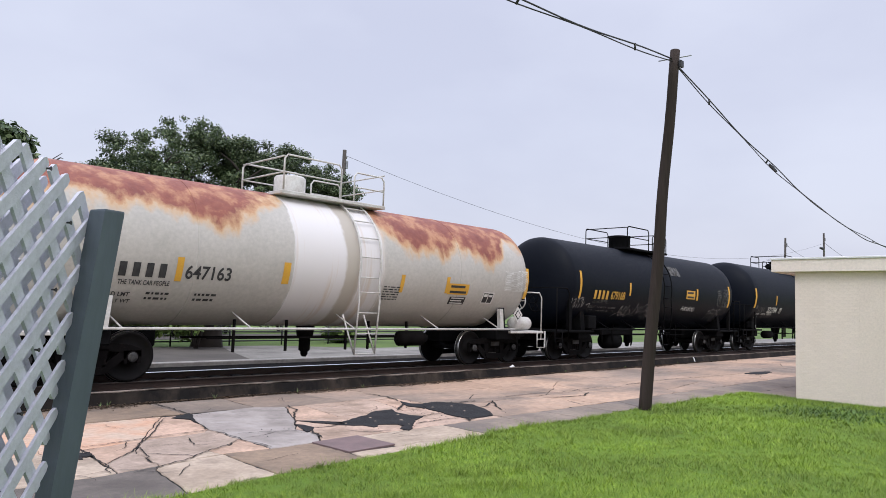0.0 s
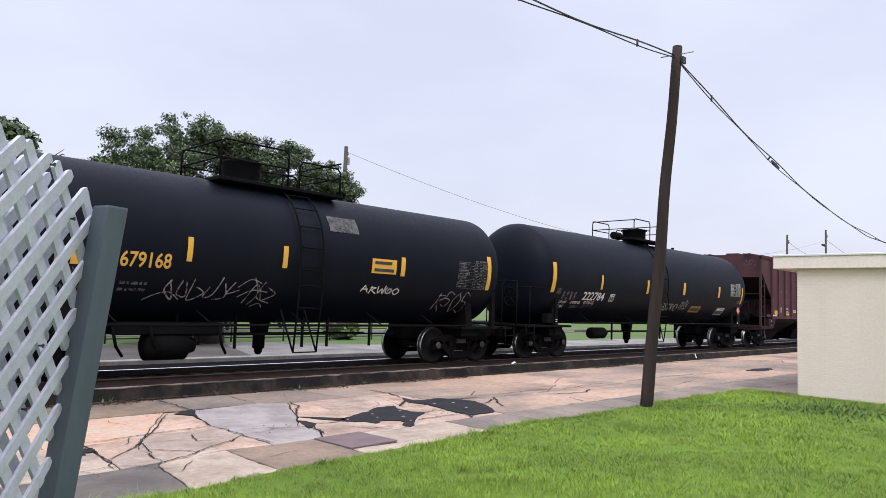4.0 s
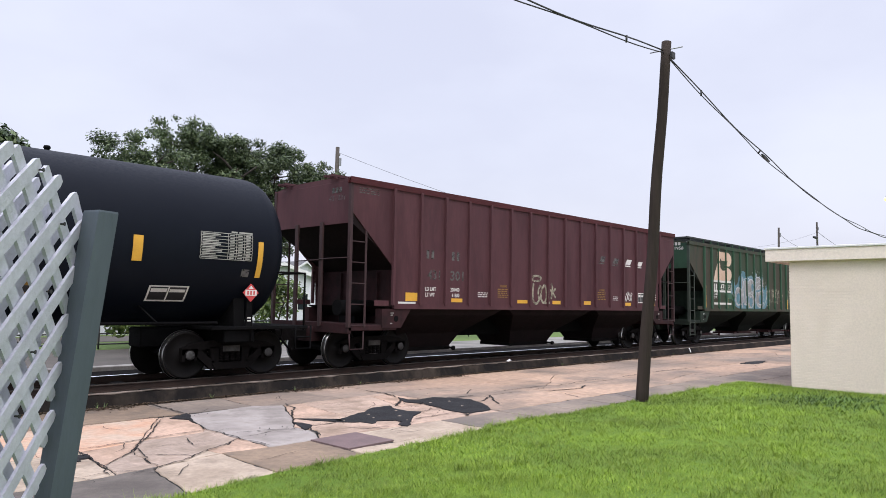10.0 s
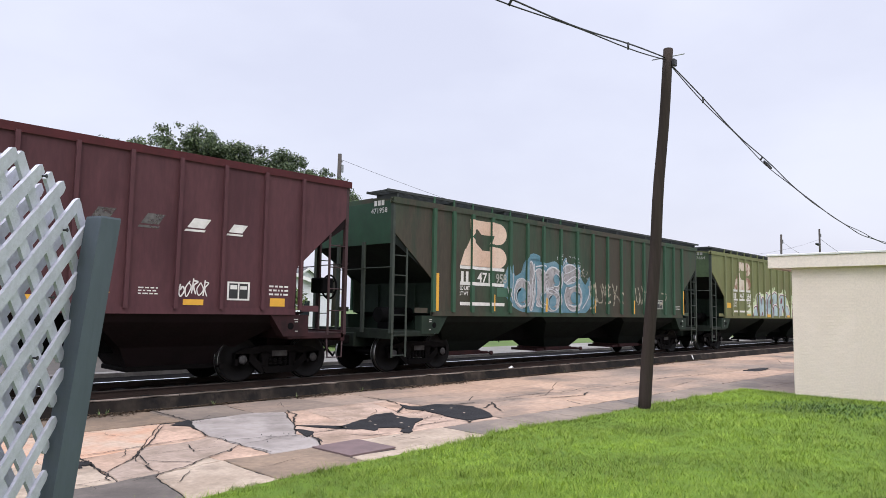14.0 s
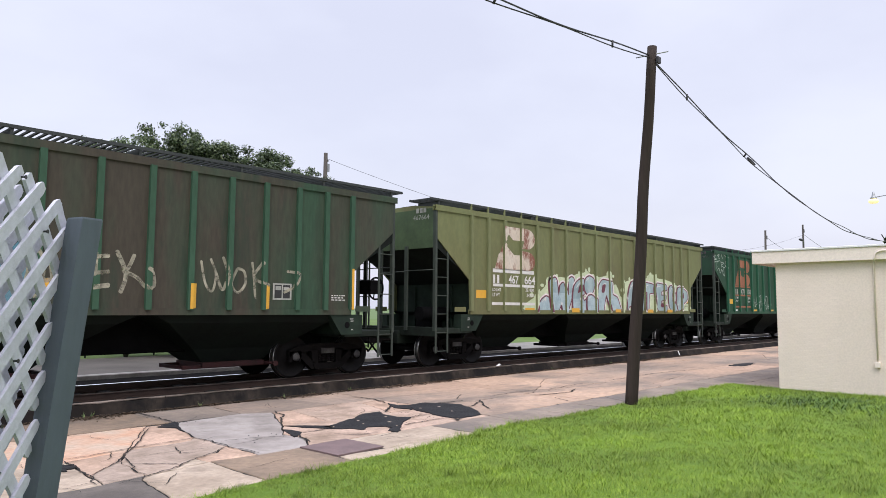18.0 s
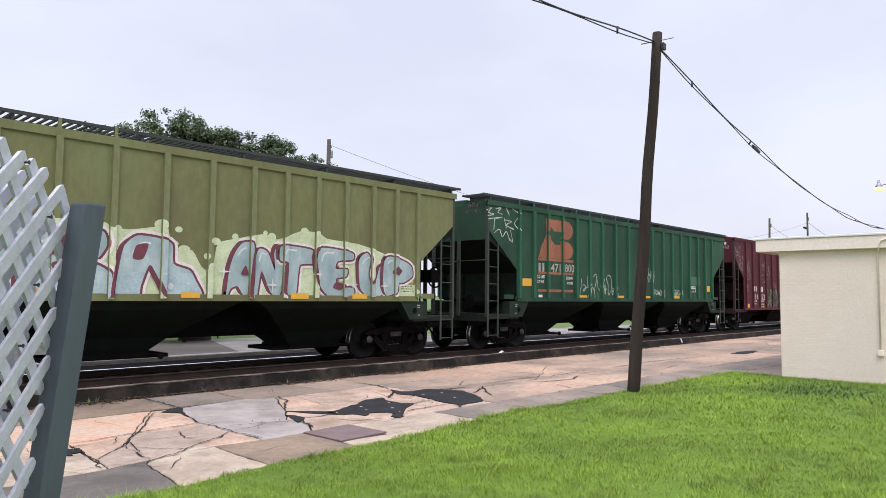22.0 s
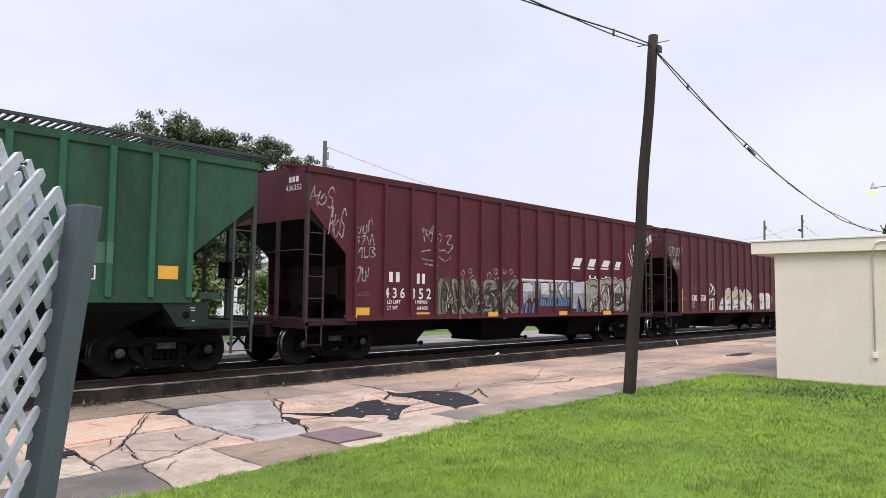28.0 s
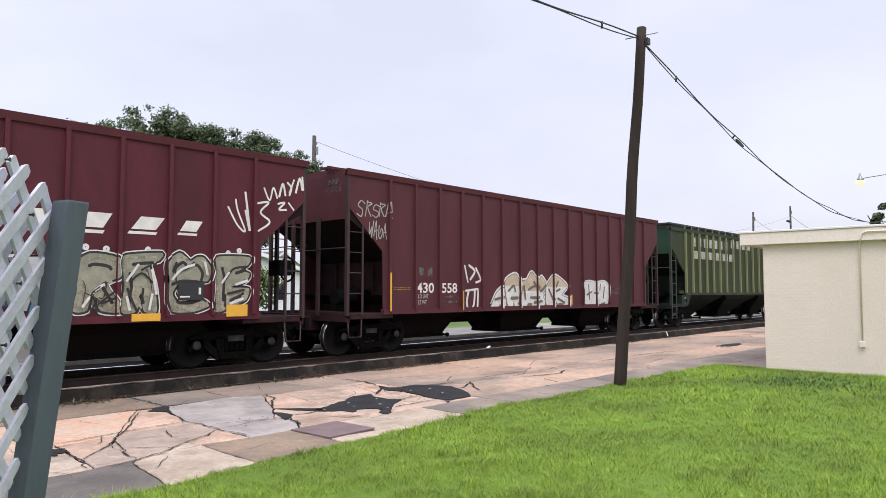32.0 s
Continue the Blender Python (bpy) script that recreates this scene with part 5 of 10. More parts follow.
for x in (-4.0, -3.3, -1.9):
    part("rigging_rod", Shape().tube([(x, -1.1, 1.05), (x + 0.12, -1.05, 0.62), (x + 0.3, -0.9, 0.42)], 0.03, 6), M_UNDER, c)
platform(c, -2.0, 1.2, 4.12, M_UNDER, M_UNDER, 0.95, ((-1.97, -0.32, 0.80), (-0.02, 1.13, 0.62)))
part("manway_dome", Shape().lathe([(4.06, 0.40), (4.15, 0.42), (4.58, 0.42), (4.61, 0.45), (4.66, 0.45), (4.69, 0.25)], "z", (-0.98, 0, 0), 28), M_UNDER, c)
for e in (-1, 1):
    end_platform(c, e, 5.0, 7.2, 1.0, M_UNDER)
    end_rail(c, e * 7.3, e * 6.62, 1.0, M_UNDER, ys=1.5, height=1.35)
    part("end_post", Shape().box(*sorted((e * 6.3, e * 6.45)), -1.40, -1.28, 0.95, 2.0, 0.01), M_UNDER, c)
brake_wheel(c, -7.2, -0.6, 1.85, M_UNDER)
part("valve_box", Shape().box(-5.3, -4.8, -1.40, -1.05, 1.05, 1.5, 0.03), M_UNDER, c)


# the long black car
c, r, zc = car_long, 1.63, 2.70
tank_ladder(c, r, zc, -0.78, -0.15, M_UNDER, ys=1.52)
side_sill(c, 6.4, 1.14, 1.50, M_UNDER, (-5.2, -2.4, 0.2, 2.6, 5.2), zc, r)
brake_gear(c, -3.6, M_TRUCK)
platform(c, -1.5, 1.12, 4.40, M_UNDER, M_UNDER, 0.95, ((-1.44, -0.2, 0.72), (0.36, 1.06, 0.55)))
part("manway_dome", Shape().lathe([(4.30, 0.44), (4.40, 0.46), (4.80, 0.46), (4.83, 0.52), (4.88, 0.52), (4.92, 0.2)], "z", (0.2, 0, 0), 28), M_UNDER, c)
part("valve", Shape().lathe([(-1.45, 0.12), (-1.40, 0.15), (-0.95, 0.15), (-0.90, 0.1)], "x", (0, 0, 4.52), 14), M_UNDER, c)
for e in (-1, 1):
    end_platform(c, e, 6.3, 8.6, 1.06, M_UNDER)
    end_rail(c, e * 8.5, e * 7.2, 1.06, M_UNDER, height=1.15)
    part("placard_post", Shape().prism([(e * 7.05, 1.0), (e * 7.22, 1.0), (e * 7.17, 1.75), (e * 7.10, 1.75)], -1.44, -1.40), M_UNDER, c)
brake_wheel(c, -8.4, -0.6, 1.9, M_UNDER)
part("relief_valve", Shape().lathe([(4.30, 0.05), (4.38, 0.05), (4.40, 0.07), (4.44, 0.05)], "z", (3.6, 0, 0), 10), M_UNDER, c)
part("valve_box", Shape().box(-7.55, -7.25, -1.42, -1.15, 1.1, 1.42, 0.03), M_UNDER, c)
part("placard", Shape().prism([(5.95, 1.46), (6.17, 1.22), (6.39, 1.46), (6.17, 1.70)], -1.475, -1.465), M_TANK_TRIM, car_white, "white diamond placard")
part("placard_frame", Shape().prism([(6.03, 1.46), (6.17, 1.31), (6.31, 1.46), (6.17, 1.61)], -1.480, -1.476), M_TRUCK, car_white)
part("placard_face", Shape().prism([(6.07, 1.46), (6.17, 1.35), (6.27, 1.46), (6.17, 1.57)], -1.485, -1.481), M_TANK_TRIM, car_white)

# ---- lettering, stripes and graffiti on the cars ----
M_INK = surface("ink_black", (0.03, 0.03, 0.032), (0.06, 0.06, 0.06), 0.6, scale=6, fine=40, amount=0.5, bump=0)
M_INK_SIGN = plain("sign_black", (0.02, 0.02, 0.022), 0.5)
M_DECAL_WHITE = surface("lettering_white", (0.72, 0.71, 0.68), (0.55, 0.54, 0.51), 0.6, scale=5, fine=40, amount=0.5, bump=0)
M_DULLWHITE = surface("lettering_worn", (0.42, 0.42, 0.38), (0.25, 0.26, 0.23), 0.7, scale=5, fine=40, amount=0.7, bump=0)
M_DULL = surface("lettering_faded", (0.13, 0.125, 0.12), (0.075, 0.072, 0.07), 0.7, scale=5, fine=40, amount=0.7, bump=0)
M_GOLD = surface("lettering_gold", (0.72, 0.42, 0.07), (0.60, 0.33, 0.05), 0.55, scale=5, fine=40, amount=0.5, bump=0)
M_YELLOW_DIM = surface("label_dull_yellow", (0.30, 0.17, 0.035), (0.22, 0.12, 0.03), 0.6, scale=5, fine=40, amount=0.5, bump=0)
M_SILVER = surface("marker_silver", (0.40, 0.38, 0.36), (0.24, 0.22, 0.21), 0.6, scale=5, fine=40, amount=0.6, bump=0)
M_CHALK = surface("chalk_marker", (0.62, 0.68, 0.62), (0.40, 0.46, 0.40), 0.7, scale=5, fine=40, amount=0.5, bump=0)
M_CREAMPAINT = surface("spray_cream", (0.44, 0.41, 0.31), (0.26, 0.25, 0.19), 0.65, scale=5, fine=40, amount=0.6, bump=0)
M_GRAF_ICE = surface("spray_ice_blue", (0.42, 0.53, 0.56), (0.30, 0.40, 0.44), 0.55, scale=3, fine=20, amount=0.7, bump=0)
M_GRAF_RED = surface("spray_wine", (0.16, 0.045, 0.065), (0.11, 0.035, 0.05), 0.6, scale=3, fine=20, amount=0.6, bump=0)
M_GRAF_LIME = surface("spray_lime", (0.56, 0.64, 0.42), (0.46, 0.53, 0.33), 0.6, scale=3, fine=20, amount=0.6, bump=0)
M_GRAF_DKGREY = surface("spray_dull_grey", (0.23, 0.205, 0.16), (0.12, 0.105, 0.085), 0.6, scale=3, fine=20, amount=0.8, bump=0)
M_GRAF_MUD = surface("spray_mud", (0.11, 0.075, 0.062), (0.09, 0.05, 0.045), 0.6, scale=3, fine=20, amount=0.8, bump=0)
M_GRAF_BLACK = surface("spray_black", (0.022, 0.02, 0.02), (0.035, 0.03, 0.03), 0.6, scale=3, fine=20, amount=0.6, bump=0)
M_GRAF_WHITE = surface("spray_white", (0.66, 0.66, 0.64), (0.52, 0.53, 0.52), 0.6, scale=3, fine=20, amount=0.6, bump=0)
M_GRAF_NAVY = surface("spray_navy", (0.045, 0.085, 0.15), (0.03, 0.055, 0.10), 0.6, scale=3, fine=20, amount=0.6, bump=0)
M_GRAF_KHAKI = surface("spray_khaki", (0.30, 0.295, 0.225), (0.20, 0.20, 0.15), 0.6, scale=3, fine=20, amount=0.7, bump=0)
M_GRAF_DUN = surface("spray_dun", (0.29, 0.255, 0.19), (0.17, 0.15, 0.115), 0.6, scale=3, fine=20, amount=0.8, bump=0)
M_GRAF_CREAM = surface("spray_tan", (0.52, 0.45, 0.33), (0.42, 0.34, 0.24), 0.6, scale=3, fine=20, amount=0.7, bump=0)
M_GRAF_DEEP = surface("spray_deep_blue", (0.10, 0.22, 0.33), (0.07, 0.16, 0.25), 0.6, scale=3, fine=20, amount=0.7, bump=0)
M_GRAF_OLIVE = surface("spray_olive_grey", (0.17, 0.16, 0.12), (0.12, 0.11, 0.08), 0.6, scale=2.5, fine=20, amount=0.8, bump=0)
M_EMBLEM_CREAM = surface("emblem_cream", (0.68, 0.53, 0.42), (0.56, 0.37, 0.27), 0.6, scale=0.9, fine=20, amount=0.6, bump=0,
                         dirt=(0.35, 0.25, 0.17), dirt_at=(0.6, 0.85), dirt_scale=2)
M_EMBLEM_RUST = surface("emblem_rusting", (0.62, 0.55, 0.46), (0.55, 0.46, 0.37), 0.6, scale=2, fine=20, amount=0.6, bump=0,
                        dirt=(0.22, 0.09, 0.06), dirt_at=(0.46, 0.56), dirt_scale=2.2, stretch=(1, 1, 0.5))
M_EMBLEM_ORANGE = surface("emblem_orange", (0.32, 0.125, 0.065), (0.24, 0.09, 0.05), 0.65, scale=2, fine=20, amount=0.8, bump=0,
                          dirt=(0.20, 0.10, 0.06), dirt_at=(0.5, 0.8), dirt_scale=2, stretch=(1, 1, 0.4))
M_GREEN_PATCH = surface("patch_green", (0.06, 0.14, 0.09), (0.05, 0.12, 0.08), 0.6, scale=2, fine=20, amount=0.5, bump=0)
M_PLACARD = surface("placard_red", (0.55, 0.06, 0.06), (0.45, 0.05, 0.05), 0.5, scale=5, fine=40, amount=0.4, bump=0)


def thin_paint(m, least, most, scale=7.0):
    """Lets a sprayed colour wear thin in patches."""
    n, l = m.node_tree.nodes, m.node_tree.links
    co, t, k = n.new("ShaderNodeTexCoord"), n.new("ShaderNodeTexNoise"), n.new("ShaderNodeMapRange")
    t.inputs["Scale"].default_value, t.inputs["Detail"].default_value = scale, 5
    k.inputs[1].default_value, k.inputs[2].default_value, k.inputs[3].default_value, k.inputs[4].default_value = 0.36, 0.62, least, most
    l.new(co.outputs["Object"], t.inputs["Vector"])
    l.new(t.outputs[0], k.inputs[0])
    l.new(k.outputs[0], n["Principled BSDF"].inputs["Alpha"])


thin_paint(M_CREAMPAINT, 0.35, 0.95)
thin_paint(M_SILVER, 0.30, 0.90, 9.0)
thin_paint(M_CHALK, 0.45, 0.95)
thin_paint(M_GRAF_MUD, 0.35, 0.9, 3.0)
thin_paint(M_DULL, 0.5, 1.0)


def clip(poly, axis, v, keep_more):
    """Cuts a convex polygon at one coordinate."""
    out = []
    for i, p in enumerate(poly):
        q = poly[(i + 1) % len(poly)]
        a, b = (p[axis] - v, q[axis] - v) if keep_more else (v - p[axis], v - q[axis])
        if a >= 0:
            out.append(p)
        if (a > 0 > b) or (a < 0 < b):
            t = a / (a - b)
            out.append((p[0] + (q[0] - p[0]) * t, p[1] + (q[1] - p[1]) * t))
    return out


def strips(poly, axis, cuts):
    """Cuts a convex polygon at each of a sorted list of coordinates."""
    lo, hi = min(p[axis] for p in poly), max(p[axis] for p in poly)
    out = []
    rest = poly
    for c in cuts:
        if c <= lo + 1e-5 or c >= hi - 1e-5:
            continue
        piece = clip(rest, axis, c, False)
        if len(piece) > 2:
            out.append(piece)
        rest = clip(rest, axis, c, True)
        if len(rest) < 3:
            return out
    return out + [rest]


def decal(name, car, polys, mat, lift=0.004, label="", runs=(), grade=0.00008):
    """Lays convex polygons (x, z) on the near side of a car, over its ribs or round its shell. runs: bands of joined polygons, each band in one plane."""
    kind, a, b, w = SURF[car.name]
    g = Shape()
    cuts = sorted([x + d for x in a for d in (-w, w)]) if kind == "flat" else [k * 0.08 for k in range(8, 60)]
    step = 0.0
    for run_ in [[p] for p in polys] + list(runs):
        step = (step + 0.00025) % 0.004
        seen = {}
        for rank, poly in enumerate(run_):
            if len(poly) < 3:
                continue
            for q in strips(poly, 0 if kind == "flat" else 1, cuts):
                xm = sum(p[0] for p in q) / len(q)
                rib = kind == "flat" and any(abs(xm - x) < w for x in a)
                face = []
                for p in q:
                    key = (round(p[0], 4), round(p[1], 4), rib)
                    if key not in seen:
                        seen[key] = len(g.v)
                        out = HW + (b if rib else 0.0) if kind == "flat" else math.sqrt(max(0.05, a * a - (p[1] - b) ** 2)) + 0.006
                        g.v.append((p[0], -(out + lift + step + rank * grade), p[1]))
                    if seen[key] not in face:
                        face.append(seen[key])
                if len(face) > 2:
                    g.f.append(tuple(face))
                    g.smooth.append(False)
    if g.f:
        return part(name, g, mat, car, label)


def rect(xa, xb, za, zb):
    return [(xa, za), (xb, za), (xb, zb), (xa, zb)]


def stripe(car, xa, xb, za, zb, lift=0.004):
    decal("reflector_stripe", car, [rect(xa, xb, za, zb)], M_YELLOW, lift)


def panel(car, xa, xb, za, zb, mat):
    decal("painted_panel", car, [rect(xa, xb, za, zb)], mat)


def blocks(car, xa, xb, za, zb, n, mat):
    """A company's mark, as plain blocks."""
    w = (xb - xa) / n
    for i in range(n):
        decal("company_mark", car, [rect(xa + (i + 0.12) * w, xa + (i + 0.66) * w, za, zb)], mat)


def slant(car, xa, xb, za, zb, mat):
    """A slanted block over a bar: one piece of a company's mark."""
    d, h = (xb - xa) * 0.25, zb - za
    decal("company_mark", car, [[(xa + d * 0.4, za + h * 0.28), (xb - d, za + h * 0.28), (xb, zb), (xa + d * 1.4, zb)],
                                [(xa, za), (xb - d, za), (xb - d * 0.8, za + h * 0.16), (xa + d * 0.2, za + h * 0.16)]], mat)


def bars(car, xa, xb, za, zb, n, mat):
    """Small lettering that cannot be read."""
    h = (zb - za) / n
    rnd = random.Random(int(xa * 977 + za * 131))
    for i in range(n):
        out = []
        z = za + i * h
        x = xa
        if n == 1:
            decal("stripe_line", car, [rect(xa, xb, za, zb)], mat)
            continue
        while x < xb - 0.03:
            w = min(rnd.uniform(0.08, 0.3) * (xb - xa), xb - x)
            out.append(rect(x, x + w, z + h * 0.28, z + h * 0.72))
            x += w + 0.04 * (xb - xa) + 0.015
        ob = decal("stencil_line", car, out, mat)
        if ob:
            ob["kind"] = "stuff"


def sign(car, xa, xb, za, zb, mat, n):
    decal("label_plate", car, [rect(xa, xb, za, zb)], mat)
    ink = M_INK if mat is not M_INK_SIGN else M_DECAL_WHITE
    h = (zb - za) / n
    decal("label_line", car, [rect(xa + (xb - xa) * 0.1, xb - (xb - xa) * (0.1 + 0.1 * (i % 2)), za + h * (i + 0.25), za + h * (i + 0.68)) for i in range(n)], ink, 0.010)["kind"] = "stuff"


def frame_mark(car, xa, xb, za, zb, mat):
    t = (zb - za) * 0.09
    xm = (xa + xb) / 2
    decal("test_mark_ground", car, [rect(xa, xb, za, zb)], M_INK_SIGN, 0.001)
    decal("test_mark", car, [rect(xa, xb, za, za + t), rect(xa, xb, zb - t, zb), rect(xa, xa + t * 1.3, za + t, zb - t), rect(xb - t * 1.3, xb, za + t, zb - t),
                             rect(xm - t * 0.5, xm + t * 0.5, za + t, zb - t), rect(xa + t * 2, xm - t, (za + zb) / 2 + t, zb - 2 * t),
                             rect(xm + t, xb - 2 * t, (za + zb) / 2 + t, zb - 2.5 * t)], mat)


def table(car, xa, xb, za, zb, mat):
    """A test-record table: a grid of thin lines with marks in it."""
    n, out = 8, []
    h = (zb - za) / n
    t = 0.012
    out += [rect(xa, xb, za + i * h - t / 2, za + i * h + t / 2) for i in range(n + 1)]
    for f in (0.0, 0.52, 0.68, 0.84, 1.0):
        x = xa + (xb - xa) * f
        out += [rect(x - t / 2, x + t / 2, za + i * h + t / 2, za + (i + 1) * h - t / 2) for i in range(n)]
    rnd = random.Random(7)
    for i in range(n):
        w = rnd.uniform(0.25, 0.48) * (xb - xa)
        out.append(rect(xa + 0.03, xa + w, za + i * h + h * 0.3, za + i * h + h * 0.7))
        for f in (0.55, 0.71, 0.87):
            out.append(rect(xa + (xb - xa) * f, xa + (xb - xa) * (f + 0.09), za + i * h + h * 0.3, za + i * h + h * 0.7))
    out += [rect(xa + (xb - xa) * 0.58, xa + (xb - xa) * 0.70, zb + h * 0.3, zb + h * 0.8), rect(xa + (xb - xa) * 0.73, xb, zb + h * 0.3, zb + h * 0.8)]
    decal("record_table", car, out, mat)["kind"] = "stuff"


def words(car, xa, xb, za, zb, text, mat):
    """Readable lettering, fitted to its box."""
    cu = bpy.data.curves.new("lettering", "FONT")
    cu.body, cu.resolution_u, cu.offset = text, 3, 0.018
    ob = bpy.data.objects.new("lettering", cu)
    scene.collection.objects.link(ob)
    bpy.context.view_layer.update()
    me = ob.evaluated_get(bpy.context.evaluated_depsgraph_get()).to_mesh()
    v = [(p.co.x, p.co.y) for p in me.vertices]
    polys = []
    me.calc_loop_triangles()
    x0, x1 = min(p[0] for p in v), max(p[0] for p in v)
    z0, z1 = min(p[1] for p in v), max(p[1] for p in v)
    for tri in me.loop_triangles:
        polys.append([(xa + (v[i][0] - x0) / (x1 - x0) * (xb - xa), za + (v[i][1] - z0) / (z1 - z0) * (zb - za)) for i in tri.vertices])
    ob.to_mesh_clear()
    bpy.data.objects.remove(ob)
    decal("lettering", car, polys, mat)


def emblem(car, xa, xb, za, zb, mat):
    """A company's emblem, as plain angular shapes: two slabs with a slanted channel between them."""
    w, h = xb - xa, zb - za

    def q(*pts):
        return [(xa + u * w, za + v * h) for u, v in pts]
    def bow(z0, z1):
        return [(0.80 + 0.20 * math.cos(a), (z0 + z1) / 2 + (z1 - z0) / 2 * math.sin(a)) for a in [math.pi * (k / 10 - 0.5) for k in range(11)]]
    upper = [q((0.20, 1.0), (0.22, 0.64), (0.34, 0.82)), q((0.20, 1.0), (0.34, 0.82), (0.44, 0.70), (0.60, 1.0)), q((0.44, 0.70), (0.68, 0.70), (0.60, 1.0)), q((0.60, 1.0), (0.68, 0.70), (0.62, 0.52), *bow(0.52, 1.0))]
    lower = [q((0.0, 0.0), (0.62, 0.0), (0.62, 0.36), (0.10, 0.36)), q((0.12, 0.36), (0.46, 0.36), (0.22, 0.62)), q((0.62, 0.0), *bow(0.0, 0.46), (0.62, 0.46))]
    for slab in (upper, lower):
        decal("emblem", car, [], mat, runs=[slab], grade=0.0)


def stroke(pts, w, taper=0.6):
    """A brush line as one band of joined quads with narrowed ends."""
    pts = [Vector(p) for p in pts]
    pts = [p for i, p in enumerate(pts) if i == 0 or (p - pts[i - 1]).length > 1e-3]
    if len(pts) < 2:
        return []
    pts = [pts[0] + (pts[0] - pts[1]).normalized() * w * 0.28] + pts + [pts[-1] + (pts[-1] - pts[-2]).normalized() * w * 0.28]
    sides = []
    for i, p in enumerate(pts):
        d = (pts[min(i + 1, len(pts) - 1)] - pts[max(i - 1, 0)]).normalized()
        k = w / 2 * (taper if i in (0, len(pts) - 1) else 1.0)
        n = Vector((-d.y, d.x)) * k
        sides.append((p - n, p + n))
    return [[a[0][:], b[0][:], b[1][:], a[1][:]] for a, b in zip(sides, sides[1:])]


def rounded(pts, sub=4):
    """A closed outline, smoothed through its corners."""
    n, out = len(pts), []
    for i in range(n):
        p0, p1, p2, p3 = (pts[(i + k) % n] for k in (-1, 0, 1, 2))
        for k in range(sub):
            t = k / sub
            a, b = 3 * t * t - 2 * t ** 3, 0.35 * (t ** 3 - 2 * t * t + t)
            out.append(tuple(p1[j] + (p2[j] - p1[j]) * a + (p2[j] - p0[j]) * b + (p3[j] - p1[j]) * 0.35 * (t ** 3 - t * t) for j in (0, 1)))
    return out


def blob(car, name, pts, mat, lift, low=None):
    """A filled patch of paint with any outline; low: only what lies below that height."""
    tris = tessellate_polygon([[Vector((x, z, 0)) for x, z in pts]])
    run_ = [[pts[i] for i in t] for t in tris]
    if low is not None:
        run_ = [q for q in (clip(p, 1, low, False) for p in run_) if len(q) > 2]
    return decal(name, car, [], mat, lift, runs=[run_], grade=0.0)


def fat_letters(car, forms, holes, fill, shade, edge, halo, *, rim=0.07, ring=0.07, back=(-0.07, -0.03), z=0.004, shine=None, foot=1.5, drop=0.45, round_=True, inner=(), inner_w=0.045):
    """Fat graffiti letters: a halo, a dark block behind, a rim, a fill with a second tone below, and glints."""
    tall = max(p[1] for f in forms for p in f) - foot
    for k, form in enumerate(forms):
        pts = rounded(form) if round_ else list(form)
        lift = z + k * 0.0034
        loop = pts + pts[:2]
        if halo is not None:
            decal("graffiti_halo", car, [], halo, lift, runs=[keep_up(stroke(loop, 2 * (rim + ring), 1.0), foot)], grade=0.0)
        if back:
            blob(car, "graffiti_block", [(x + back[0], max(foot, y + back[1])) for x, y in pts], edge, lift + 0.0004)
        decal("graffiti_rim", car, [], edge, lift + 0.0008, runs=[keep_up(stroke(loop, 2 * rim, 1.0), foot)], grade=0.0)
        blob(car, "graffiti_fill", pts, fill, lift + 0.0014)
        if shade is not None:
            ob = blob(car, "graffiti_shade", pts, shade, lift + 0.0018, foot + tall * (drop + 0.08 * math.sin(k * 2.3)))
            if ob:
                ob["kind"] = "stuff"
        for n_, (mat_, size) in enumerate(inner):
            m = len(pts)
            c = (sum(p[0] for p in pts) / m, sum(p[1] for p in pts) / m)
            off = 0.05 * math.sin(k * 3.1 + n_ * 1.9)
            small = [(c[0] + off + (x - c[0]) * size, c[1] + (y - c[1]) * (size + 0.06)) for x, y in pts]
            for i0 in range(0, m, max(6, m // 4)):
                decal("graffiti_line", car, [], mat_, lift + 0.0022 + n_ * 0.0002, runs=[keep_up(stroke((small + small)[i0:i0 + max(5, m // 6)], inner_w * (1 - 0.25 * n_), 0.2), foot)], grade=0.0)
        if shine is not None:
            m = len(pts)
            c = (sum(p[0] for p in pts) / m, sum(p[1] for p in pts) / m)
            arc_ = [(c[0] + (x - c[0]) * 0.72, c[1] + (y - c[1]) * 0.80) for x, y in pts]
            top_ = max(range(m), key=lambda i: arc_[i][1] - arc_[i][0] * 0.6)
            ln = [arc_[(top_ + i) % m] for i in range(-max(2, m // 14), max(3, m // 14))]
            decal("graffiti_shine", car, [], shine, lift + 0.0024, runs=[stroke(ln, 0.035, 0.3)])
    for k, hole in enumerate(holes):
        blob(car, "graffiti_hole", rounded(hole), edge, z + len(forms) * 0.0034 + 0.001 + k * 0.0004)


def keep_up(run_, foot):
    return [q for q in (clip(p, 1, foot, True) for p in run_) if len(q) > 2]


def scrawl(car, lines, mat, w, lift=0.004):
    """A hand-sprayed tag: each stroke one line of paint."""
    for k, ln in enumerate(lines):
        decal("graffiti_stroke", car, [], mat, lift + k * 0.0003, runs=[stroke(curved(ln, 6), w * (0.85 + 0.3 * ((k * 37) % 10) / 10), 0.5)])


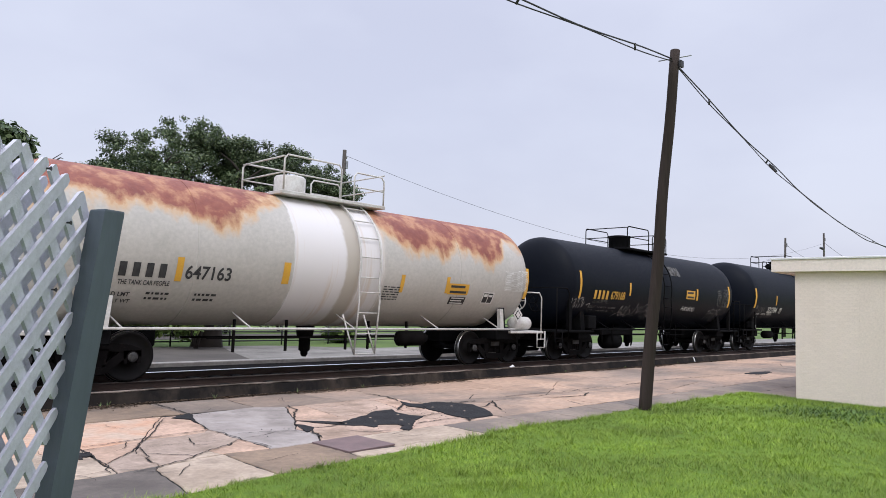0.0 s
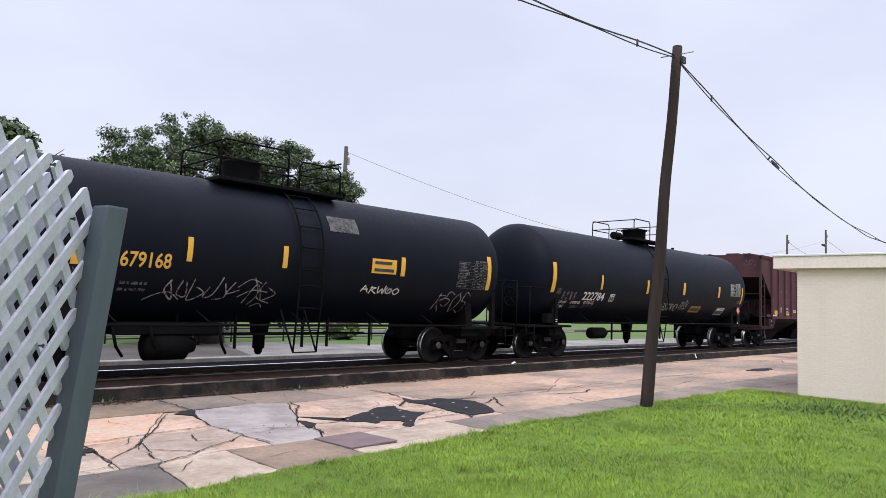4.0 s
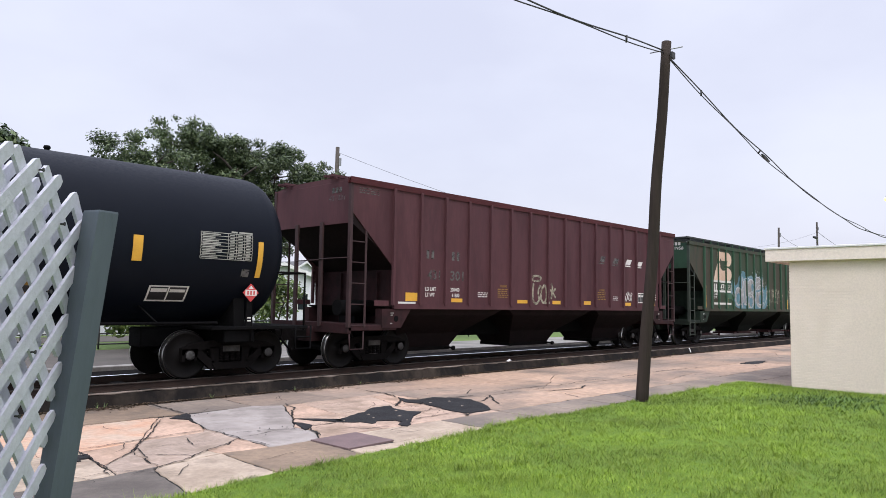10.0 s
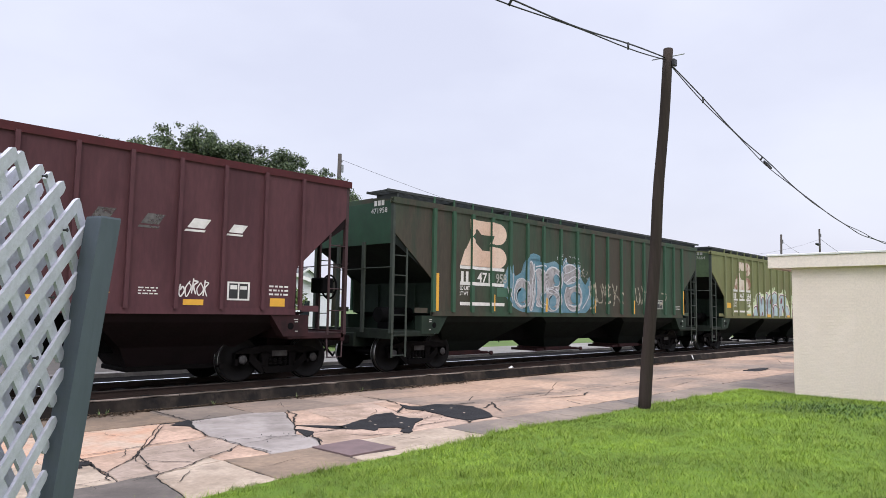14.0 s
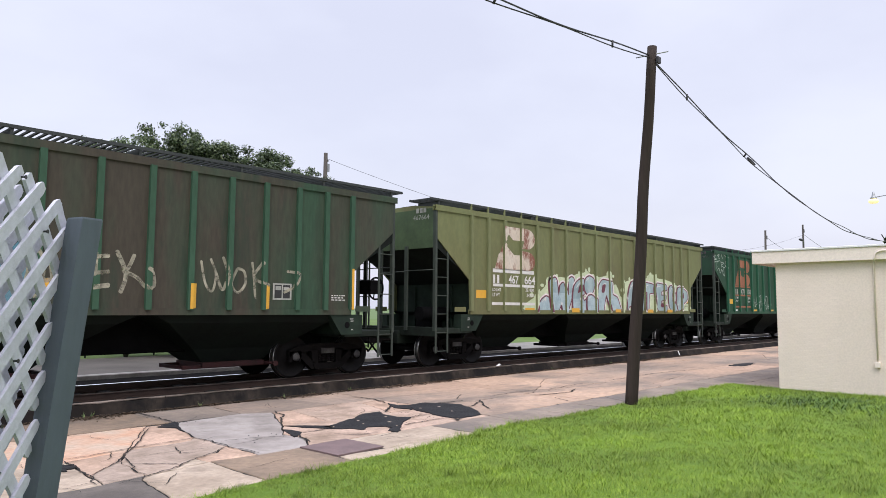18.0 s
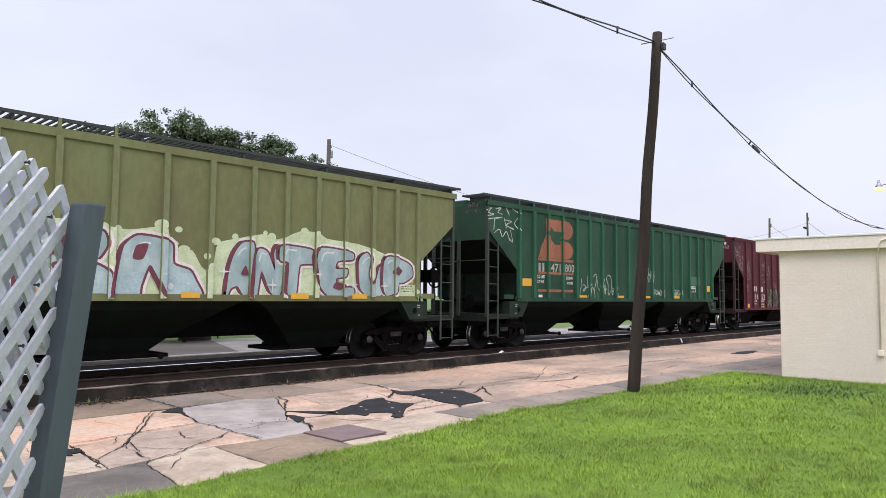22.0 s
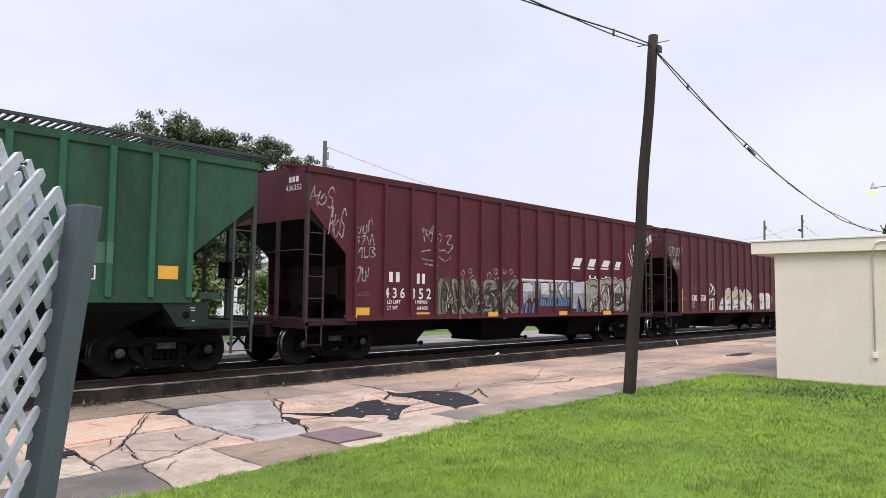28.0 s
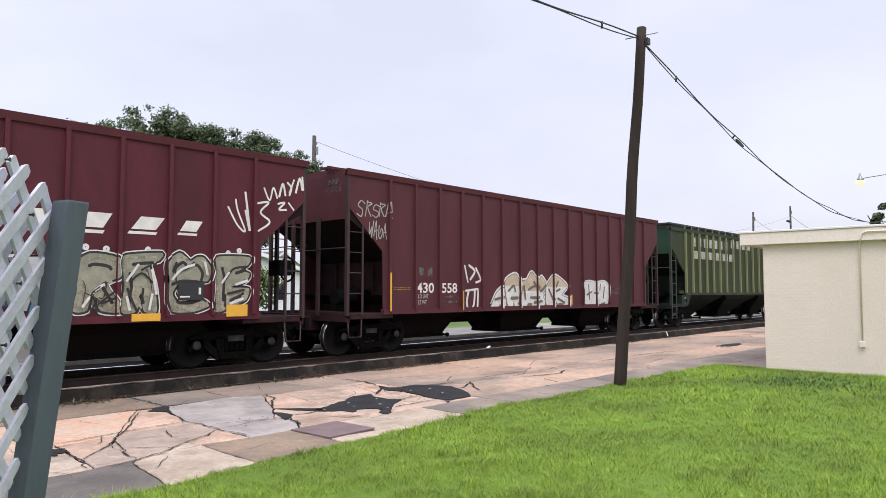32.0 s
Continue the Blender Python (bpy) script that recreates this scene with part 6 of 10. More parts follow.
def wiggle(rnd, x0, x1, z0, z1, n=4, sub=5):
    """A smooth random line through a box."""
    pts = [(rnd.uniform(x0, x1), rnd.uniform(z0, z1)) for _ in range(n)]
    pts = [pts[0]] + pts + [pts[-1]]
    out = []
    for i in range(1, len(pts) - 2):
        p0, p1, p2, p3 = pts[i - 1:i + 3]
        for k in range(sub):
            t = k / sub
            out.append(tuple(0.5 * ((2 * p1[j]) + (-p0[j] + p2[j]) * t + (2 * p0[j] - 5 * p1[j] + 4 * p2[j] - p3[j]) * t * t
                                    + (-p0[j] + 3 * p1[j] - 3 * p2[j] + p3[j]) * t ** 3) for j in (0, 1)))
    return out + [pts[-1]]


def curved(pts, sub=7):
    """A smooth line through a few points."""
    pts = [pts[0]] + list(pts) + [pts[-1]]
    out = []
    for i in range(1, len(pts) - 2):
        p0, p1, p2, p3 = pts[i - 1:i + 3]
        for k in range(sub):
            t = k / sub
            out.append(tuple(0.5 * (2 * p1[j] + (p2[j] - p0[j]) * t + (2 * p0[j] - 5 * p1[j] + 4 * p2[j] - p3[j]) * t * t
                                    + (3 * p1[j] - p0[j] - 3 * p2[j] + p3[j]) * t ** 3) for j in (0, 1)))
    return out + [pts[-1]]


GLYPHS = (([(0.1, 0.9), (0.0, 0.3), (0.4, 0.0), (0.8, 0.4), (0.5, 0.7), (0.2, 0.4)],), ([(0.0, 0.1), (0.3, 1.0), (0.5, 0.5), (0.9, 0.0)], [(0.1, 0.4), (0.8, 0.5)]),
          ([(0.9, 0.8), (0.4, 1.0), (0.1, 0.6), (0.7, 0.4), (0.5, 0.0), (0.0, 0.1)],), ([(0.2, 1.0), (0.1, 0.0)], [(0.1, 0.9), (0.9, 0.8), (0.3, 0.5), (0.9, 0.0)]),
          ([(0.0, 0.9), (0.2, 0.1), (0.5, 0.6), (0.7, 0.0), (0.9, 1.0)],), ([(0.5, 1.0), (0.0, 0.5), (0.4, 0.0), (0.9, 0.5), (0.5, 0.9)],))


def tag(car, xa, xb, za, zb, n, mat, w=0.028):
    """A scrawled tag: n looping signs side by side that spell nothing."""
    rnd = random.Random(int(xa * 3571 + za * 911))
    step, h = (xb - xa) / n, zb - za
    last = -1
    for i in range(n):
        pick = rnd.choice([k for k in range(len(GLYPHS)) if k != last])
        last = pick
        x0, tall, wide = xa + step * i, h * rnd.uniform(0.7, 1.0), step * rnd.uniform(0.85, 1.25)
        z0 = za + (h - tall) * rnd.random()
        for ln in GLYPHS[pick]:
            pts = [(x0 + wide * (u + rnd.uniform(-0.08, 0.08)) + 0.10 * tall * v, z0 + tall * (v + rnd.uniform(-0.06, 0.06))) for u, v in ln]
            decal("graffiti_stroke", car, [], mat, runs=[stroke(curved(pts, 7), w * rnd.uniform(0.7, 1.1), 0.4)])


def bubble(car, x, z, r, mat, t=0.03):
    """A sprayed ring."""
    pts = [(x + r * math.cos(a), z + r * math.sin(a)) for a in [2 * math.pi * k / 14 for k in range(15)]]
    decal("graffiti_bubble", car, [], mat, 0.004, runs=[stroke(pts, t, 1.0)])


stripe(car_white, -4.30, -4.17, 1.93, 2.39)
stripe(car_white, -1.96, -1.79, 1.99, 2.45)
stripe(car_white, 1.44, 1.56, 1.94, 2.38)
stripe(car_white, 3.06, 3.18, 1.98, 2.41)
stripe(car_white, 6.42, 6.56, 1.94, 2.85)
blocks(car_white, -5.38, -4.40, 1.98, 2.24, 4, M_INK)
words(car_white, -4.11, -3.15, 1.98, 2.25, "647163", M_INK)
words(car_white, -5.33, -4.37, 1.83, 1.92, "THE TANK CAR PEOPLE", M_INK)
words(car_white, -5.43, -5.05, 1.61, 1.69, "LD LMT", M_INK)
words(car_white, -5.32, -5.00, 1.49, 1.56, "LT WT", M_INK)
bars(car_white, -4.76, -4.32, 1.54, 1.73, 2, M_INK)
bars(car_white, -3.81, -3.35, 1.54, 1.74, 2, M_INK)
bars(car_white, 0.93, 1.46, 1.73, 2.09, 6, M_INK)
sign(car_white, 3.17, 3.97, 1.96, 2.25, M_YELLOW, 2)
sign(car_white, 3.33, 3.95, 1.70, 1.90, M_INK_SIGN, 3)
frame_mark(car_white, 4.62, 5.10, 1.75, 2.07, M_DECAL_WHITE)
table(car_white, 5.47, 6.50, 2.15, 2.70, M_DECAL_WHITE)
stripe(car_black, -6.07, -5.96, 2.05, 2.97)
stripe(car_black, -2.86, -2.75, 2.25, 2.72)
stripe(car_black, -0.74, -0.62, 2.25, 2.72)
stripe(car_black, 2.64, 2.78, 2.25, 2.72)
stripe(car_black, 5.89, 6.05, 2.03, 2.97)
blocks(car_black, -5.18, -4.17, 2.07, 2.37, 4, M_GOLD)
words(car_black, -4.08, -3.14, 2.08, 2.37, "679168", M_GOLD)
words(car_black, -5.17, -4.16, 1.93, 2.04, "THE TANK CAR PEOPLE", M_DULL)
words(car_black, -5.22, -4.87, 1.76, 1.85, "LD LMT", M_DULL)
words(car_black, -5.17, -4.93, 1.62, 1.71, "LT WT", M_DULL)
bars(car_black, -4.70, -4.15, 1.62, 1.85, 2, M_DULL)
bars(car_black, -4.01, -3.51, 1.61, 1.85, 2, M_DULL)
sign(car_black, 1.71, 2.49, 2.28, 2.63, M_YELLOW, 2)
table(car_black, 4.72, 5.90, 2.04, 2.75, M_DULL)
TAG_LEFT = ([(-6.38, 2.05), (-6.26, 1.75), (-6.14, 2.02), (-6.29, 1.98)],
            [(-6.10, 1.96), (-6.13, 1.73), (-5.98, 2.10), (-6.00, 1.73)],
            [(-5.92, 2.03), (-5.78, 2.09), (-5.87, 1.74)],
            [(-5.73, 2.09), (-5.69, 1.77), (-5.57, 2.05)],
            [(-5.49, 1.83), (-5.26, 1.90), (-5.30, 1.70)])
TAG_MID = ([(-3.49, 1.49), (-3.29, 1.60), (-3.04, 1.65), (-2.80, 1.51)],
           [(-3.05, 1.88), (-3.15, 1.69), (-2.95, 1.51), (-3.08, 1.87)],
           [(-2.83, 1.88), (-2.89, 1.63), (-2.70, 1.58), (-2.75, 1.86)],
           [(-2.60, 1.92), (-2.64, 1.51), (-2.35, 1.65), (-2.52, 1.77)],
           [(-2.25, 1.78), (-2.33, 1.58), (-2.15, 1.63), (-2.01, 1.98)],
           [(-2.11, 1.53), (-1.87, 1.60), (-1.94, 1.86)],
           [(-1.72, 1.90), (-1.86, 1.66), (-1.60, 1.74)])
TAG_WEB = ([(-1.64, 1.80), (-1.39, 1.97), (-1.13, 1.90)],
           [(-1.59, 1.60), (-1.29, 1.75), (-0.94, 1.72)],
           [(-1.42, 1.48), (-1.22, 1.88), (-1.02, 1.55)],
           [(-1.31, 2.01), (-1.15, 1.68), (-1.28, 1.44)],
           [(-1.04, 1.93), (-1.15, 1.62), (-0.79, 1.49)],
           [(-0.95, 1.82), (-0.73, 1.69), (-0.97, 1.55)],
           [(-1.19, 1.41), (-1.02, 1.48), (-0.89, 1.39)])
scrawl(car_black, TAG_LEFT, M_SILVER, 0.028)
scrawl(car_black, TAG_MID, M_SILVER, 0.026)
scrawl(car_black, TAG_WEB, M_SILVER, 0.022)
tag(car_black, 1.53, 2.78, 1.79, 1.99, 5, M_DECAL_WHITE)
tag(car_black, 4.12, 5.38, 1.40, 1.97, 4, M_SILVER)
panel(car_black, 0.53, 1.37, 3.17, 3.53, M_DULL)
stripe(car_long, -7.62, -7.43, 2.09, 3.03)
stripe(car_long, -4.82, -4.70, 2.28, 2.76)
stripe(car_long, -1.66, -1.51, 2.24, 2.74)
stripe(car_long, 1.29, 1.48, 2.30, 2.78)
stripe(car_long, 4.63, 4.81, 2.28, 2.75)
stripe(car_long, 7.18, 7.30, 2.06, 2.80)
blocks(car_long, -6.93, -6.08, 1.87, 2.14, 4, M_DULL)
words(car_long, -5.73, -4.44, 1.89, 2.17, "222784", M_DECAL_WHITE)
frame_mark(car_long, -4.08, -3.79, 1.89, 2.15, M_DECAL_WHITE)
words(car_long, -6.92, -6.52, 1.76, 1.84, "LD LMT", M_DECAL_WHITE)
words(car_long, -6.93, -6.58, 1.62, 1.71, "LT WT", M_DECAL_WHITE)
words(car_long, -6.30, -5.73, 1.76, 1.85, "210700 LB", M_DECAL_WHITE)
words(car_long, -6.21, -5.70, 1.62, 1.71, "75300 LB", M_DULL)
words(car_long, -5.53, -4.92, 1.76, 1.86, "95 550 KG", M_DECAL_WHITE)
words(car_long, -5.54, -4.92, 1.64, 1.74, "28 150 KG", M_DULL)
frame_mark(car_long, -7.27, -7.05, 2.06, 2.24, M_DULL)
words(car_long, -0.34, 1.25, 1.63, 1.93, "DESTRO", M_SILVER)
tag(car_long, 1.38, 2.01, 1.70, 2.10, 5, M_SILVER)
sign(car_long, 2.43, 3.39, 1.61, 1.87, M_YELLOW_DIM, 1)
frame_mark(car_long, 5.06, 5.84, 1.55, 1.85, M_DECAL_WHITE)
table(car_long, 5.92, 7.04, 2.40, 2.92, M_DULLWHITE)
panel(car_long, 6.86, 7.03, 2.07, 2.22, M_DULL)
blocks(car_e, -5.75, -5.39, 2.74, 2.96, 2, M_DULL)
blocks(car_e, -4.80, -4.42, 2.74, 2.97, 2, M_DULL)
words(car_e, -5.69, -5.22, 2.20, 2.45, "431", M_DULL)
words(car_e, -4.83, -4.31, 2.20, 2.46, "301", M_DULL)
words(car_e, -5.76, -5.36, 1.91, 2.01, "LD LMT", M_DECAL_WHITE)
words(car_e, -5.75, -5.41, 1.76, 1.86, "LT WT", M_DECAL_WHITE)
words(car_e, -4.82, -4.47, 1.91, 2.01, "208400", M_DECAL_WHITE)
words(car_e, -4.76, -4.47, 1.76, 1.86, "61800", M_DECAL_WHITE)
stripe(car_e, -6.44, -6.03, 1.64, 1.85)
stripe(car_e, -4.78, -4.34, 1.63, 1.73)
stripe(car_e, -1.94, -1.45, 1.63, 1.73)
stripe(car_e, -0.16, 0.28, 1.62, 1.73)
stripe(car_e, 1.63, 2.05, 1.62, 1.74)
stripe(car_e, 4.33, 4.74, 1.61, 1.72)
stripe(car_e, 6.21, 6.57, 1.61, 1.78)
bars(car_e, -7.98, -7.37, 4.15, 4.32, 3, M_DULL)
bars(car_e, -3.71, -3.28, 1.77, 1.93, 3, M_DECAL_WHITE)
words(car_e, -2.76, -2.44, 2.08, 2.15, "WARNING", M_YELLOW_DIM)
bars(car_e, -2.85, -2.37, 1.77, 2.05, 5, M_YELLOW_DIM)
bars(car_e, -6.68, -6.09, 1.55, 1.62, 1, M_DECAL_WHITE)
words(car_e, 2.58, 2.92, 2.09, 2.16, "WARNING", M_YELLOW_DIM)
bars(car_e, 2.48, 2.99, 1.78, 2.07, 5, M_YELLOW_DIM)
bars(car_e, 3.48, 3.84, 1.78, 1.94, 3, M_DECAL_WHITE)
bars(car_e, 6.18, 6.64, 1.82, 2.07, 3, M_DECAL_WHITE)
frame_mark(car_e, 5.23, 5.73, 1.72, 2.09, M_DECAL_WHITE)
TAG_CREAM = ([(-1.21, 2.36), (-1.13, 2.46), (-0.93, 2.47), (-0.77, 2.43), (-0.86, 2.33), (-1.13, 2.32), (-1.21, 2.36)],
             [(-1.15, 2.23), (-1.19, 1.94), (-1.13, 1.68), (-0.96, 1.65), (-0.80, 1.83), (-0.75, 2.07), (-0.84, 2.16), (-0.91, 1.95), (-0.84, 1.71)],
             [(-0.73, 2.07), (-0.77, 1.83), (-0.65, 1.66), (-0.52, 1.75), (-0.50, 2.02), (-0.59, 2.20), (-0.70, 2.10)],
             [(-0.60, 1.66), (-0.42, 1.66), (-0.32, 1.79)],
             [(-0.20, 2.25), (-0.18, 2.03), (-0.23, 1.80)],
             [(-0.31, 2.06), (-0.11, 2.04), (-0.01, 2.10)],
             [(-0.16, 2.00), (-0.01, 1.83)])
scrawl(car_e, TAG_CREAM, M_CREAMPAINT, 0.075)
tag(car_e, 4.23, 4.83, 1.78, 2.10, 5, M_DECAL_WHITE)
slant(car_e, 2.55, 3.03, 3.03, 3.30, M_DULL)
slant(car_e, 3.41, 3.92, 3.01, 3.28, M_DULL)
slant(car_e, 4.29, 4.83, 3.02, 3.28, M_DECAL_WHITE)
slant(car_e, 5.16, 5.63, 3.01, 3.24, M_DECAL_WHITE)
emblem(car_f, -6.08, -4.10, 2.80, 4.09, M_EMBLEM_CREAM)
bars(car_f, -6.08, -4.20, 2.72, 2.81, 1, M_DECAL_WHITE)
bars(car_f, -6.07, -4.19, 2.28, 2.37, 1, M_DECAL_WHITE)
bars(car_f, -6.06, -4.18, 1.73, 1.82, 1, M_DECAL_WHITE)
blocks(car_f, -6.06, -5.67, 2.37, 2.65, 2, M_DECAL_WHITE)
words(car_f, -5.37, -4.84, 2.37, 2.65, "471", M_DECAL_WHITE)
words(car_f, -4.57, -4.09, 2.38, 2.65, "958", M_DULLWHITE)
words(car_f, -6.07, -5.68, 2.14, 2.26, "LD LMT", M_DECAL_WHITE)
words(car_f, -6.07, -5.74, 2.00, 2.10, "LT WT", M_DECAL_WHITE)
stripe(car_f, -6.98, -6.87, 1.57, 2.55)
stripe(car_f, -4.72, -4.59, 1.58, 2.05, 0.008)
stripe(car_f, -2.27, -2.12, 1.59, 2.01, 0.038)
stripe(car_f, 0.52, 0.67, 1.58, 2.06)
stripe(car_f, 3.13, 3.28, 1.56, 2.05)
stripe(car_f, 4.80, 4.92, 1.56, 2.06)
stripe(car_f, 7.09, 7.22, 1.56, 2.51)
frame_mark(car_f, 5.00, 5.47, 1.76, 2.11, M_DULLWHITE)
bars(car_f, 6.55, 6.94, 1.75, 1.90, 3, M_DECAL_WHITE)
M_WILD_BLUE = surface("spray_teal", (0.085, 0.205, 0.265), (0.17, 0.28, 0.33), 0.6, scale=3, fine=20, amount=0.7, bump=0)
M_WILD_FILL = surface("spray_brushed_grey", (0.40, 0.39, 0.40), (0.25, 0.24, 0.235), 0.6, scale=2.2, fine=18, amount=0.8, bump=0, stretch=(1, 1, 0.7))
M_WILD_DARK = surface("spray_umber", (0.20, 0.185, 0.175), (0.13, 0.115, 0.105), 0.65, scale=3, fine=20, amount=0.7, bump=0)
M_WILD_WHITE = surface("spray_soft_white", (0.60, 0.61, 0.63), (0.42, 0.44, 0.46), 0.6, scale=4, fine=24, amount=0.7, bump=0)
M_WILD_SOFT = surface("spray_mist", (0.56, 0.56, 0.58), (0.46, 0.46, 0.48), 0.6, scale=4, fine=24, amount=0.5, bump=0)
thin_paint(M_WILD_SOFT, 0.05, 0.55, 5.0)
thin_paint(M_WILD_DARK, 0.05, 0.40, 5.0)


def oval(x, z, rx, rz, n=22):
    return [(x + rx * math.cos(a), z + rz * math.sin(a)) for a in [2 * math.pi * k / n for k in range(n)]]


def comma(x, z, rx, rz, way=1):
    """A round drop that runs out into a curling tail."""
    out = []
    for k in range(26):
        a = 1.9 + 3.3 * k / 25
        r = 0.62 + 0.38 * k / 25
        out.append((x + way * rx * r * math.cos(a), z + rz * r * math.sin(a)))
    return out


def wild_piece(car):
    """A faded graffiti piece: a teal cloud with horns, brushed grey forms in it, teal curls and soft white outlines."""
    rnd = random.Random(77)
    horns = ((-4.25, 2.43), (-4.15, 2.67), (-4.01, 2.91), (-3.92, 2.66), (-3.78, 2.96), (-3.71, 2.63), (-3.41, 2.75), (-3.29, 3.01), (-3.06, 3.26), (-2.80, 3.35), (-2.47, 3.29),
             (-2.45, 3.12), (-2.17, 3.08), (-1.69, 3.18), (-1.36, 3.05), (-1.11, 3.34), (-0.94, 3.15), (-0.31, 3.12), (-0.22, 2.75), (0.05, 2.50), (0.30, 2.78), (0.36, 2.32), (0.44, 2.06))
    foot = [max(1.57, 2.15 - 0.9 * (x + 4.25)) if x < -3.6 else 1.57 + max(0.0, x - 0.1) * 0.9 for x, z in horns]
    blob(car, "graffiti_cloud", rounded(list(horns) + [(x, z) for (x, _), z in zip(horns, foot)][::-3], 3), M_WILD_BLUE, 0.001)
    ovals = ((-3.37, 2.11, 0.37, 0.42), (-2.92, 2.36, 0.16, 0.75), (-2.52, 2.32, 0.36, 0.58), (-1.81, 2.57, 0.42, 0.42), (-1.86, 1.98, 0.44, 0.37), (-0.86, 2.79, 0.47, 0.33), (-0.67, 2.09, 0.50, 0.46))
    for k, (x, z, rx, rz) in enumerate(ovals):
        decal("graffiti_fill", car, [oval(x, z, rx, rz)], M_WILD_FILL, 0.005 + k * 0.0016)
        ring = oval(x, z, rx, rz, 26)
        decal("graffiti_outline", car, [], M_WILD_WHITE, 0.006 + k * 0.0016, runs=[stroke(ring + ring[:1], 0.04, 1.0)])
        hatch, dark = [], []
        for i in range(18):          # brushed strokes that fan out from the middle
            a, r = rnd.uniform(0, 2 * math.pi), rnd.uniform(0.35, 0.75)
            p = (x + rx * r * math.cos(a), z + rz * r * math.sin(a))
            q = (x + rx * min(1.04, r + 0.3) * math.cos(a + 0.25), z + rz * min(1.04, r + 0.3) * math.sin(a + 0.25))
            (hatch if i % 9 < 6 else dark).append(stroke([p, ((p[0] + q[0]) / 2 + 0.012, (p[1] + q[1]) / 2), q], rnd.uniform(0.03, 0.07), 0.3))
        decal("brushwork", car, [], M_WILD_DARK, 0.0185, runs=dark)["kind"] = "stuff"
        decal("brushwork", car, [], M_WILD_SOFT, 0.019, runs=hatch)["kind"] = "stuff"
    for x, z, rx, rz, way in ((-3.40, 2.08, 0.31, 0.30, 1), (-1.62, 2.62, 0.24, 0.21, -1), (-1.84, 1.93, 0.29, 0.26, 1), (-0.60, 2.06, 0.33, 0.27, -1), (-2.31, 2.03, 0.20, 0.20, 1)):
        decal("graffiti_curl", car, [oval(x, z, rx * 0.72, rz * 0.72, 16)], M_WILD_BLUE, 0.025)
        decal("graffiti_curl", car, [], M_WILD_BLUE, 0.025, runs=[stroke(comma(x, z, rx, rz, way), rz * 0.34, 0.2)], grade=0.0)
        decal("graffiti_outline", car, [], M_WILD_WHITE, 0.030, runs=[stroke(comma(x + 0.03 * way, z, rx * 1.2, rz * 1.2, way), 0.028, 0.3)])
    for ln in (((-3.35, 2.61), (-3.18, 3.08), (-2.81, 3.23), (-2.53, 3.19)), ((-1.07, 2.42), (-0.57, 2.52), (-0.29, 2.96)), ((-2.75, 2.77), (-2.68, 2.25), (-2.75, 1.72)), ((-1.29, 2.88), (-1.31, 2.32), (-1.34, 1.69))):
        decal("graffiti_curl", car, [], M_WILD_BLUE, 0.026, runs=[stroke(curved(ln), 0.085, 0.3)])
    white = (((-3.73, 2.31), (-3.61, 2.51), (-3.35, 2.56), (-3.12, 2.40), (-3.09, 2.12)), ((-3.67, 1.87), (-3.47, 1.74), (-3.15, 1.83), (-3.0, 2.12)), ((-3.03, 3.10), (-3.07, 2.35), (-3.12, 1.71)),
             ((-2.81, 3.03), (-2.76, 2.36), (-2.93, 1.69)), ((-2.72, 2.95), (-2.30, 2.99), (-2.23, 2.75)), ((-2.75, 2.25), (-2.65, 1.90), (-2.36, 1.70)),
             ((-2.13, 2.88), (-1.76, 2.98), (-1.42, 2.81), (-1.46, 2.50)))
    more = (((-2.17, 2.22), (-1.90, 2.29), (-1.47, 2.06), (-1.62, 1.74)), ((-1.26, 3.08), (-1.09, 3.25), (-1.14, 2.83), (-0.41, 3.07)), ((-1.14, 2.52), (-0.65, 2.74), (-0.35, 2.63)),
            ((-0.96, 2.33), (-0.49, 2.42), (-0.33, 2.10), (-0.53, 1.80), (-0.96, 1.82)), ((-3.89, 1.86), (-3.81, 2.47), (-3.82, 2.69)), ((-0.17, 1.71), (0.21, 2.12), (0.29, 2.63)), ((-4.08, 2.29), (-3.97, 2.03), (-3.84, 1.76)))
    for ln in white + more:
        decal("graffiti_outline", car, [], M_WILD_WHITE, 0.032, runs=[stroke(curved(ln), rnd.uniform(0.026, 0.042), 0.3)])
    for _ in range(26):
        x = rnd.uniform(-1.6, 0.3)
        decal("paint_fleck", car, [oval(x, 3.28 - max(0, x + 0.6) * 0.7 + rnd.uniform(-0.1, 0.16), 0.016, 0.02, 6)], M_WILD_WHITE, 0.004)["kind"] = "stuff"


wild_piece(car_f)
panel(car_f, -4.52, -3.93, 2.0, 2.25, M_GREEN_PATCH)
tag(car_f, -0.28, 0.16, 2.75, 3.02, 3, M_CREAMPAINT, 0.022)
TAG_LONG = ([(0.25, 2.46), (0.35, 2.22), (0.32, 2.02), (0.44, 2.52), (0.57, 2.23), (0.52, 1.82), (0.33, 1.72)],
            [(0.51, 2.02), (0.81, 2.03)],
            [(0.65, 2.59), (0.72, 2.03), (0.69, 1.82)],
            [(0.78, 1.98), (1.02, 1.91), (1.09, 2.04), (1.07, 2.35), (0.96, 2.50)],
            [(1.10, 2.56), (1.29, 2.15), (1.36, 2.56), (1.36, 2.15)],
            [(1.28, 2.45), (1.61, 2.49)],
            [(1.32, 2.17), (1.62, 2.21)],
            [(1.30, 1.92), (1.63, 1.97)],
            [(1.75, 2.58), (1.92, 2.18), (1.84, 1.85)],
            [(2.06, 2.53), (1.96, 2.29), (1.88, 2.23), (2.11, 2.13), (2.30, 1.95), (2.44, 1.99), (2.41, 2.22), (2.31, 2.30)])
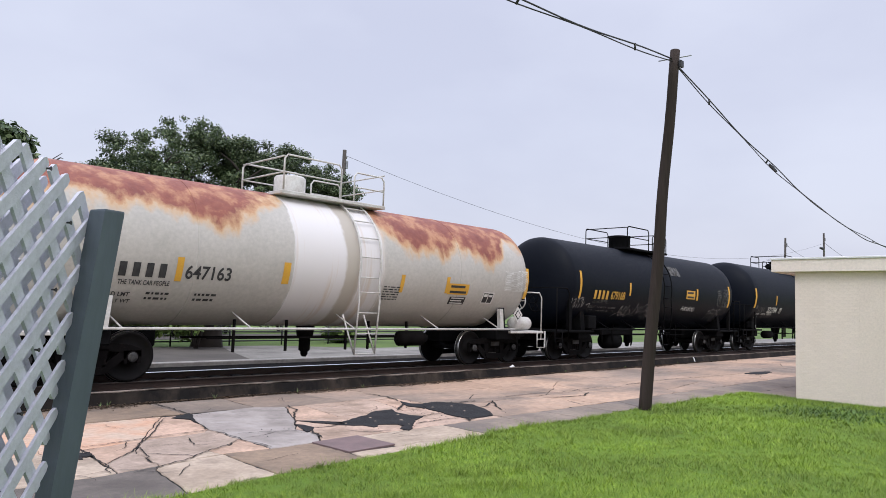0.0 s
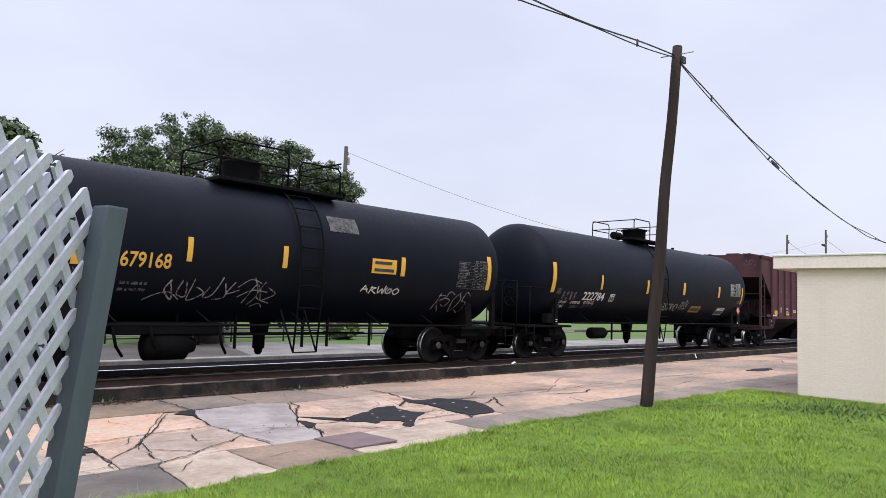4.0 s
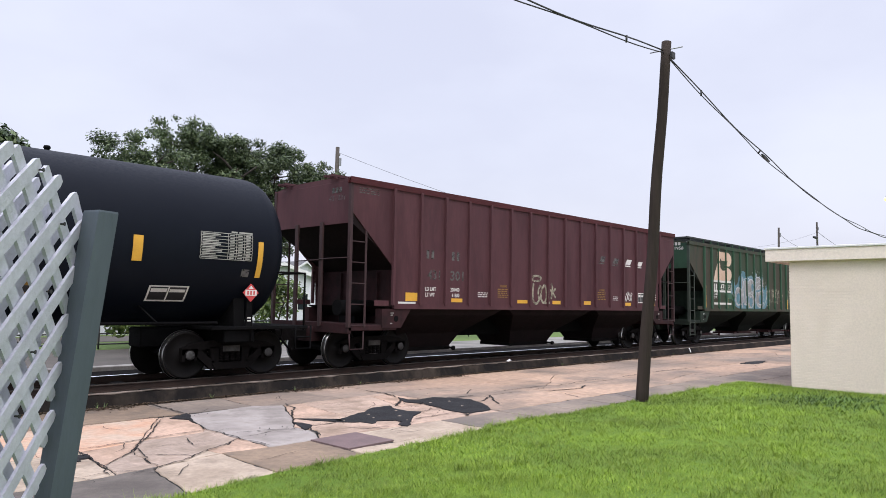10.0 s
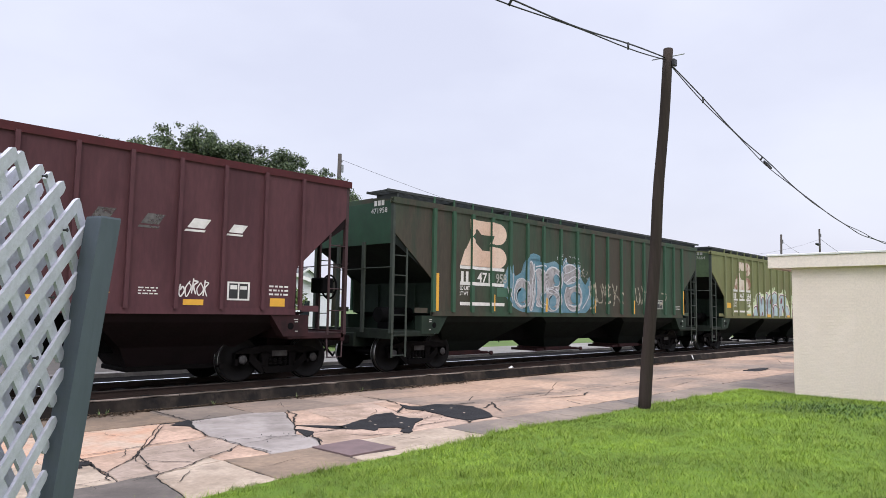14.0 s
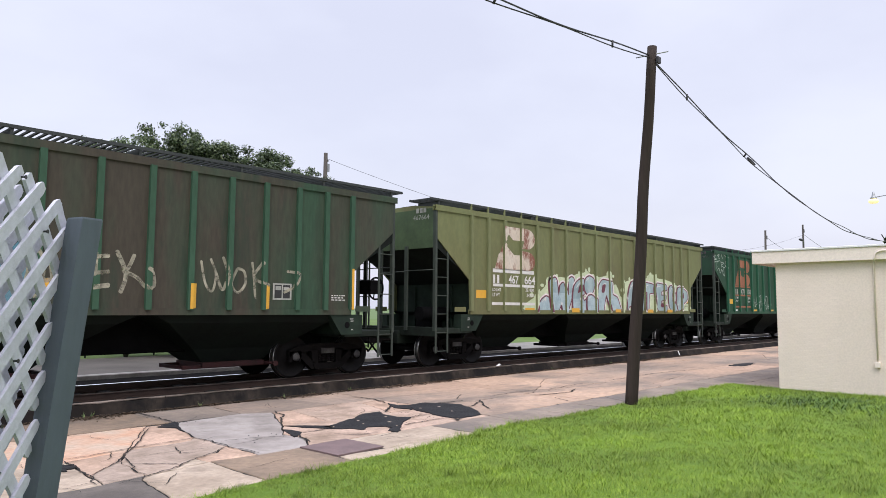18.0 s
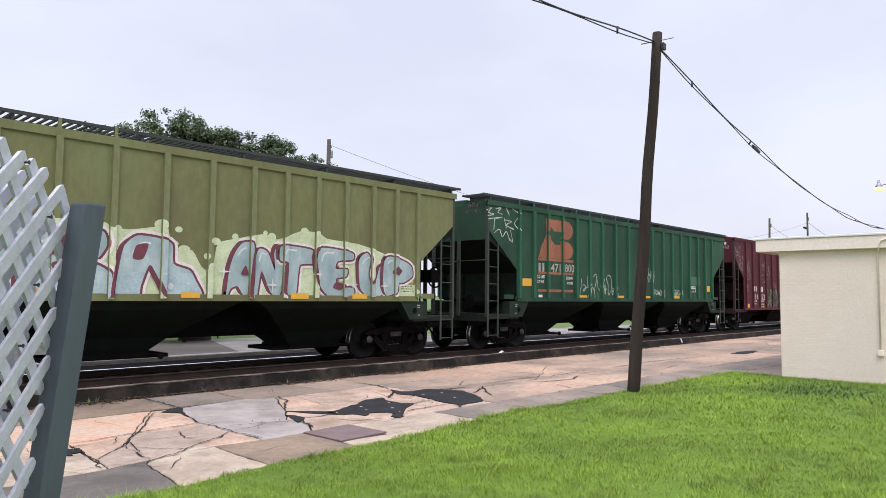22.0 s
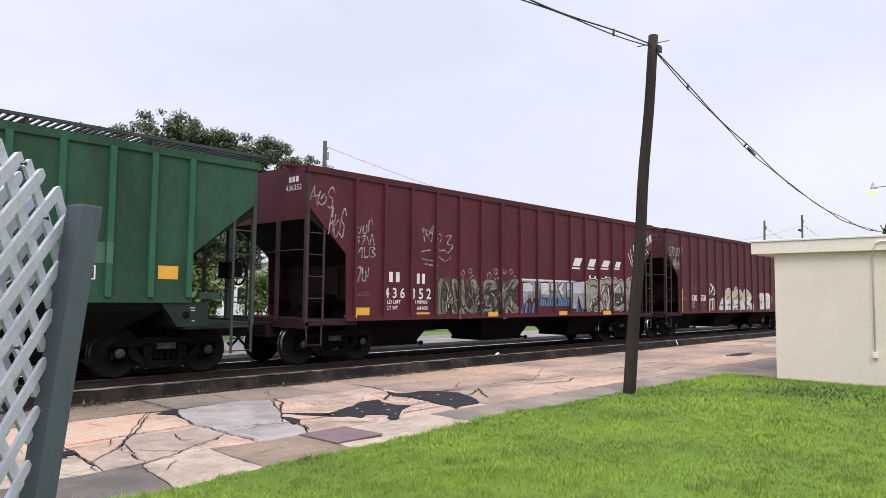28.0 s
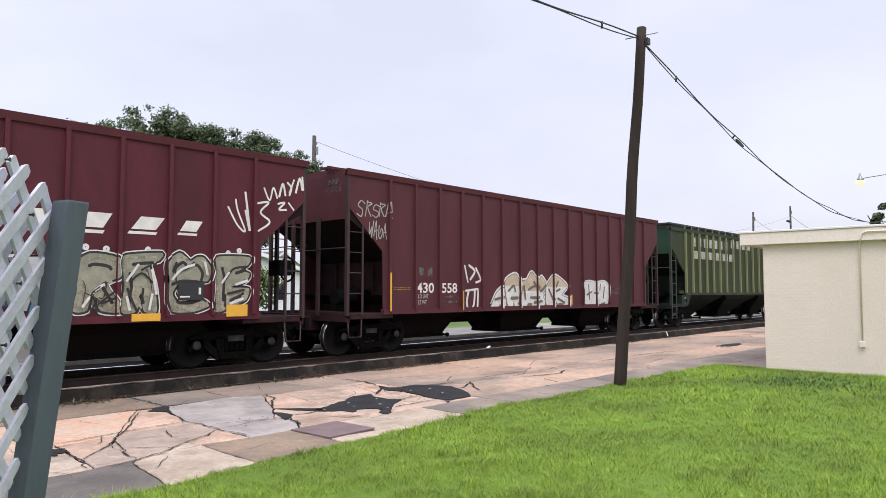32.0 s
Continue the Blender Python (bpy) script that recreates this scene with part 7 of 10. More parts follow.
TAG_SHORT = ([(3.36, 2.49), (3.46, 2.06), (3.61, 1.91), (3.68, 2.24), (3.56, 2.54)],
             [(3.68, 2.27), (3.83, 1.94), (3.93, 2.25), (3.83, 2.59)],
             [(4.15, 2.38), (4.03, 2.07), (4.17, 1.89), (4.34, 2.08), (4.30, 2.33), (4.15, 2.38)],
             [(4.49, 2.52), (4.54, 2.15), (4.58, 1.78)],
             [(4.74, 2.53), (4.54, 2.21), (4.91, 2.06)],
             [(5.28, 1.92), (5.52, 2.05), (5.64, 2.32), (5.35, 2.37)])
scrawl(car_f, TAG_LONG, M_CREAMPAINT, 0.075)
scrawl(car_f, TAG_SHORT, M_CREAMPAINT, 0.06)
emblem(car_g, -6.05, -4.05, 2.75, 4.05, M_EMBLEM_RUST)
bars(car_g, -6.13, -4.11, 2.66, 2.77, 1, M_DECAL_WHITE)
bars(car_g, -6.12, -4.09, 2.25, 2.33, 1, M_DECAL_WHITE)
bars(car_g, -6.17, -4.07, 1.71, 1.79, 1, M_DECAL_WHITE)
blocks(car_g, -6.15, -5.77, 2.34, 2.59, 2, M_DECAL_WHITE)
words(car_g, -5.39, -4.90, 2.35, 2.60, "467", M_DECAL_WHITE)
words(car_g, -4.60, -4.05, 2.35, 2.61, "664", M_DECAL_WHITE)
words(car_g, -6.15, -5.75, 2.11, 2.20, "LD LMT", M_DECAL_WHITE)
words(car_g, -6.14, -5.81, 1.96, 2.06, "LT WT", M_DECAL_WHITE)
words(car_g, -4.55, -4.13, 2.13, 2.23, "221800", M_DECAL_WHITE)
words(car_g, -4.49, -4.13, 1.96, 2.07, "64200", M_DECAL_WHITE)
stripe(car_g, -6.87, -6.43, 1.90, 2.13)
stripe(car_g, -4.57, -4.08, 1.51, 1.63)
stripe(car_g, -2.04, -1.58, 1.50, 1.64, 0.044)
stripe(car_g, 0.83, 1.21, 1.50, 1.61, 0.044)
stripe(car_g, 3.29, 3.75, 1.49, 1.61, 0.044)
stripe(car_g, 4.98, 5.43, 1.50, 1.61, 0.044)
stripe(car_g, 6.53, 6.99, 1.89, 2.10)
M_GRAF_TEALGREY = surface("spray_teal_grey", (0.40, 0.50, 0.51), (0.25, 0.34, 0.365), 0.55, scale=2.5, fine=20, amount=0.8, bump=0, stretch=(1, 1, 0.5))
M_GRAF_PEACH = surface("spray_pink_white", (0.76, 0.70, 0.69), (0.64, 0.57, 0.56), 0.6, scale=3, fine=20, amount=0.6, bump=0)
panel(car_g, 6.50, 7.05, 1.56, 1.86, M_GRAF_LIME)
bars(car_g, 6.56, 6.99, 1.66, 1.84, 3, M_DULL)
tag(car_g, 6.50, 7.02, 2.16, 2.34, 4, M_GRAF_WHITE, 0.05)
# two rows of fat letters on one pale cloud
CLOUD = [(-4.27, 1.49), (-4.12, 1.95), (-4.03, 2.06), (-3.77, 2.16), (-3.53, 2.31), (-3.40, 2.46), (-3.14, 2.58), (-2.73, 2.65), (-2.15, 2.63), (-1.69, 2.78), (-1.22, 2.85), (-1.02, 2.93), (-0.72, 2.78), (-0.19, 2.73), (0.35, 2.82), (0.56, 2.76), (0.61, 2.51), (0.74, 2.38), (1.04, 2.42), (1.24, 2.11), (1.45, 2.00), (1.50, 2.26), (1.58, 2.59), (1.95, 2.70), (2.60, 2.84), (2.95, 2.75), (3.53, 2.97), (4.02, 2.97), (4.27, 2.85), (5.05, 2.80), (5.46, 2.73), (5.88, 2.63), (6.17, 2.52), (6.52, 2.34), (6.67, 1.93), (6.67, 1.56)]
WEIN = ([(-3.89, 1.49), (-3.87, 1.68), (-3.70, 1.89), (-3.45, 2.00), (-3.25, 1.91), (-3.13, 1.72), (-3.13, 1.49)],
        [(-3.26, 2.49), (-3.01, 2.62), (-2.86, 2.52), (-2.76, 2.02), (-2.65, 2.38), (-2.46, 2.44), (-2.29, 2.04), (-2.19, 2.54), (-2.00, 2.66), (-1.84, 2.57), (-1.99, 2.01), (-2.21, 1.57), (-2.46, 1.50), (-2.61, 1.77), (-2.80, 1.50), (-3.07, 1.49), (-3.19, 1.86)],
        [(-1.84, 1.50), (-1.91, 2.01), (-1.82, 2.39), (-1.53, 2.59), (-1.21, 2.61), (-1.02, 2.43), (-1.15, 2.17), (-1.46, 2.07), (-1.31, 1.85), (-1.01, 1.96), (-0.98, 1.72), (-1.16, 1.52)],
        [(-1.20, 2.42), (-1.11, 2.65), (-0.88, 2.73), (-0.61, 2.65), (-0.55, 2.43), (-0.70, 2.18), (-1.00, 2.12), (-1.15, 2.23)],
        [(-0.98, 1.51), (-1.01, 2.02), (-0.73, 2.08), (-0.48, 1.92), (-0.49, 1.51)],
        [(-0.37, 1.51), (-0.33, 2.06), (-0.25, 2.44), (-0.03, 2.63), (0.36, 2.61), (0.63, 2.51), (0.67, 2.14), (0.99, 2.03), (1.13, 1.82), (1.26, 1.52), (0.63, 1.52), (0.42, 1.81), (0.22, 2.11), (0.07, 1.73), (0.02, 1.51)])
WEIN_IN = ([(-1.63, 2.15), (-1.52, 2.41), (-1.33, 2.42), (-1.36, 2.25)], [(-0.10, 2.21), (-0.04, 2.45), (0.18, 2.49), (0.09, 2.21)])
ANTE = ([(1.78, 1.51), (1.84, 2.08), (1.95, 2.41), (2.12, 2.63), (2.33, 2.64), (2.36, 2.32), (2.39, 1.97), (2.44, 1.78), (2.33, 1.52), (2.16, 1.57), (2.03, 1.74), (1.88, 1.69)],
        [(2.43, 2.33), (2.51, 2.53), (2.71, 2.47), (2.90, 2.08), (2.87, 2.45), (2.95, 2.62), (3.07, 2.57), (3.10, 1.79), (2.99, 1.54), (2.80, 1.63), (2.58, 2.07), (2.51, 1.75), (2.47, 1.51), (2.36, 1.55)],
        [(3.00, 2.46), (3.08, 2.63), (3.78, 2.59), (3.99, 2.46), (3.92, 2.28), (3.54, 2.24), (3.48, 2.01), (3.43, 1.58), (3.17, 1.61), (3.20, 2.24), (3.03, 2.30)],
        [(3.93, 2.39), (4.06, 2.63), (4.49, 2.63), (4.99, 2.56), (5.00, 2.41), (4.57, 2.36), (4.50, 2.18), (4.78, 2.17), (4.75, 2.01), (4.51, 1.95), (4.59, 1.76), (5.01, 1.75), (5.02, 1.58), (4.38, 1.52), (4.06, 1.81)],
        [(5.18, 2.40), (5.41, 2.59), (5.54, 2.46), (5.48, 2.09), (5.57, 1.84), (5.73, 1.97), (5.83, 2.26), (6.06, 2.36), (6.07, 1.85), (5.88, 1.58), (5.50, 1.55), (5.23, 1.75)],
        [(5.98, 2.43), (6.19, 2.54), (6.62, 2.45), (6.89, 2.32), (6.93, 2.07), (6.64, 1.91), (6.41, 1.88), (6.35, 1.65), (6.06, 1.58), (5.94, 1.84)])
ANTE_IN = ([(2.09, 1.99), (2.19, 2.17), (2.26, 1.98)], [(4.43, 1.75), (4.52, 1.88), (4.76, 1.82), (4.65, 1.70)], [(6.25, 2.14), (6.37, 2.30), (6.58, 2.20), (6.44, 2.07)])
STARS = [(1.70, 2.03), (2.83, 1.78), (3.99, 2.04), (5.00, 1.83), (5.99, 1.81)]
blob(car_g, "graffiti_cloud", rounded(CLOUD, 3), M_GRAF_LIME, 0.001)
rnd_g = random.Random(31)
for k in range(26):          # round puffs along the cloud's upper edge
    x, z = CLOUD[2 + k % (len(CLOUD) - 4)]
    blob(car_g, "graffiti_cloud", oval(x + rnd_g.uniform(-0.2, 0.2), z + rnd_g.uniform(-0.03, 0.06), rnd_g.uniform(0.05, 0.13), rnd_g.uniform(0.05, 0.10), 12), M_GRAF_LIME, 0.0012 + k * 0.0001)
fat_letters(car_g, WEIN, WEIN_IN, M_GRAF_TEALGREY, M_GRAF_ICE, M_GRAF_RED, M_GRAF_PEACH, rim=0.045, ring=0.055, back=(-0.10, -0.02), shine=M_GRAF_WHITE)
fat_letters(car_g, ANTE, ANTE_IN, M_GRAF_TEALGREY, None, M_GRAF_RED, M_GRAF_PEACH, rim=0.040, ring=0.05, back=(-0.10, 0.02), shine=M_GRAF_WHITE)


def sparkle(car, x, z, r):
    """A small four-armed star."""
    decal("graffiti_star", car, [[(x - r, z), (x, z - r * 0.15), (x + r, z), (x, z + r * 0.15)], [(x, z - r), (x + r * 0.15, z), (x, z + r), (x - r * 0.15, z)]], M_GRAF_WHITE, 0.036)


for x, z in STARS:
    sparkle(car_g, x, z, 0.16)
for x, z, r in ((-2.62, 1.78, 0.05), (-1.50, 1.95, 0.05), (0.62, 1.72, 0.06), (-3.55, 1.92, 0.06)):
    blob(car_g, "graffiti_dot", oval(x, z, r, r, 10), M_GRAF_WHITE, 0.034)
emblem(car_h, -6.10, -4.15, 2.81, 4.06, M_EMBLEM_ORANGE)
bars(car_h, -6.13, -4.13, 2.72, 2.80, 1, M_EMBLEM_ORANGE)
bars(car_h, -6.12, -4.12, 2.30, 2.37, 1, M_EMBLEM_ORANGE)
bars(car_h, -6.12, -4.15, 1.74, 1.82, 1, M_EMBLEM_ORANGE)
blocks(car_h, -6.12, -5.72, 2.37, 2.64, 2, M_DULLWHITE)
words(car_h, -5.43, -4.88, 2.37, 2.65, "471", M_DULLWHITE)
words(car_h, -4.63, -4.08, 2.39, 2.66, "800", M_DULLWHITE)
words(car_h, -6.15, -5.75, 2.16, 2.27, "LD LMT", M_DECAL_WHITE)
words(car_h, -6.15, -5.80, 2.01, 2.10, "LT WT", M_DECAL_WHITE)
words(car_h, -4.57, -4.18, 2.16, 2.25, "222800", M_DECAL_WHITE)
words(car_h, -4.51, -4.17, 2.00, 2.08, "63200", M_DECAL_WHITE)
stripe(car_h, -6.92, -6.46, 1.91, 2.14)
stripe(car_h, -3.76, -3.29, 1.54, 1.65)
stripe(car_h, -1.25, -0.78, 1.52, 1.65)
stripe(car_h, 0.74, 1.27, 1.53, 1.65)
stripe(car_h, 3.25, 3.83, 1.54, 1.68)
stripe(car_h, 6.51, 6.90, 1.88, 2.13)
panel(car_h, -6.09, -5.89, 1.53, 1.65, M_DECAL_WHITE)
frame_mark(car_h, 4.92, 5.40, 1.84, 2.09, M_DECAL_WHITE)
panel(car_h, 4.86, 5.69, 2.13, 2.50, M_GREEN_PATCH)
TAG_CHALK = ([(-8.63, 4.05), (-8.40, 4.14), (-8.54, 4.00), (-8.30, 3.96), (-8.58, 3.90)],
             [(-8.21, 4.13), (-7.97, 4.18), (-8.12, 4.04), (-7.92, 4.00)],
             [(-7.73, 4.21), (-7.58, 4.00)],
             [(-7.43, 4.21), (-7.07, 4.08)],
             [(-8.54, 3.81), (-7.92, 3.90)],
             [(-8.26, 3.84), (-8.30, 3.52)],
             [(-7.82, 3.88), (-7.72, 3.60)],
             [(-7.82, 3.84), (-7.48, 3.81), (-7.72, 3.69), (-7.37, 3.59)],
             [(-7.17, 3.94), (-7.32, 3.76), (-7.07, 3.58)],
             [(-8.27, 3.43), (-8.04, 3.54), (-7.91, 3.33), (-7.72, 3.50), (-7.57, 3.25)],
             [(-7.62, 3.35), (-7.42, 3.20), (-7.52, 3.55)])
scrawl(car_h, TAG_CHALK, M_CHALK, 0.032)
TAG_LOOPS = [[(-3.64, 2.20), (-3.62, 1.98), (-3.49, 2.01), (-3.36, 1.93)],
         [(-3.35, 1.91), (-3.49, 1.79), (-3.51, 1.85), (-3.38, 1.91), (-3.19, 1.93)],
         [(-3.23, 2.33), (-3.27, 2.13), (-3.24, 1.97), (-3.01, 2.08), (-3.08, 1.98), (-3.13, 2.04)],
         [(-2.90, 2.27), (-2.75, 2.38), (-2.65, 2.28), (-2.83, 1.80), (-2.78, 1.66), (-2.82, 1.54)],
         [(-3.14, 1.84), (-3.12, 1.90), (-2.96, 1.92), (-2.83, 1.82)],
         [(-2.68, 2.30), (-2.62, 2.11), (-2.64, 1.99), (-2.49, 1.83)],
         [(-2.60, 1.74), (-2.58, 1.53)],
         [(-2.20, 2.32), (-2.30, 2.17), (-2.39, 1.93), (-2.22, 2.00), (-2.08, 1.73), (-2.18, 1.79), (-2.03, 1.88)],
         [(-2.11, 2.03), (-2.10, 1.69)],
         [(-2.01, 2.20), (-1.97, 2.33), (-1.83, 2.36), (-1.70, 2.25), (-1.66, 1.89)],
         [(-2.01, 2.20), (-1.90, 2.01), (-1.89, 1.67), (-1.66, 1.87), (-1.50, 1.90)],
         [(-1.66, 1.78), (-1.55, 1.83), (-1.60, 1.69), (-1.67, 1.78)],
         [(-1.31, 2.27), (-1.29, 2.07), (-1.36, 1.89), (-1.19, 1.70), (-1.21, 1.55)],
         [(-3.75, 1.63), (-3.71, 1.84), (-3.63, 1.96)],
         [(-3.30, 1.53), (-3.16, 1.71), (-3.17, 1.87)]]
scrawl(car_h, TAG_LOOPS, M_CHALK, 0.030)
tag(car_h, 0.52, 1.53, 2.17, 2.76, 7, M_CHALK, 0.025)
tag(car_h, 1.53, 2.41, 1.65, 1.91, 5, M_CHALK, 0.03)
tag(car_h, 3.25, 4.12, 1.66, 1.92, 5, M_CHALK, 0.03)
blocks(car_i, -5.80, -5.34, 1.96, 2.21, 2, M_DECAL_WHITE)
blocks(car_i, -4.83, -4.45, 1.94, 2.20, 2, M_DECAL_WHITE)
words(car_i, -5.93, -5.23, 1.56, 1.82, "4 3 6", M_DECAL_WHITE)
words(car_i, -5.01, -4.28, 1.54, 1.82, "3 5 2", M_DECAL_WHITE)
words(car_i, -5.82, -5.37, 1.42, 1.52, "LD LMT", M_DECAL_WHITE)
words(car_i, -5.81, -5.46, 1.27, 1.37, "LT WT", M_DECAL_WHITE)
words(car_i, -4.85, -4.41, 1.42, 1.51, "198900", M_DECAL_WHITE)
words(car_i, -4.79, -4.40, 1.26, 1.36, "64100", M_DECAL_WHITE)
stripe(car_i, -6.87, -6.39, 1.09, 1.33)
stripe(car_i, -4.80, -4.32, 1.06, 1.20)
stripe(car_i, -1.96, -1.51, 1.06, 1.19, 0.05)
stripe(car_i, 1.65, 2.12, 1.06, 1.19, 0.05)
stripe(car_i, 4.41, 4.95, 1.04, 1.18, 0.05)
stripe(car_i, 6.31, 6.79, 1.08, 1.32, 0.05)
NUSK = ([(-4.01, 1.07), (-4.06, 1.57), (-3.97, 2.04), (-3.80, 2.07), (-3.45, 1.51), (-3.47, 2.06), (-3.29, 2.09), (-3.17, 1.82), (-3.03, 1.06), (-3.32, 1.06), (-3.73, 1.57), (-3.77, 1.07)],
        [(-3.17, 2.07), (-3.00, 2.07), (-2.95, 1.58), (-2.77, 1.27), (-2.61, 1.58), (-2.69, 2.06), (-2.47, 2.09), (-2.33, 1.58), (-2.51, 1.05), (-2.91, 1.05), (-3.13, 1.45)],
        [(-2.24, 1.84), (-2.05, 2.11), (-1.65, 2.09), (-1.54, 1.92), (-1.95, 1.85), (-1.57, 1.59), (-1.39, 1.26), (-1.79, 1.04), (-2.25, 1.07), (-2.19, 1.22), (-1.80, 1.26), (-2.10, 1.52)],
        [(-1.28, 1.03), (-1.37, 1.86), (-1.24, 2.10), (-1.05, 1.87), (-0.73, 2.18), (-0.47, 2.09), (-0.87, 1.70), (-0.41, 1.25), (-0.56, 1.02), (-1.00, 1.32), (-1.03, 1.02)])
CHROME = ([(-0.37, 2.05), (0.10, 2.08), (0.15, 2.02), (0.24, 2.02), (0.26, 1.46), (0.16, 1.57), (0.03, 1.79), (-0.01, 1.57), (-0.26, 1.30), (-0.39, 1.30), (-0.36, 1.57)],
          [(0.48, 2.07), (0.59, 2.10), (0.63, 1.63), (0.51, 1.63)],
          [(0.69, 2.08), (1.08, 2.09), (1.14, 1.93), (1.09, 1.85), (1.16, 1.75), (1.13, 1.62), (0.70, 1.62)],
          [(1.24, 2.07), (1.35, 2.10), (1.36, 1.65), (1.25, 1.65)],
          [(1.46, 2.08), (1.57, 2.11), (1.60, 1.65), (1.47, 1.65)],
          [(1.63, 1.92), (1.88, 2.12), (2.00, 2.10), (1.83, 1.90), (2.04, 1.65), (1.88, 1.63)],
          [(2.12, 2.10), (2.30, 2.13), (2.31, 1.64), (2.13, 1.64)],
          [(2.51, 2.14), (3.17, 2.18), (3.27, 2.08), (3.29, 1.26), (3.03, 1.26), (2.83, 1.71), (2.71, 1.27), (2.47, 1.27)])
RAEK = ([(3.42, 1.25), (3.48, 1.65), (3.34, 1.98), (3.67, 2.25), (4.16, 2.19), (4.20, 1.86), (3.96, 1.70), (4.25, 1.24), (3.89, 1.24), (3.73, 1.52), (3.65, 1.25)],
        [(4.24, 1.21), (4.29, 1.66), (4.23, 2.11), (4.31, 2.25), (4.97, 2.31), (4.91, 2.16), (4.73, 2.11), (4.85, 1.66), (4.89, 1.20), (4.66, 1.21), (4.59, 1.43), (4.50, 1.21)],
         [(5.09, 1.78), (5.07, 2.14), (5.32, 2.33), (5.53, 2.18), (5.68, 2.26), (5.82, 2.25), (5.98, 2.04), (5.91, 1.79), (5.61, 1.81), (5.33, 1.76), (5.19, 1.54), (5.34, 1.36), (5.77, 1.42), (5.95, 1.30), (5.62, 1.19), (5.20, 1.20), (5.09, 1.42)],
         [(6.08, 1.23), (6.10, 1.92), (6.05, 2.27), (6.83, 2.30), (6.80, 2.13), (6.52, 2.05), (6.84, 1.96), (6.76, 1.80), (6.44, 1.67), (6.84, 1.65), (6.77, 1.41), (6.45, 1.29), (6.22, 1.18)])
panel(car_i, -4.15, -0.53, 1.10, 2.14, M_GRAF_MUD)
fat_letters(car_i, NUSK, (), M_GRAF_DKGREY, M_GRAF_OLIVE, M_GRAF_BLACK, None, rim=0.040, back=(-0.06, 0.02), foot=1.10, drop=0.5, inner=((M_GRAF_BLACK, 0.70), (M_GRAF_DUN, 0.84), (M_GRAF_BLACK, 0.45)), inner_w=0.075)
# chrome capitals on a panel of night-blue, with a white line along the top
panel(car_i, -0.36, 3.28, 2.14, 2.19, M_GRAF_WHITE)
M_GRAF_SILVERTOP = surface("spray_pale_chrome", (0.58, 0.56, 0.56), (0.42, 0.42, 0.44), 0.45, scale=3, fine=16, amount=0.8, bump=0, stretch=(0.3, 1, 1.2))
M_GRAF_STEEL = surface("spray_steel", (0.30, 0.31, 0.33), (0.16, 0.17, 0.19), 0.45, scale=3, fine=16, amount=0.8, bump=0, stretch=(0.3, 1, 1.2))
panel(car_i, -0.36, 3.28, 1.60, 2.14, M_GRAF_STEEL)
panel(car_i, 0.50, 2.45, 1.34, 1.60, M_GRAF_NAVY)
fat_letters(car_i, CHROME, (), M_GRAF_SILVERTOP, M_GRAF_STEEL, M_GRAF_BLACK, None, rim=0.030, back=None, foot=1.10, round_=False, z=0.006, drop=0.66)
for x in (-0.30, 0.40, 0.98, 1.58, 2.42, 3.24):          # dark uprights between the capitals
    decal("graffiti_line", car_i, [], M_GRAF_BLACK, 0.012, runs=[stroke(curved([(x - 0.05, 2.12), (x + 0.02, 2.02), (x, 1.80), (x + 0.02, 1.42)]), 0.055, 0.4)])
for x in np.arange(0.56, 2.4, 0.13):          # slanted shadow of the capitals
    decal("graffiti_block", car_i, [[(x, 1.59), (x + 0.07, 1.59), (x + 0.01, 1.36), (x - 0.06, 1.36)]], M_GRAF_DEEP, 0.010)
for xa, xb in ((-0.34, 0.40), (2.56, 3.26)):
    for k in range(4):
        x = xa + (xb - xa) * (k + 0.3) / 4
        decal("graffiti_block", car_i, [[(x, 1.44), (x + 0.10, 1.44), (x + 0.03, 1.12), (x - 0.07, 1.12)]], M_GRAF_DEEP if k % 2 else M_GRAF_NAVY, 0.008)
fat_letters(car_i, RAEK, (), M_GRAF_KHAKI, M_CREAMPAINT, M_GRAF_BLACK, M_GRAF_WHITE, rim=0.040, ring=0.022, back=(-0.05, -0.02), foot=1.08, drop=0.42, z=0.006, inner=((M_GRAF_BLACK, 0.62), (M_CREAMPAINT, 0.80)), inner_w=0.06)


def scribble(car, xa, xb, za, zb, n, mat, w, seed, lift=0.037):
    """Loose curling brush lines worked over a graffiti piece; one part."""
    rnd = random.Random(seed)
    out = []
    for _ in range(n):
        x, z = rnd.uniform(xa, xb - 0.3), rnd.uniform(za, zb - 0.5)
        ln = wiggle(rnd, x, x + rnd.uniform(0.12, 0.3), z, z + rnd.uniform(0.25, 0.5), 3, 5)
        out.append(stroke(ln, w * rnd.uniform(0.6, 1.2), 0.2))
    decal("brushwork", car, [], mat, lift, runs=out)["kind"] = "stuff"


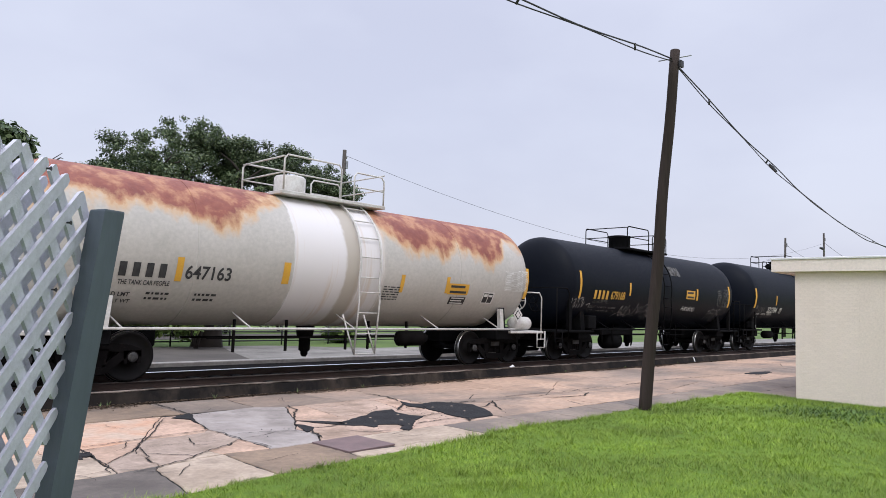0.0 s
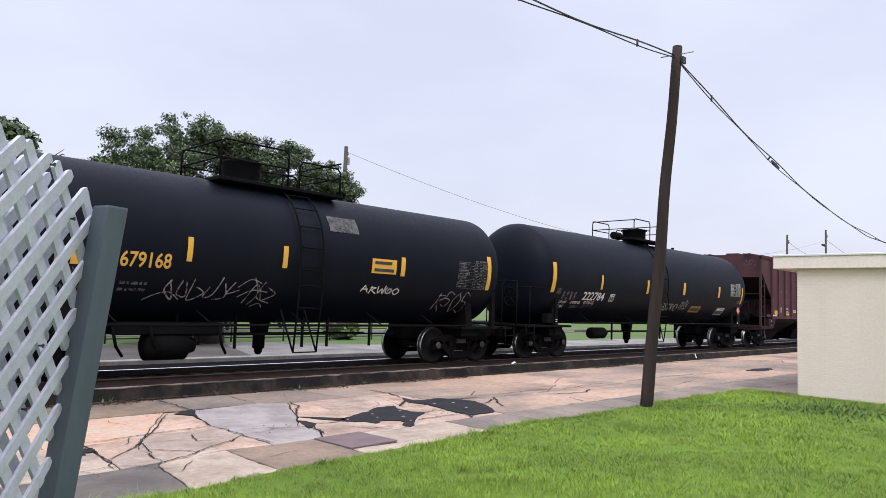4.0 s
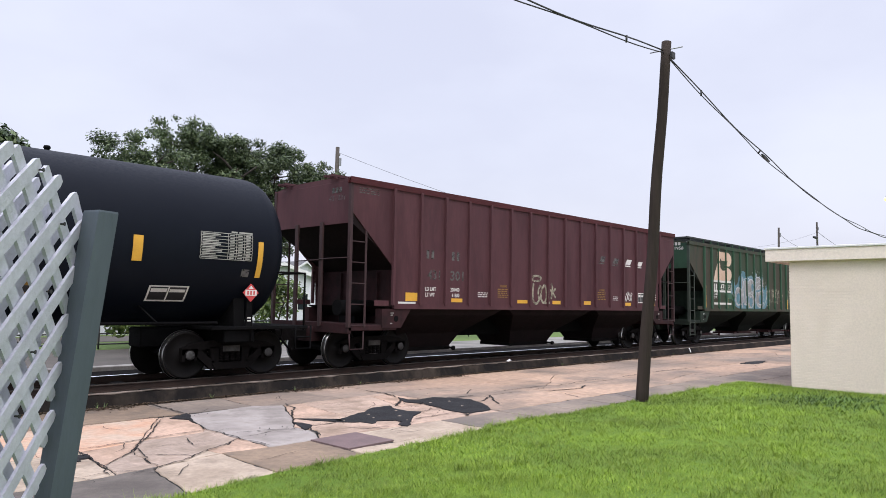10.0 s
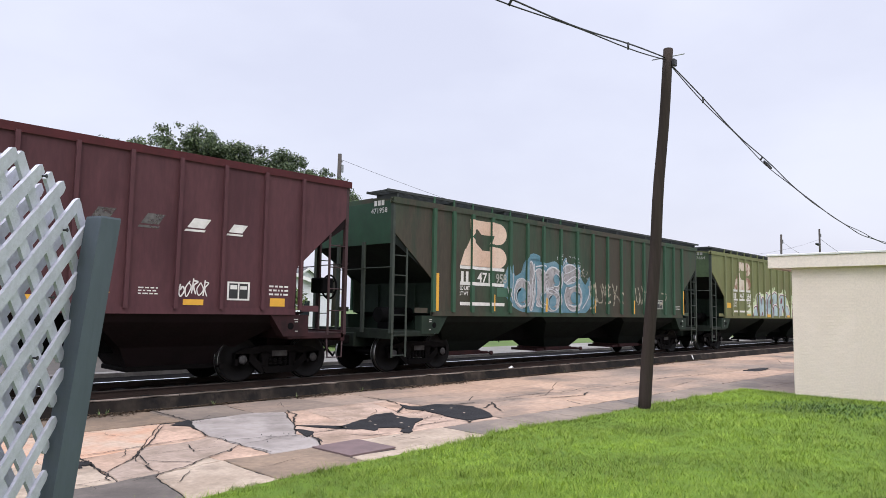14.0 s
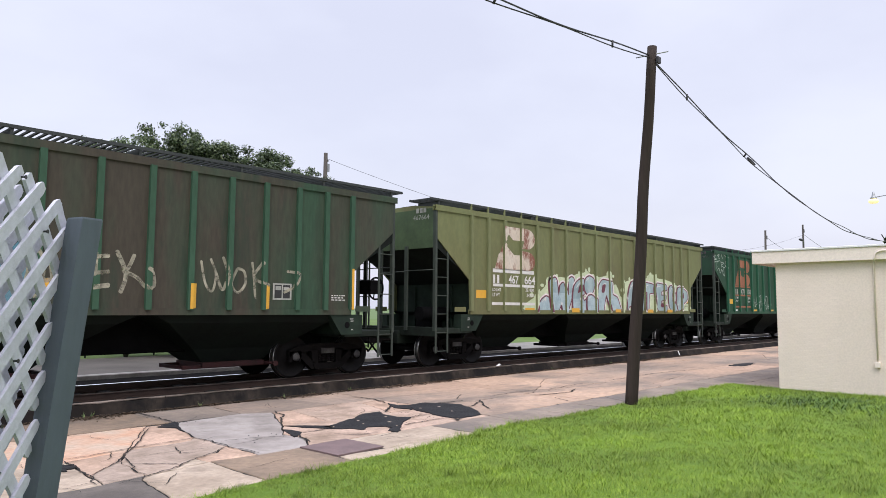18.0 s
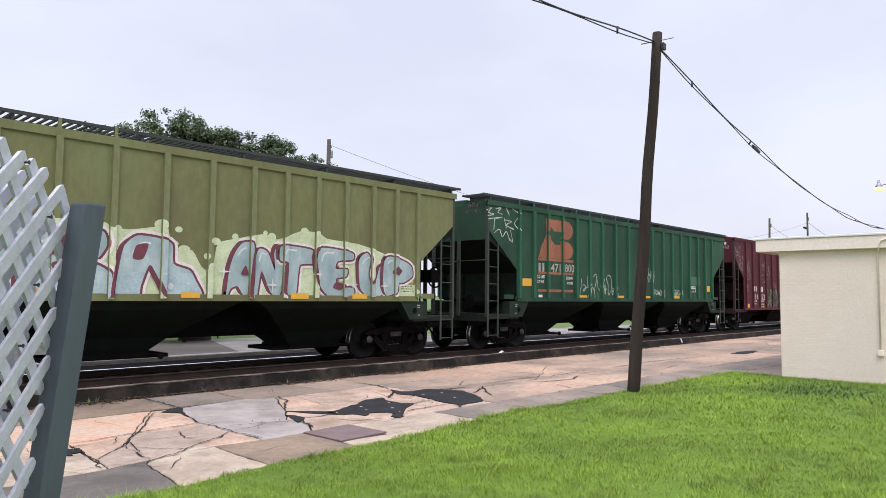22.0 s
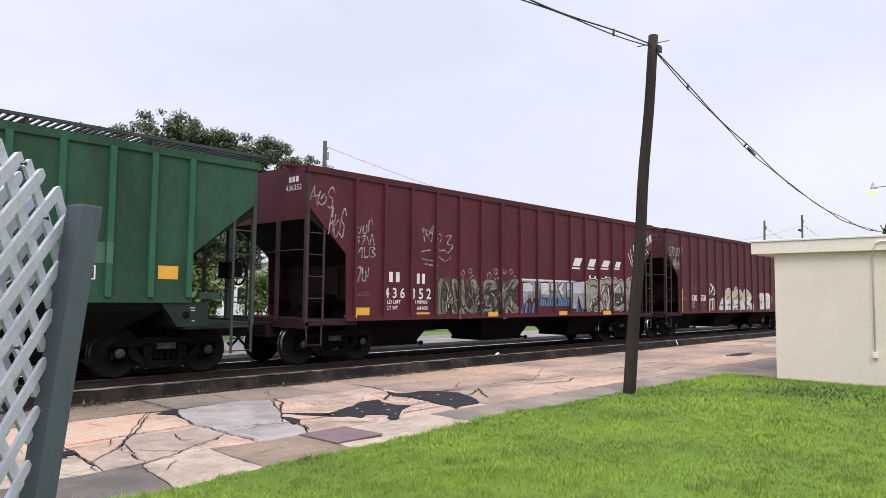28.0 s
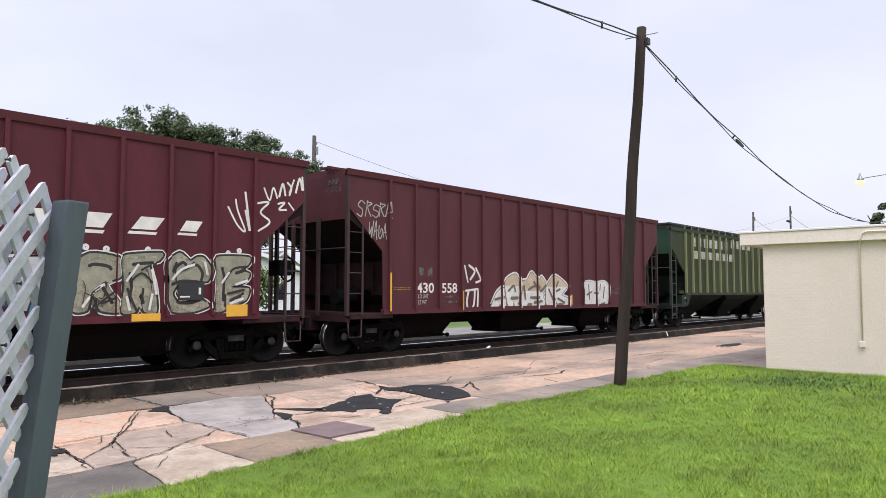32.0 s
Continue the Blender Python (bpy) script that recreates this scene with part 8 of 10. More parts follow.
scribble(car_i, -4.0, -0.6, 1.12, 2.1, 44, M_GRAF_BLACK, 0.055, 5)
scribble(car_i, -4.0, -0.6, 1.12, 2.0, 22, M_GRAF_OLIVE, 0.045, 6, 0.042)
scribble(car_i, -4.0, -0.6, 1.12, 2.0, 14, M_GRAF_CREAM, 0.014, 7, 0.047)
RACE_DARK = [[(4.39, 1.77), (4.59, 1.92), (4.79, 1.75)],
         [(4.33, 1.64), (4.44, 1.37), (4.53, 1.21)],
         [(4.62, 1.64), (4.60, 1.45)],
         [(4.72, 2.06), (4.58, 1.98)],
         [(5.16, 1.72), (5.38, 1.79), (5.79, 1.77)],
         [(5.61, 2.15), (5.46, 2.03), (5.30, 1.98)],
         [(6.29, 1.83), (6.47, 2.05), (6.80, 2.10)],
         [(6.34, 1.54), (6.71, 1.62)],
         [(6.29, 1.29), (6.29, 1.52)],
         [(5.25, 2.14), (5.18, 1.96)]]
RACE_LIGHT = [[(4.31, 1.77), (4.52, 2.08)],
         [(4.78, 1.99), (4.87, 1.54)],
         [(5.17, 1.81), (5.34, 2.00), (5.61, 2.11)],
         [(6.21, 1.76), (6.36, 1.97)],
         [(6.52, 1.73), (6.79, 1.81)],
         [(4.38, 1.25), (4.32, 1.49)],
         [(4.74, 1.25), (4.79, 1.54)],
         [(6.40, 1.34), (6.69, 1.44)],
         [(5.83, 2.16), (5.89, 1.92)],
         [(3.57, 1.32), (3.77, 1.60), (3.92, 1.71)]]
scrawl(car_i, RACE_DARK, M_GRAF_BLACK, 0.045, 0.030)
scrawl(car_i, RACE_LIGHT, M_GRAF_WHITE, 0.050, 0.034)
decal("notice_board", car_i, [rect(5.28, 5.82, 1.42, 1.76)], M_INK_SIGN, 0.050)
decal("notice_bar", car_i, [rect(5.32, 5.52, 1.47, 1.50)], M_DECAL_WHITE, 0.054)
decal("notice_bar", car_i, [rect(5.70, 5.75, 1.53, 1.66)], M_DECAL_WHITE, 0.054)
scribble(car_i, 3.4, 4.3, 1.10, 2.1, 6, M_GRAF_BLACK, 0.034, 11)
slant(car_i, 2.44, 3.13, 2.59, 2.97, M_DECAL_WHITE)
slant(car_i, 3.41, 4.04, 2.61, 2.98, M_DECAL_WHITE)
slant(car_i, 4.31, 5.01, 2.64, 2.97, M_DECAL_WHITE)
slant(car_i, 5.26, 5.78, 2.67, 2.96, M_DECAL_WHITE)
TAG_SILVER = ([(-6.86, 3.23), (-6.75, 3.09), (-6.69, 3.28)],
              [(-6.62, 3.29), (-6.64, 3.12), (-6.54, 3.13), (-6.53, 3.32)],
              [(-6.45, 3.43), (-6.48, 3.16)],
              [(-6.39, 3.49), (-6.34, 3.34)],
              [(-6.89, 2.97), (-6.75, 3.00), (-6.80, 2.82)],
              [(-6.68, 3.01), (-6.56, 3.04), (-6.66, 2.83)],
              [(-6.51, 3.03), (-6.43, 2.85), (-6.37, 3.10)],
              [(-6.35, 3.10), (-6.28, 2.83)],
              [(-6.83, 2.56), (-6.67, 2.76), (-6.66, 2.52)],
              [(-6.59, 2.77), (-6.58, 2.53), (-6.48, 2.55)],
              [(-6.42, 2.75), (-6.42, 2.54), (-6.23, 2.60), (-6.34, 2.68), (-6.25, 2.76), (-6.40, 2.78)],
              [(-6.82, 2.24), (-6.68, 2.28), (-6.78, 1.93)],
              [(-6.63, 2.27), (-6.64, 2.01), (-6.54, 1.98), (-6.53, 2.22)],
              [(-6.45, 2.28), (-6.46, 2.09), (-6.56, 2.06)])
TAG_SCUFF = ([(-4.53, 3.04), (-4.61, 3.40), (-4.41, 3.21), (-4.23, 3.49), (-4.28, 3.04)], [(-4.50, 3.25), (-4.31, 3.08)], [(-4.57, 3.37), (-4.26, 3.27)],
             [(-4.13, 3.12), (-4.00, 3.28), (-3.89, 3.18), (-4.08, 2.86), (-3.82, 2.85)], [(-3.73, 3.23), (-3.51, 3.27), (-3.67, 3.05), (-3.45, 2.99), (-3.64, 2.80), (-3.82, 2.88)],
             [(-4.68, 2.77), (-4.30, 2.84)], [(-4.64, 2.59), (-4.20, 2.55)], [(-4.52, 2.46), (-4.13, 2.42)], [(-4.01, 2.67), (-3.74, 2.57), (-3.54, 2.67)])
scrawl(car_i, TAG_SILVER, M_SILVER, 0.036)
scrawl(car_i, TAG_SCUFF, M_SILVER, 0.034)
tag(car_i, -8.22, -7.50, 3.61, 4.11, 3, M_SILVER, 0.032)
tag(car_i, -7.69, -7.19, 2.97, 3.68, 3, M_SILVER, 0.032)
bars(car_i, -6.79, -6.39, 1.60, 1.71, 2, M_DULL)
for x, z, r in ((-3.02, 2.27, 0.07), (-2.71, 2.34, 0.07), (-1.88, 2.23, 0.09), (-1.58, 2.36, 0.08), (-1.17, 2.38, 0.07), (-0.85, 2.38, 0.07), (-2.59, 2.10, 0.11), (-3.0, 2.14, 0.02),
                (-1.63, 2.12, 0.04), (-1.49, 2.17, 0.025), (-0.66, 2.25, 0.03)):
    bubble(car_i, x, z, r, M_SILVER)
bubble(car_i, -3.78, 2.05, 0.27, M_GRAF_MUD, 0.035)
for x, z in ((3.6, 2.36), (3.95, 2.34), (4.7, 2.36), (5.3, 2.33), (6.35, 2.36), (6.6, 2.42)):
    bubble(car_i, x, z, 0.035, M_GRAF_WHITE, 0.05)
TAG_TOP = ([(6.33, 3.31), (6.55, 2.95), (6.73, 2.84), (6.55, 3.25), (6.50, 3.48)],
           [(6.73, 3.27), (6.84, 2.85), (6.72, 3.65)],
           [(6.99, 3.44), (7.29, 3.49), (7.09, 3.26), (7.32, 3.07), (7.04, 2.86)],
           [(7.17, 3.79), (7.31, 3.54), (7.40, 3.82), (7.50, 3.60)],
           [(7.55, 3.64), (7.64, 3.93), (7.71, 3.68)],
           [(7.76, 3.97), (7.86, 3.86), (7.81, 3.69)],
           [(7.93, 4.05), (7.81, 3.74)],
           [(7.98, 3.77), (8.08, 4.10), (8.15, 3.85)],
           [(8.15, 4.14), (8.18, 3.85)],
           [(7.52, 3.48), (7.69, 3.52), (7.55, 3.36), (7.74, 3.37)],
           [(7.79, 3.53), (7.93, 3.38)])
scrawl(car_i, TAG_TOP, M_DECAL_WHITE, 0.045)
blocks(car_j, -5.83, -5.19, 2.01, 2.22, 2, M_DULL)
words(car_j, -5.90, -5.23, 1.55, 1.82, "430", M_DECAL_WHITE)
words(car_j, -4.92, -4.29, 1.55, 1.82, "558", M_DECAL_WHITE)
words(car_j, -5.83, -5.45, 1.41, 1.52, "LD LMT", M_DULLWHITE)
words(car_j, -5.83, -5.51, 1.25, 1.36, "LT WT", M_DULLWHITE)
bars(car_j, -4.78, -4.31, 1.24, 1.52, 2, M_DULL)
bars(car_j, -6.71, -6.12, 1.61, 1.71, 2, M_YELLOW_DIM)
stripe(car_j, -6.90, -6.78, 1.10, 2.06)
stripe(car_j, -4.12, -4.02, 1.07, 1.61)
stripe(car_j, -1.30, -1.18, 1.02, 1.56)
stripe(car_j, 1.48, 1.66, 1.02, 1.48)
KEB = ([(-2.81, 1.09), (-2.54, 1.53), (-2.26, 1.71), (-2.01, 1.73), (-1.96, 1.09), (-2.27, 1.09), (-2.35, 1.22), (-2.49, 1.09)],
       [(-1.96, 1.09), (-2.12, 1.87), (-1.70, 2.11), (-1.44, 2.01), (-1.39, 1.09), (-1.62, 1.09), (-1.67, 1.35), (-1.76, 1.09)],
       [(-1.33, 1.09), (-1.26, 1.87), (-0.99, 1.95), (-0.74, 2.20), (-0.38, 1.94), (-0.18, 2.07), (0.13, 1.74), (-0.13, 1.52), (-0.01, 1.09)],
       [(0.09, 1.09), (0.07, 1.74), (0.47, 2.10), (0.80, 2.05), (1.32, 1.77), (0.96, 1.48), (1.48, 1.33), (1.37, 1.09), (0.85, 1.09), (0.56, 1.34), (0.45, 1.09)])
KEB_IN = ([(-1.96, 1.61), (-1.70, 1.77), (-1.61, 1.59)], [(-1.82, 1.39), (-1.47, 1.40)], [(-0.82, 1.40), (-0.41, 1.40)], [(-0.93, 1.65), (-0.60, 1.76), (-0.28, 1.72)],
          [(-0.63, 1.90), (-0.28, 1.61), (0.04, 1.80)], [(0.20, 1.67), (0.46, 1.32)], [(0.77, 1.93), (0.56, 1.61), (0.87, 1.67)], [(-1.17, 1.77), (-1.09, 1.35)],
          [(-0.63, 1.24), (-0.19, 1.29)], [(0.72, 1.37), (1.13, 1.22)], [(-2.62, 1.36), (-2.21, 1.43)], [(-0.94, 1.10), (-0.94, 1.19), (-0.76, 1.19)], [(0.79, 1.10), (0.79, 1.17), (1.03, 1.16)])
ONE = [(2.39, 1.09), (2.51, 1.52), (2.33, 1.85), (2.75, 1.94), (3.25, 1.90), (3.78, 1.95), (4.10, 1.78), (3.96, 1.09), (3.35, 1.09), (3.24, 1.32), (3.04, 1.09)]
ONE_IN = ([(3.09, 1.54), (3.36, 1.54)], [(2.71, 1.84), (2.77, 1.32)], [(3.53, 1.86), (3.49, 1.64)], [(3.59, 1.15), (3.84, 1.19)], [(3.81, 1.76), (3.72, 1.35)], [(2.59, 1.48), (2.90, 1.58)])
TAG_JUG = ([(-3.97, 2.32), (-3.83, 1.85)], [(-3.78, 2.33), (-3.53, 2.17), (-3.73, 1.93)], [(-3.48, 2.26), (-3.27, 1.94), (-3.48, 1.85)], [(-3.93, 1.61), (-3.38, 1.66)], [(-3.80, 1.61), (-3.88, 1.29), (-3.78, 1.05), (-3.58, 1.21), (-3.53, 1.61)], [(-3.38, 1.61), (-3.41, 1.08)])
scrawl(car_j, TAG_JUG, M_GRAF_WHITE, 0.07)
fat_letters(car_j, KEB, (), M_GRAF_CREAM, M_GRAF_WHITE, M_GRAF_DKGREY, M_GRAF_WHITE, rim=0.025, ring=0.05, back=(-0.05, -0.02), foot=1.08, drop=0.55, z=0.006)
scrawl(car_j, KEB_IN, M_GRAF_OLIVE, 0.085, 0.024)
fat_letters(car_j, [ONE], (), M_GRAF_WHITE, None, M_GRAF_ICE, M_GRAF_WHITE, rim=0.025, ring=0.04, back=None, foot=1.08, z=0.006)
scrawl(car_j, ONE_IN, M_GRAF_OLIVE, 0.065, 0.014)
tag(car_j, -7.94, -6.76, 3.41, 3.83, 5, M_DULLWHITE, 0.03)
tag(car_j, -7.57, -6.95, 2.87, 3.35, 4, M_DULLWHITE, 0.03)
bars(car_j, 4.35, 4.95, 1.47, 1.77, 2, M_DULL)
blocks(car_k, -6.37, -1.85, 3.63, 4.03, 7, M_DULLWHITE)
blocks(car_k, -6.28, -1.12, 3.08, 3.43, 6, M_DULLWHITE)
blocks(car_k, -1.70, 1.39, 3.75, 4.16, 4, M_DULLWHITE)
# hazard placard on its post
placard = part("placard", Shape().prism([(6.96, 1.75), (7.14, 1.56), (7.32, 1.75), (7.14, 1.94)], -1.475, -1.455), M_PLACARD, car_long, "red and white diamond placard")
part("placard_panel", Shape().box(7.01, 7.27, -1.481, -1.476, 1.69, 1.81), M_DECAL_WHITE, placard)
for x in (7.05, 7.12, 7.19):
    part("placard_bar", Shape().box(x, x + 0.035, -1.485, -1.482, 1.71, 1.79), M_PLACARD, placard)
part("placard_mark", Shape().prism([(7.08, 1.83), (7.20, 1.83), (7.14, 1.90)], -1.480, -1.476), M_DECAL_WHITE, placard)
for x in (7.09, -7.19):
    for z in (1.16, 1.22):
        part("stencil_bar", Shape().box(x, x + 0.09, -1.448, -1.443, z, z + 0.025), M_DECAL_WHITE, car_long)


def end_number(car, h, text, mat, z=4.0):
    """Company mark and number on the end sheet that faces the street."""
    cu = bpy.data.curves.new("lettering", "FONT")
    cu.body, cu.resolution_u = text, 2
    ob = bpy.data.objects.new("lettering", cu)
    scene.collection.objects.link(ob)
    bpy.context.view_layer.update()
    me = ob.evaluated_get(bpy.context.evaluated_depsgraph_get()).to_mesh()
    v = [(p.co.x, p.co.y) for p in me.vertices]
    x0, x1, z0, z1 = min(p[0] for p in v), max(p[0] for p in v), min(p[1] for p in v), max(p[1] for p in v)
    g = Shape()
    g.add([(-h - 0.012, -0.75 - (p[0] - x0) / (x1 - x0) * 0.62, z + (p[1] - z0) / (z1 - z0) * 0.13) for p in v], [tuple(q.vertices) for q in me.polygons])
    ob.to_mesh_clear()
    bpy.data.objects.remove(ob)
    part("end_lettering", g, mat, car)
    for i in range(3):
        part("company_mark", Shape().box(-h - 0.014, -h - 0.010, -1.25 + i * 0.14, -1.15 + i * 0.14, z + 0.19, z + 0.32), mat, car)


for car, L, text, m in ((car_e, 16.38, "431301", M_DULL), (car_f, 16.95, "471958", M_DECAL_WHITE), (car_g, 17.0, "467664", M_DULLWHITE), (car_h, 17.08, "471800", M_DULL),
                        (car_i, 16.47, "436352", M_DECAL_WHITE), (car_j, 16.4, "430558", M_DULL)):
    end_number(car, L / 2, text, m)

# ---- things by the street ----
# leaning utility pole and its cables
pole = empty("utility_pole", pose(12.3, 6.6, 0), "dark weathered wooden utility pole leaning at the lawn's edge", "utility pole")
g = Shape()
a, b = Vector((-0.02, 0.01, -0.3)), Vector((0.655, -0.255, 7.16))
g.tube([a.lerp(b, i / 14) + Vector((0.012 * math.sin(i * 1.3), 0.01 * math.sin(i * 0.9), 0)) for i in range(15)], [0.122 - 0.026 * i / 14 for i in range(15)], 18)
part("shaft", g, M_POLE, pole)
part("through_bolt", Shape().tube([(0.64, -0.60, 6.98), (0.64, 0.10, 7.02)], 0.012, 6), M_GALV, pole)
part("cable_clamp", Shape().box(0.57, 0.70, -0.42, -0.36, 6.78, 6.92, 0.01), M_PIPE, pole)


def cable(path_fn, x0, x1, n, label, r=0.014, gap=0.10):
    """A slack pair of cables lashed together, with small ties."""
    c = empty("overhead_cable", pose(0, 0, 0), label, "cable", "overhead cables")
    one, two = [], []
    for i in range(n + 1):
        x = x0 + (x1 - x0) * i / n
        p = Vector(path_fn(x))
        w = gap * (0.55 + 0.45 * math.sin(i * 0.55))
        tw = 1.2 + i * 0.10
        o = Vector((0, math.cos(tw) * w * 0.5, math.sin(tw) * w * 0.5))
        one.append(p + o)
        two.append(p - o)
    part("strand", Shape().tube(one, r, 6), M_WIRE, c)
    part("strand", Shape().tube(two, r * 0.8, 6), M_WIRE, c)
    for i in range(4, n, 9):
        part("cable_tie", Shape().tube([one[i] + Vector((0, 0, 0.02)), two[i] - Vector((0, 0, 0.02))], 0.022, 6), M_WIRE, c)
    return c


cable(lambda x: (x, 6.33, 4.63 + 0.0077 * (x - 30) ** 2), 13.02, 47.0, 90, "slack black cable pair hanging from the leaning pole")
cable(lambda x: (x, 6.36, 5.92 + 0.0034 * (x + 4.5) ** 2), 12.92, -22.0, 90, "black cable pair running back along the street")
part("splice", Shape().tube([(18.1, 6.33, 5.71), (18.35, 6.33, 5.66), (18.6, 6.33, 5.61)], [0.025, 0.04, 0.025], 8), M_WIRE, bpy.data.objects["overhead_cable"])
# unseen poles that carry the far ends of the cables
for x in (47.0, -22.0):
    p = empty("utility_pole", pose(x, 6.35, 0), "plain dark wooden utility pole", "utility pole")
    part("shaft", Shape().tube([(0, 0, -0.3), (0, 0, 7.1)], [0.15, 0.11], 14), M_POLE, p)

# cream brick building: walls, soffit, fascia, roof edge, conduit
bld = empty("brick_building", pose(17.3, 5.5, 0), "low cream-painted brick building with a flat overhanging roof", "building")
wall = part("wall", Shape().box(0.012, 9, -14, -0.012, -0.2, 2.95), M_CREAM, bld)
part("soffit", Shape().box(-0.10, 9.4, -14.4, 0.45, 2.95, 2.975), M_CREAM_TRIM, bld)
part("fascia", Shape().box(-0.13, -0.10, -14.4, 0.48, 2.92, 3.20, 0.006), M_CREAM_TRIM, bld)
part("fascia", Shape().box(-0.10, 9.4, 0.45, 0.48, 2.92, 3.20, 0.006), M_CREAM_TRIM, bld)
part("roof_deck", Shape().box(-0.12, 9.4, -14.4, 0.47, 3.02, 3.19), M_CREAM_TRIM, bld)
part("roof_edge", Shape().box(-0.155, 9.43, -14.43, 0.505, 3.202, 3.25, 0.008), M_WHITE, bld)
g = Shape().tube([(-0.03, -2.02, 0.72), (-0.03, -2.02, 2.86), (-0.06, -2.05, 2.90), (-0.14, -2.05, 2.91), (-0.155, -2.07, 2.96), (-0.155, -2.10, 3.07), (-0.155, -2.2, 3.11), (-0.155, -5.0, 3.11)], 0.017, 8)
part("conduit", g, M_CREAM_TRIM, bld)
part("conduit_box", Shape().box(-0.07, 0.0, -2.07, -1.97, 0.62, 0.74, 0.006), M_CREAM_TRIM, bld)
g = Shape()
for i in range(18):
    x, y = random.uniform(-0.3, -0.03), random.uniform(-3, 0)
    for k in range(7):
        g.add([(x, y, 0), (x + 0.008, y, 0), (x + random.uniform(-0.06, 0.06), y + random.uniform(-0.06, 0.06), random.uniform(0.05, 0.14))], [(0, 1, 2)])
part("foot_weed", g, M_BLADE, bld)["kind"] = "stuff"

g = Shape()
for i in range(2600):
    x, y = random.gauss(15.3, 0.65), random.gauss(3.75, 0.75)
    a, ln = random.uniform(0, 6.28), random.uniform(0.03, 0.09)
    dx, dy = math.cos(a), math.sin(a)
    g.add([(x - dy * 0.014, y + dx * 0.014, 0.012), (x + dy * 0.014, y - dx * 0.014, 0.012), (x + dx * ln, y + dy * ln, 0.02 + ln * 0.7)], [(0, 1, 2)])
M_WEED = grass_paint("weed_leaf", (0.045, 0.095, 0.012), (0.075, 0.15, 0.016), (0.12, 0.20, 0.03))
tagged(part("lawn_weeds", g, M_WEED), "low dark green weeds in the lawn by the wall", "weeds", kind="stuff")

# lattice fence: two layers of diagonal slats on each side of a leaning post
F_U, F_N = Vector((0.6814, 0.7319, 0.0)), Vector((0.7319, -0.6814, 0.0))       # along the fence towards the post; across it
F_UP = Vector((0.0433, -0.0403, 0.9982))                                       # the panel leans
F_Q, F_P, F_TILT = Vector((0.742, 2.767, 2.052)), 0.1301, 0.0503               # one opening of the lattice, its spacing, its turn in the panel's plane
fence = empty("lattice_fence", pose(F_Q.x, F_Q.y, 0), "white painted lattice fence panel, weathered and leaning", "fence")
F_A = F_U * math.cos(math.pi / 4 - F_TILT) + F_UP * math.sin(math.pi / 4 - F_TILT)
F_B = F_U * math.cos(math.pi / 4 + F_TILT) - F_UP * math.sin(math.pi / 4 + F_TILT)


def panel_top(u):
    return np.interp(u, (-1.5, -0.26, -0.062, 0.114, 0.25, 0.37, 0.42), (0.30, 0.262, 0.242, 0.214, 0.168, 0.112, 0.09))


def slat(k, along, across, depth, shift=0.0):
    """One lattice slat: it runs along one diagonal at k spacings along the other, cut at the panel's rim."""
    w, th = 0.0245, 0.013
    rows = []
    c0 = Vector((0, 0, 0)) + across * (k * F_P) + F_U * shift
    for i in range(-260, 261):
        c = c0 + along * (i * 0.01)
        u, v = c.dot(F_U), c.dot(F_UP)
        if -1.25 < u < 0.372 + 0.10 * v and v < panel_top(u) + 0.012 and F_Q.z + v > 0.06:
            rows.append(i * 0.01)
    if len(rows) < 5:
        return
    bow, turn = random.uniform(-0.003, 0.003), random.uniform(-0.006, 0.006)
    r0, r1 = rows[0] - random.uniform(0, 0.012), rows[-1] + random.uniform(0, 0.012)
    ends = random.uniform(-0.006, 0.006)
    v = []
    for f in (0.0, 0.012, 0.5, 0.988, 1.0):
        q = w * (0.62 if f in (0.0, 1.0) else 1.0)
        mid = c0 + along * (r0 + (r1 - r0) * f + (ends if f > 0.9 else 0)) + across * turn * (f - 0.5) + F_Q - Vector((F_Q.x, F_Q.y, 0))
        for o, d in ((-q, 0), (q, 0), (q, th), (-q, th)):
            v.append(mid + across * o + F_N * (depth + d + bow * math.sin(math.pi * f)))
    fs = [(0, 1, 2, 3), (16, 17, 18, 19)]
    for b in range(0, 16, 4):
        fs += [(b + i, b + (i + 1) % 4, b + 4 + (i + 1) % 4, b + 4 + i) for i in range(4)]
    part("slat", Shape().add(v, fs), M_LATTICE, fence)


for k in range(-14, 20):
    slat(k + 0.5, F_A, F_B, 0.0)
    slat(k + 0.5, F_B, F_A, -0.0135)
for k in range(-14, 20):
    slat(k + 0.5, F_A, F_B, -0.090, 0.030)
    slat(k + 0.5, F_B, F_A, -0.1035, 0.030)
for u, v in ((0.175, 0.043), (0.135, -0.215), (0.075, -0.435), (0.020, -0.655), (-0.02, 0.215)):
    a = F_Q - Vector((F_Q.x, F_Q.y, 0)) + F_U * u + F_UP * v + F_N * 0.012
    part("screw", Shape().tube([a, a + F_N * 0.012 - F_U * 0.002, a + F_N * 0.018 - F_U * 0.002], [0.004, 0.004, 0.009], 6), M_PIPE, fence)
post = empty("fence_post", pose(0.985, 2.815, 0), "weathered grey painted square wooden fence post", "fence post")
F_EDGE = Vector((1.017, 2.906, 2.168)) - Vector((0.985, 2.815, 0))             # top of the edge that faces the street's near side
F_LEFT, F_RIGHT = Vector((-0.332, 0.943, 0)) * 0.090, Vector((0.943, 0.332, 0)) * 0.093
F_LEAN = Vector((0.6957, -0.7181, 0)) * 0.115
v = []
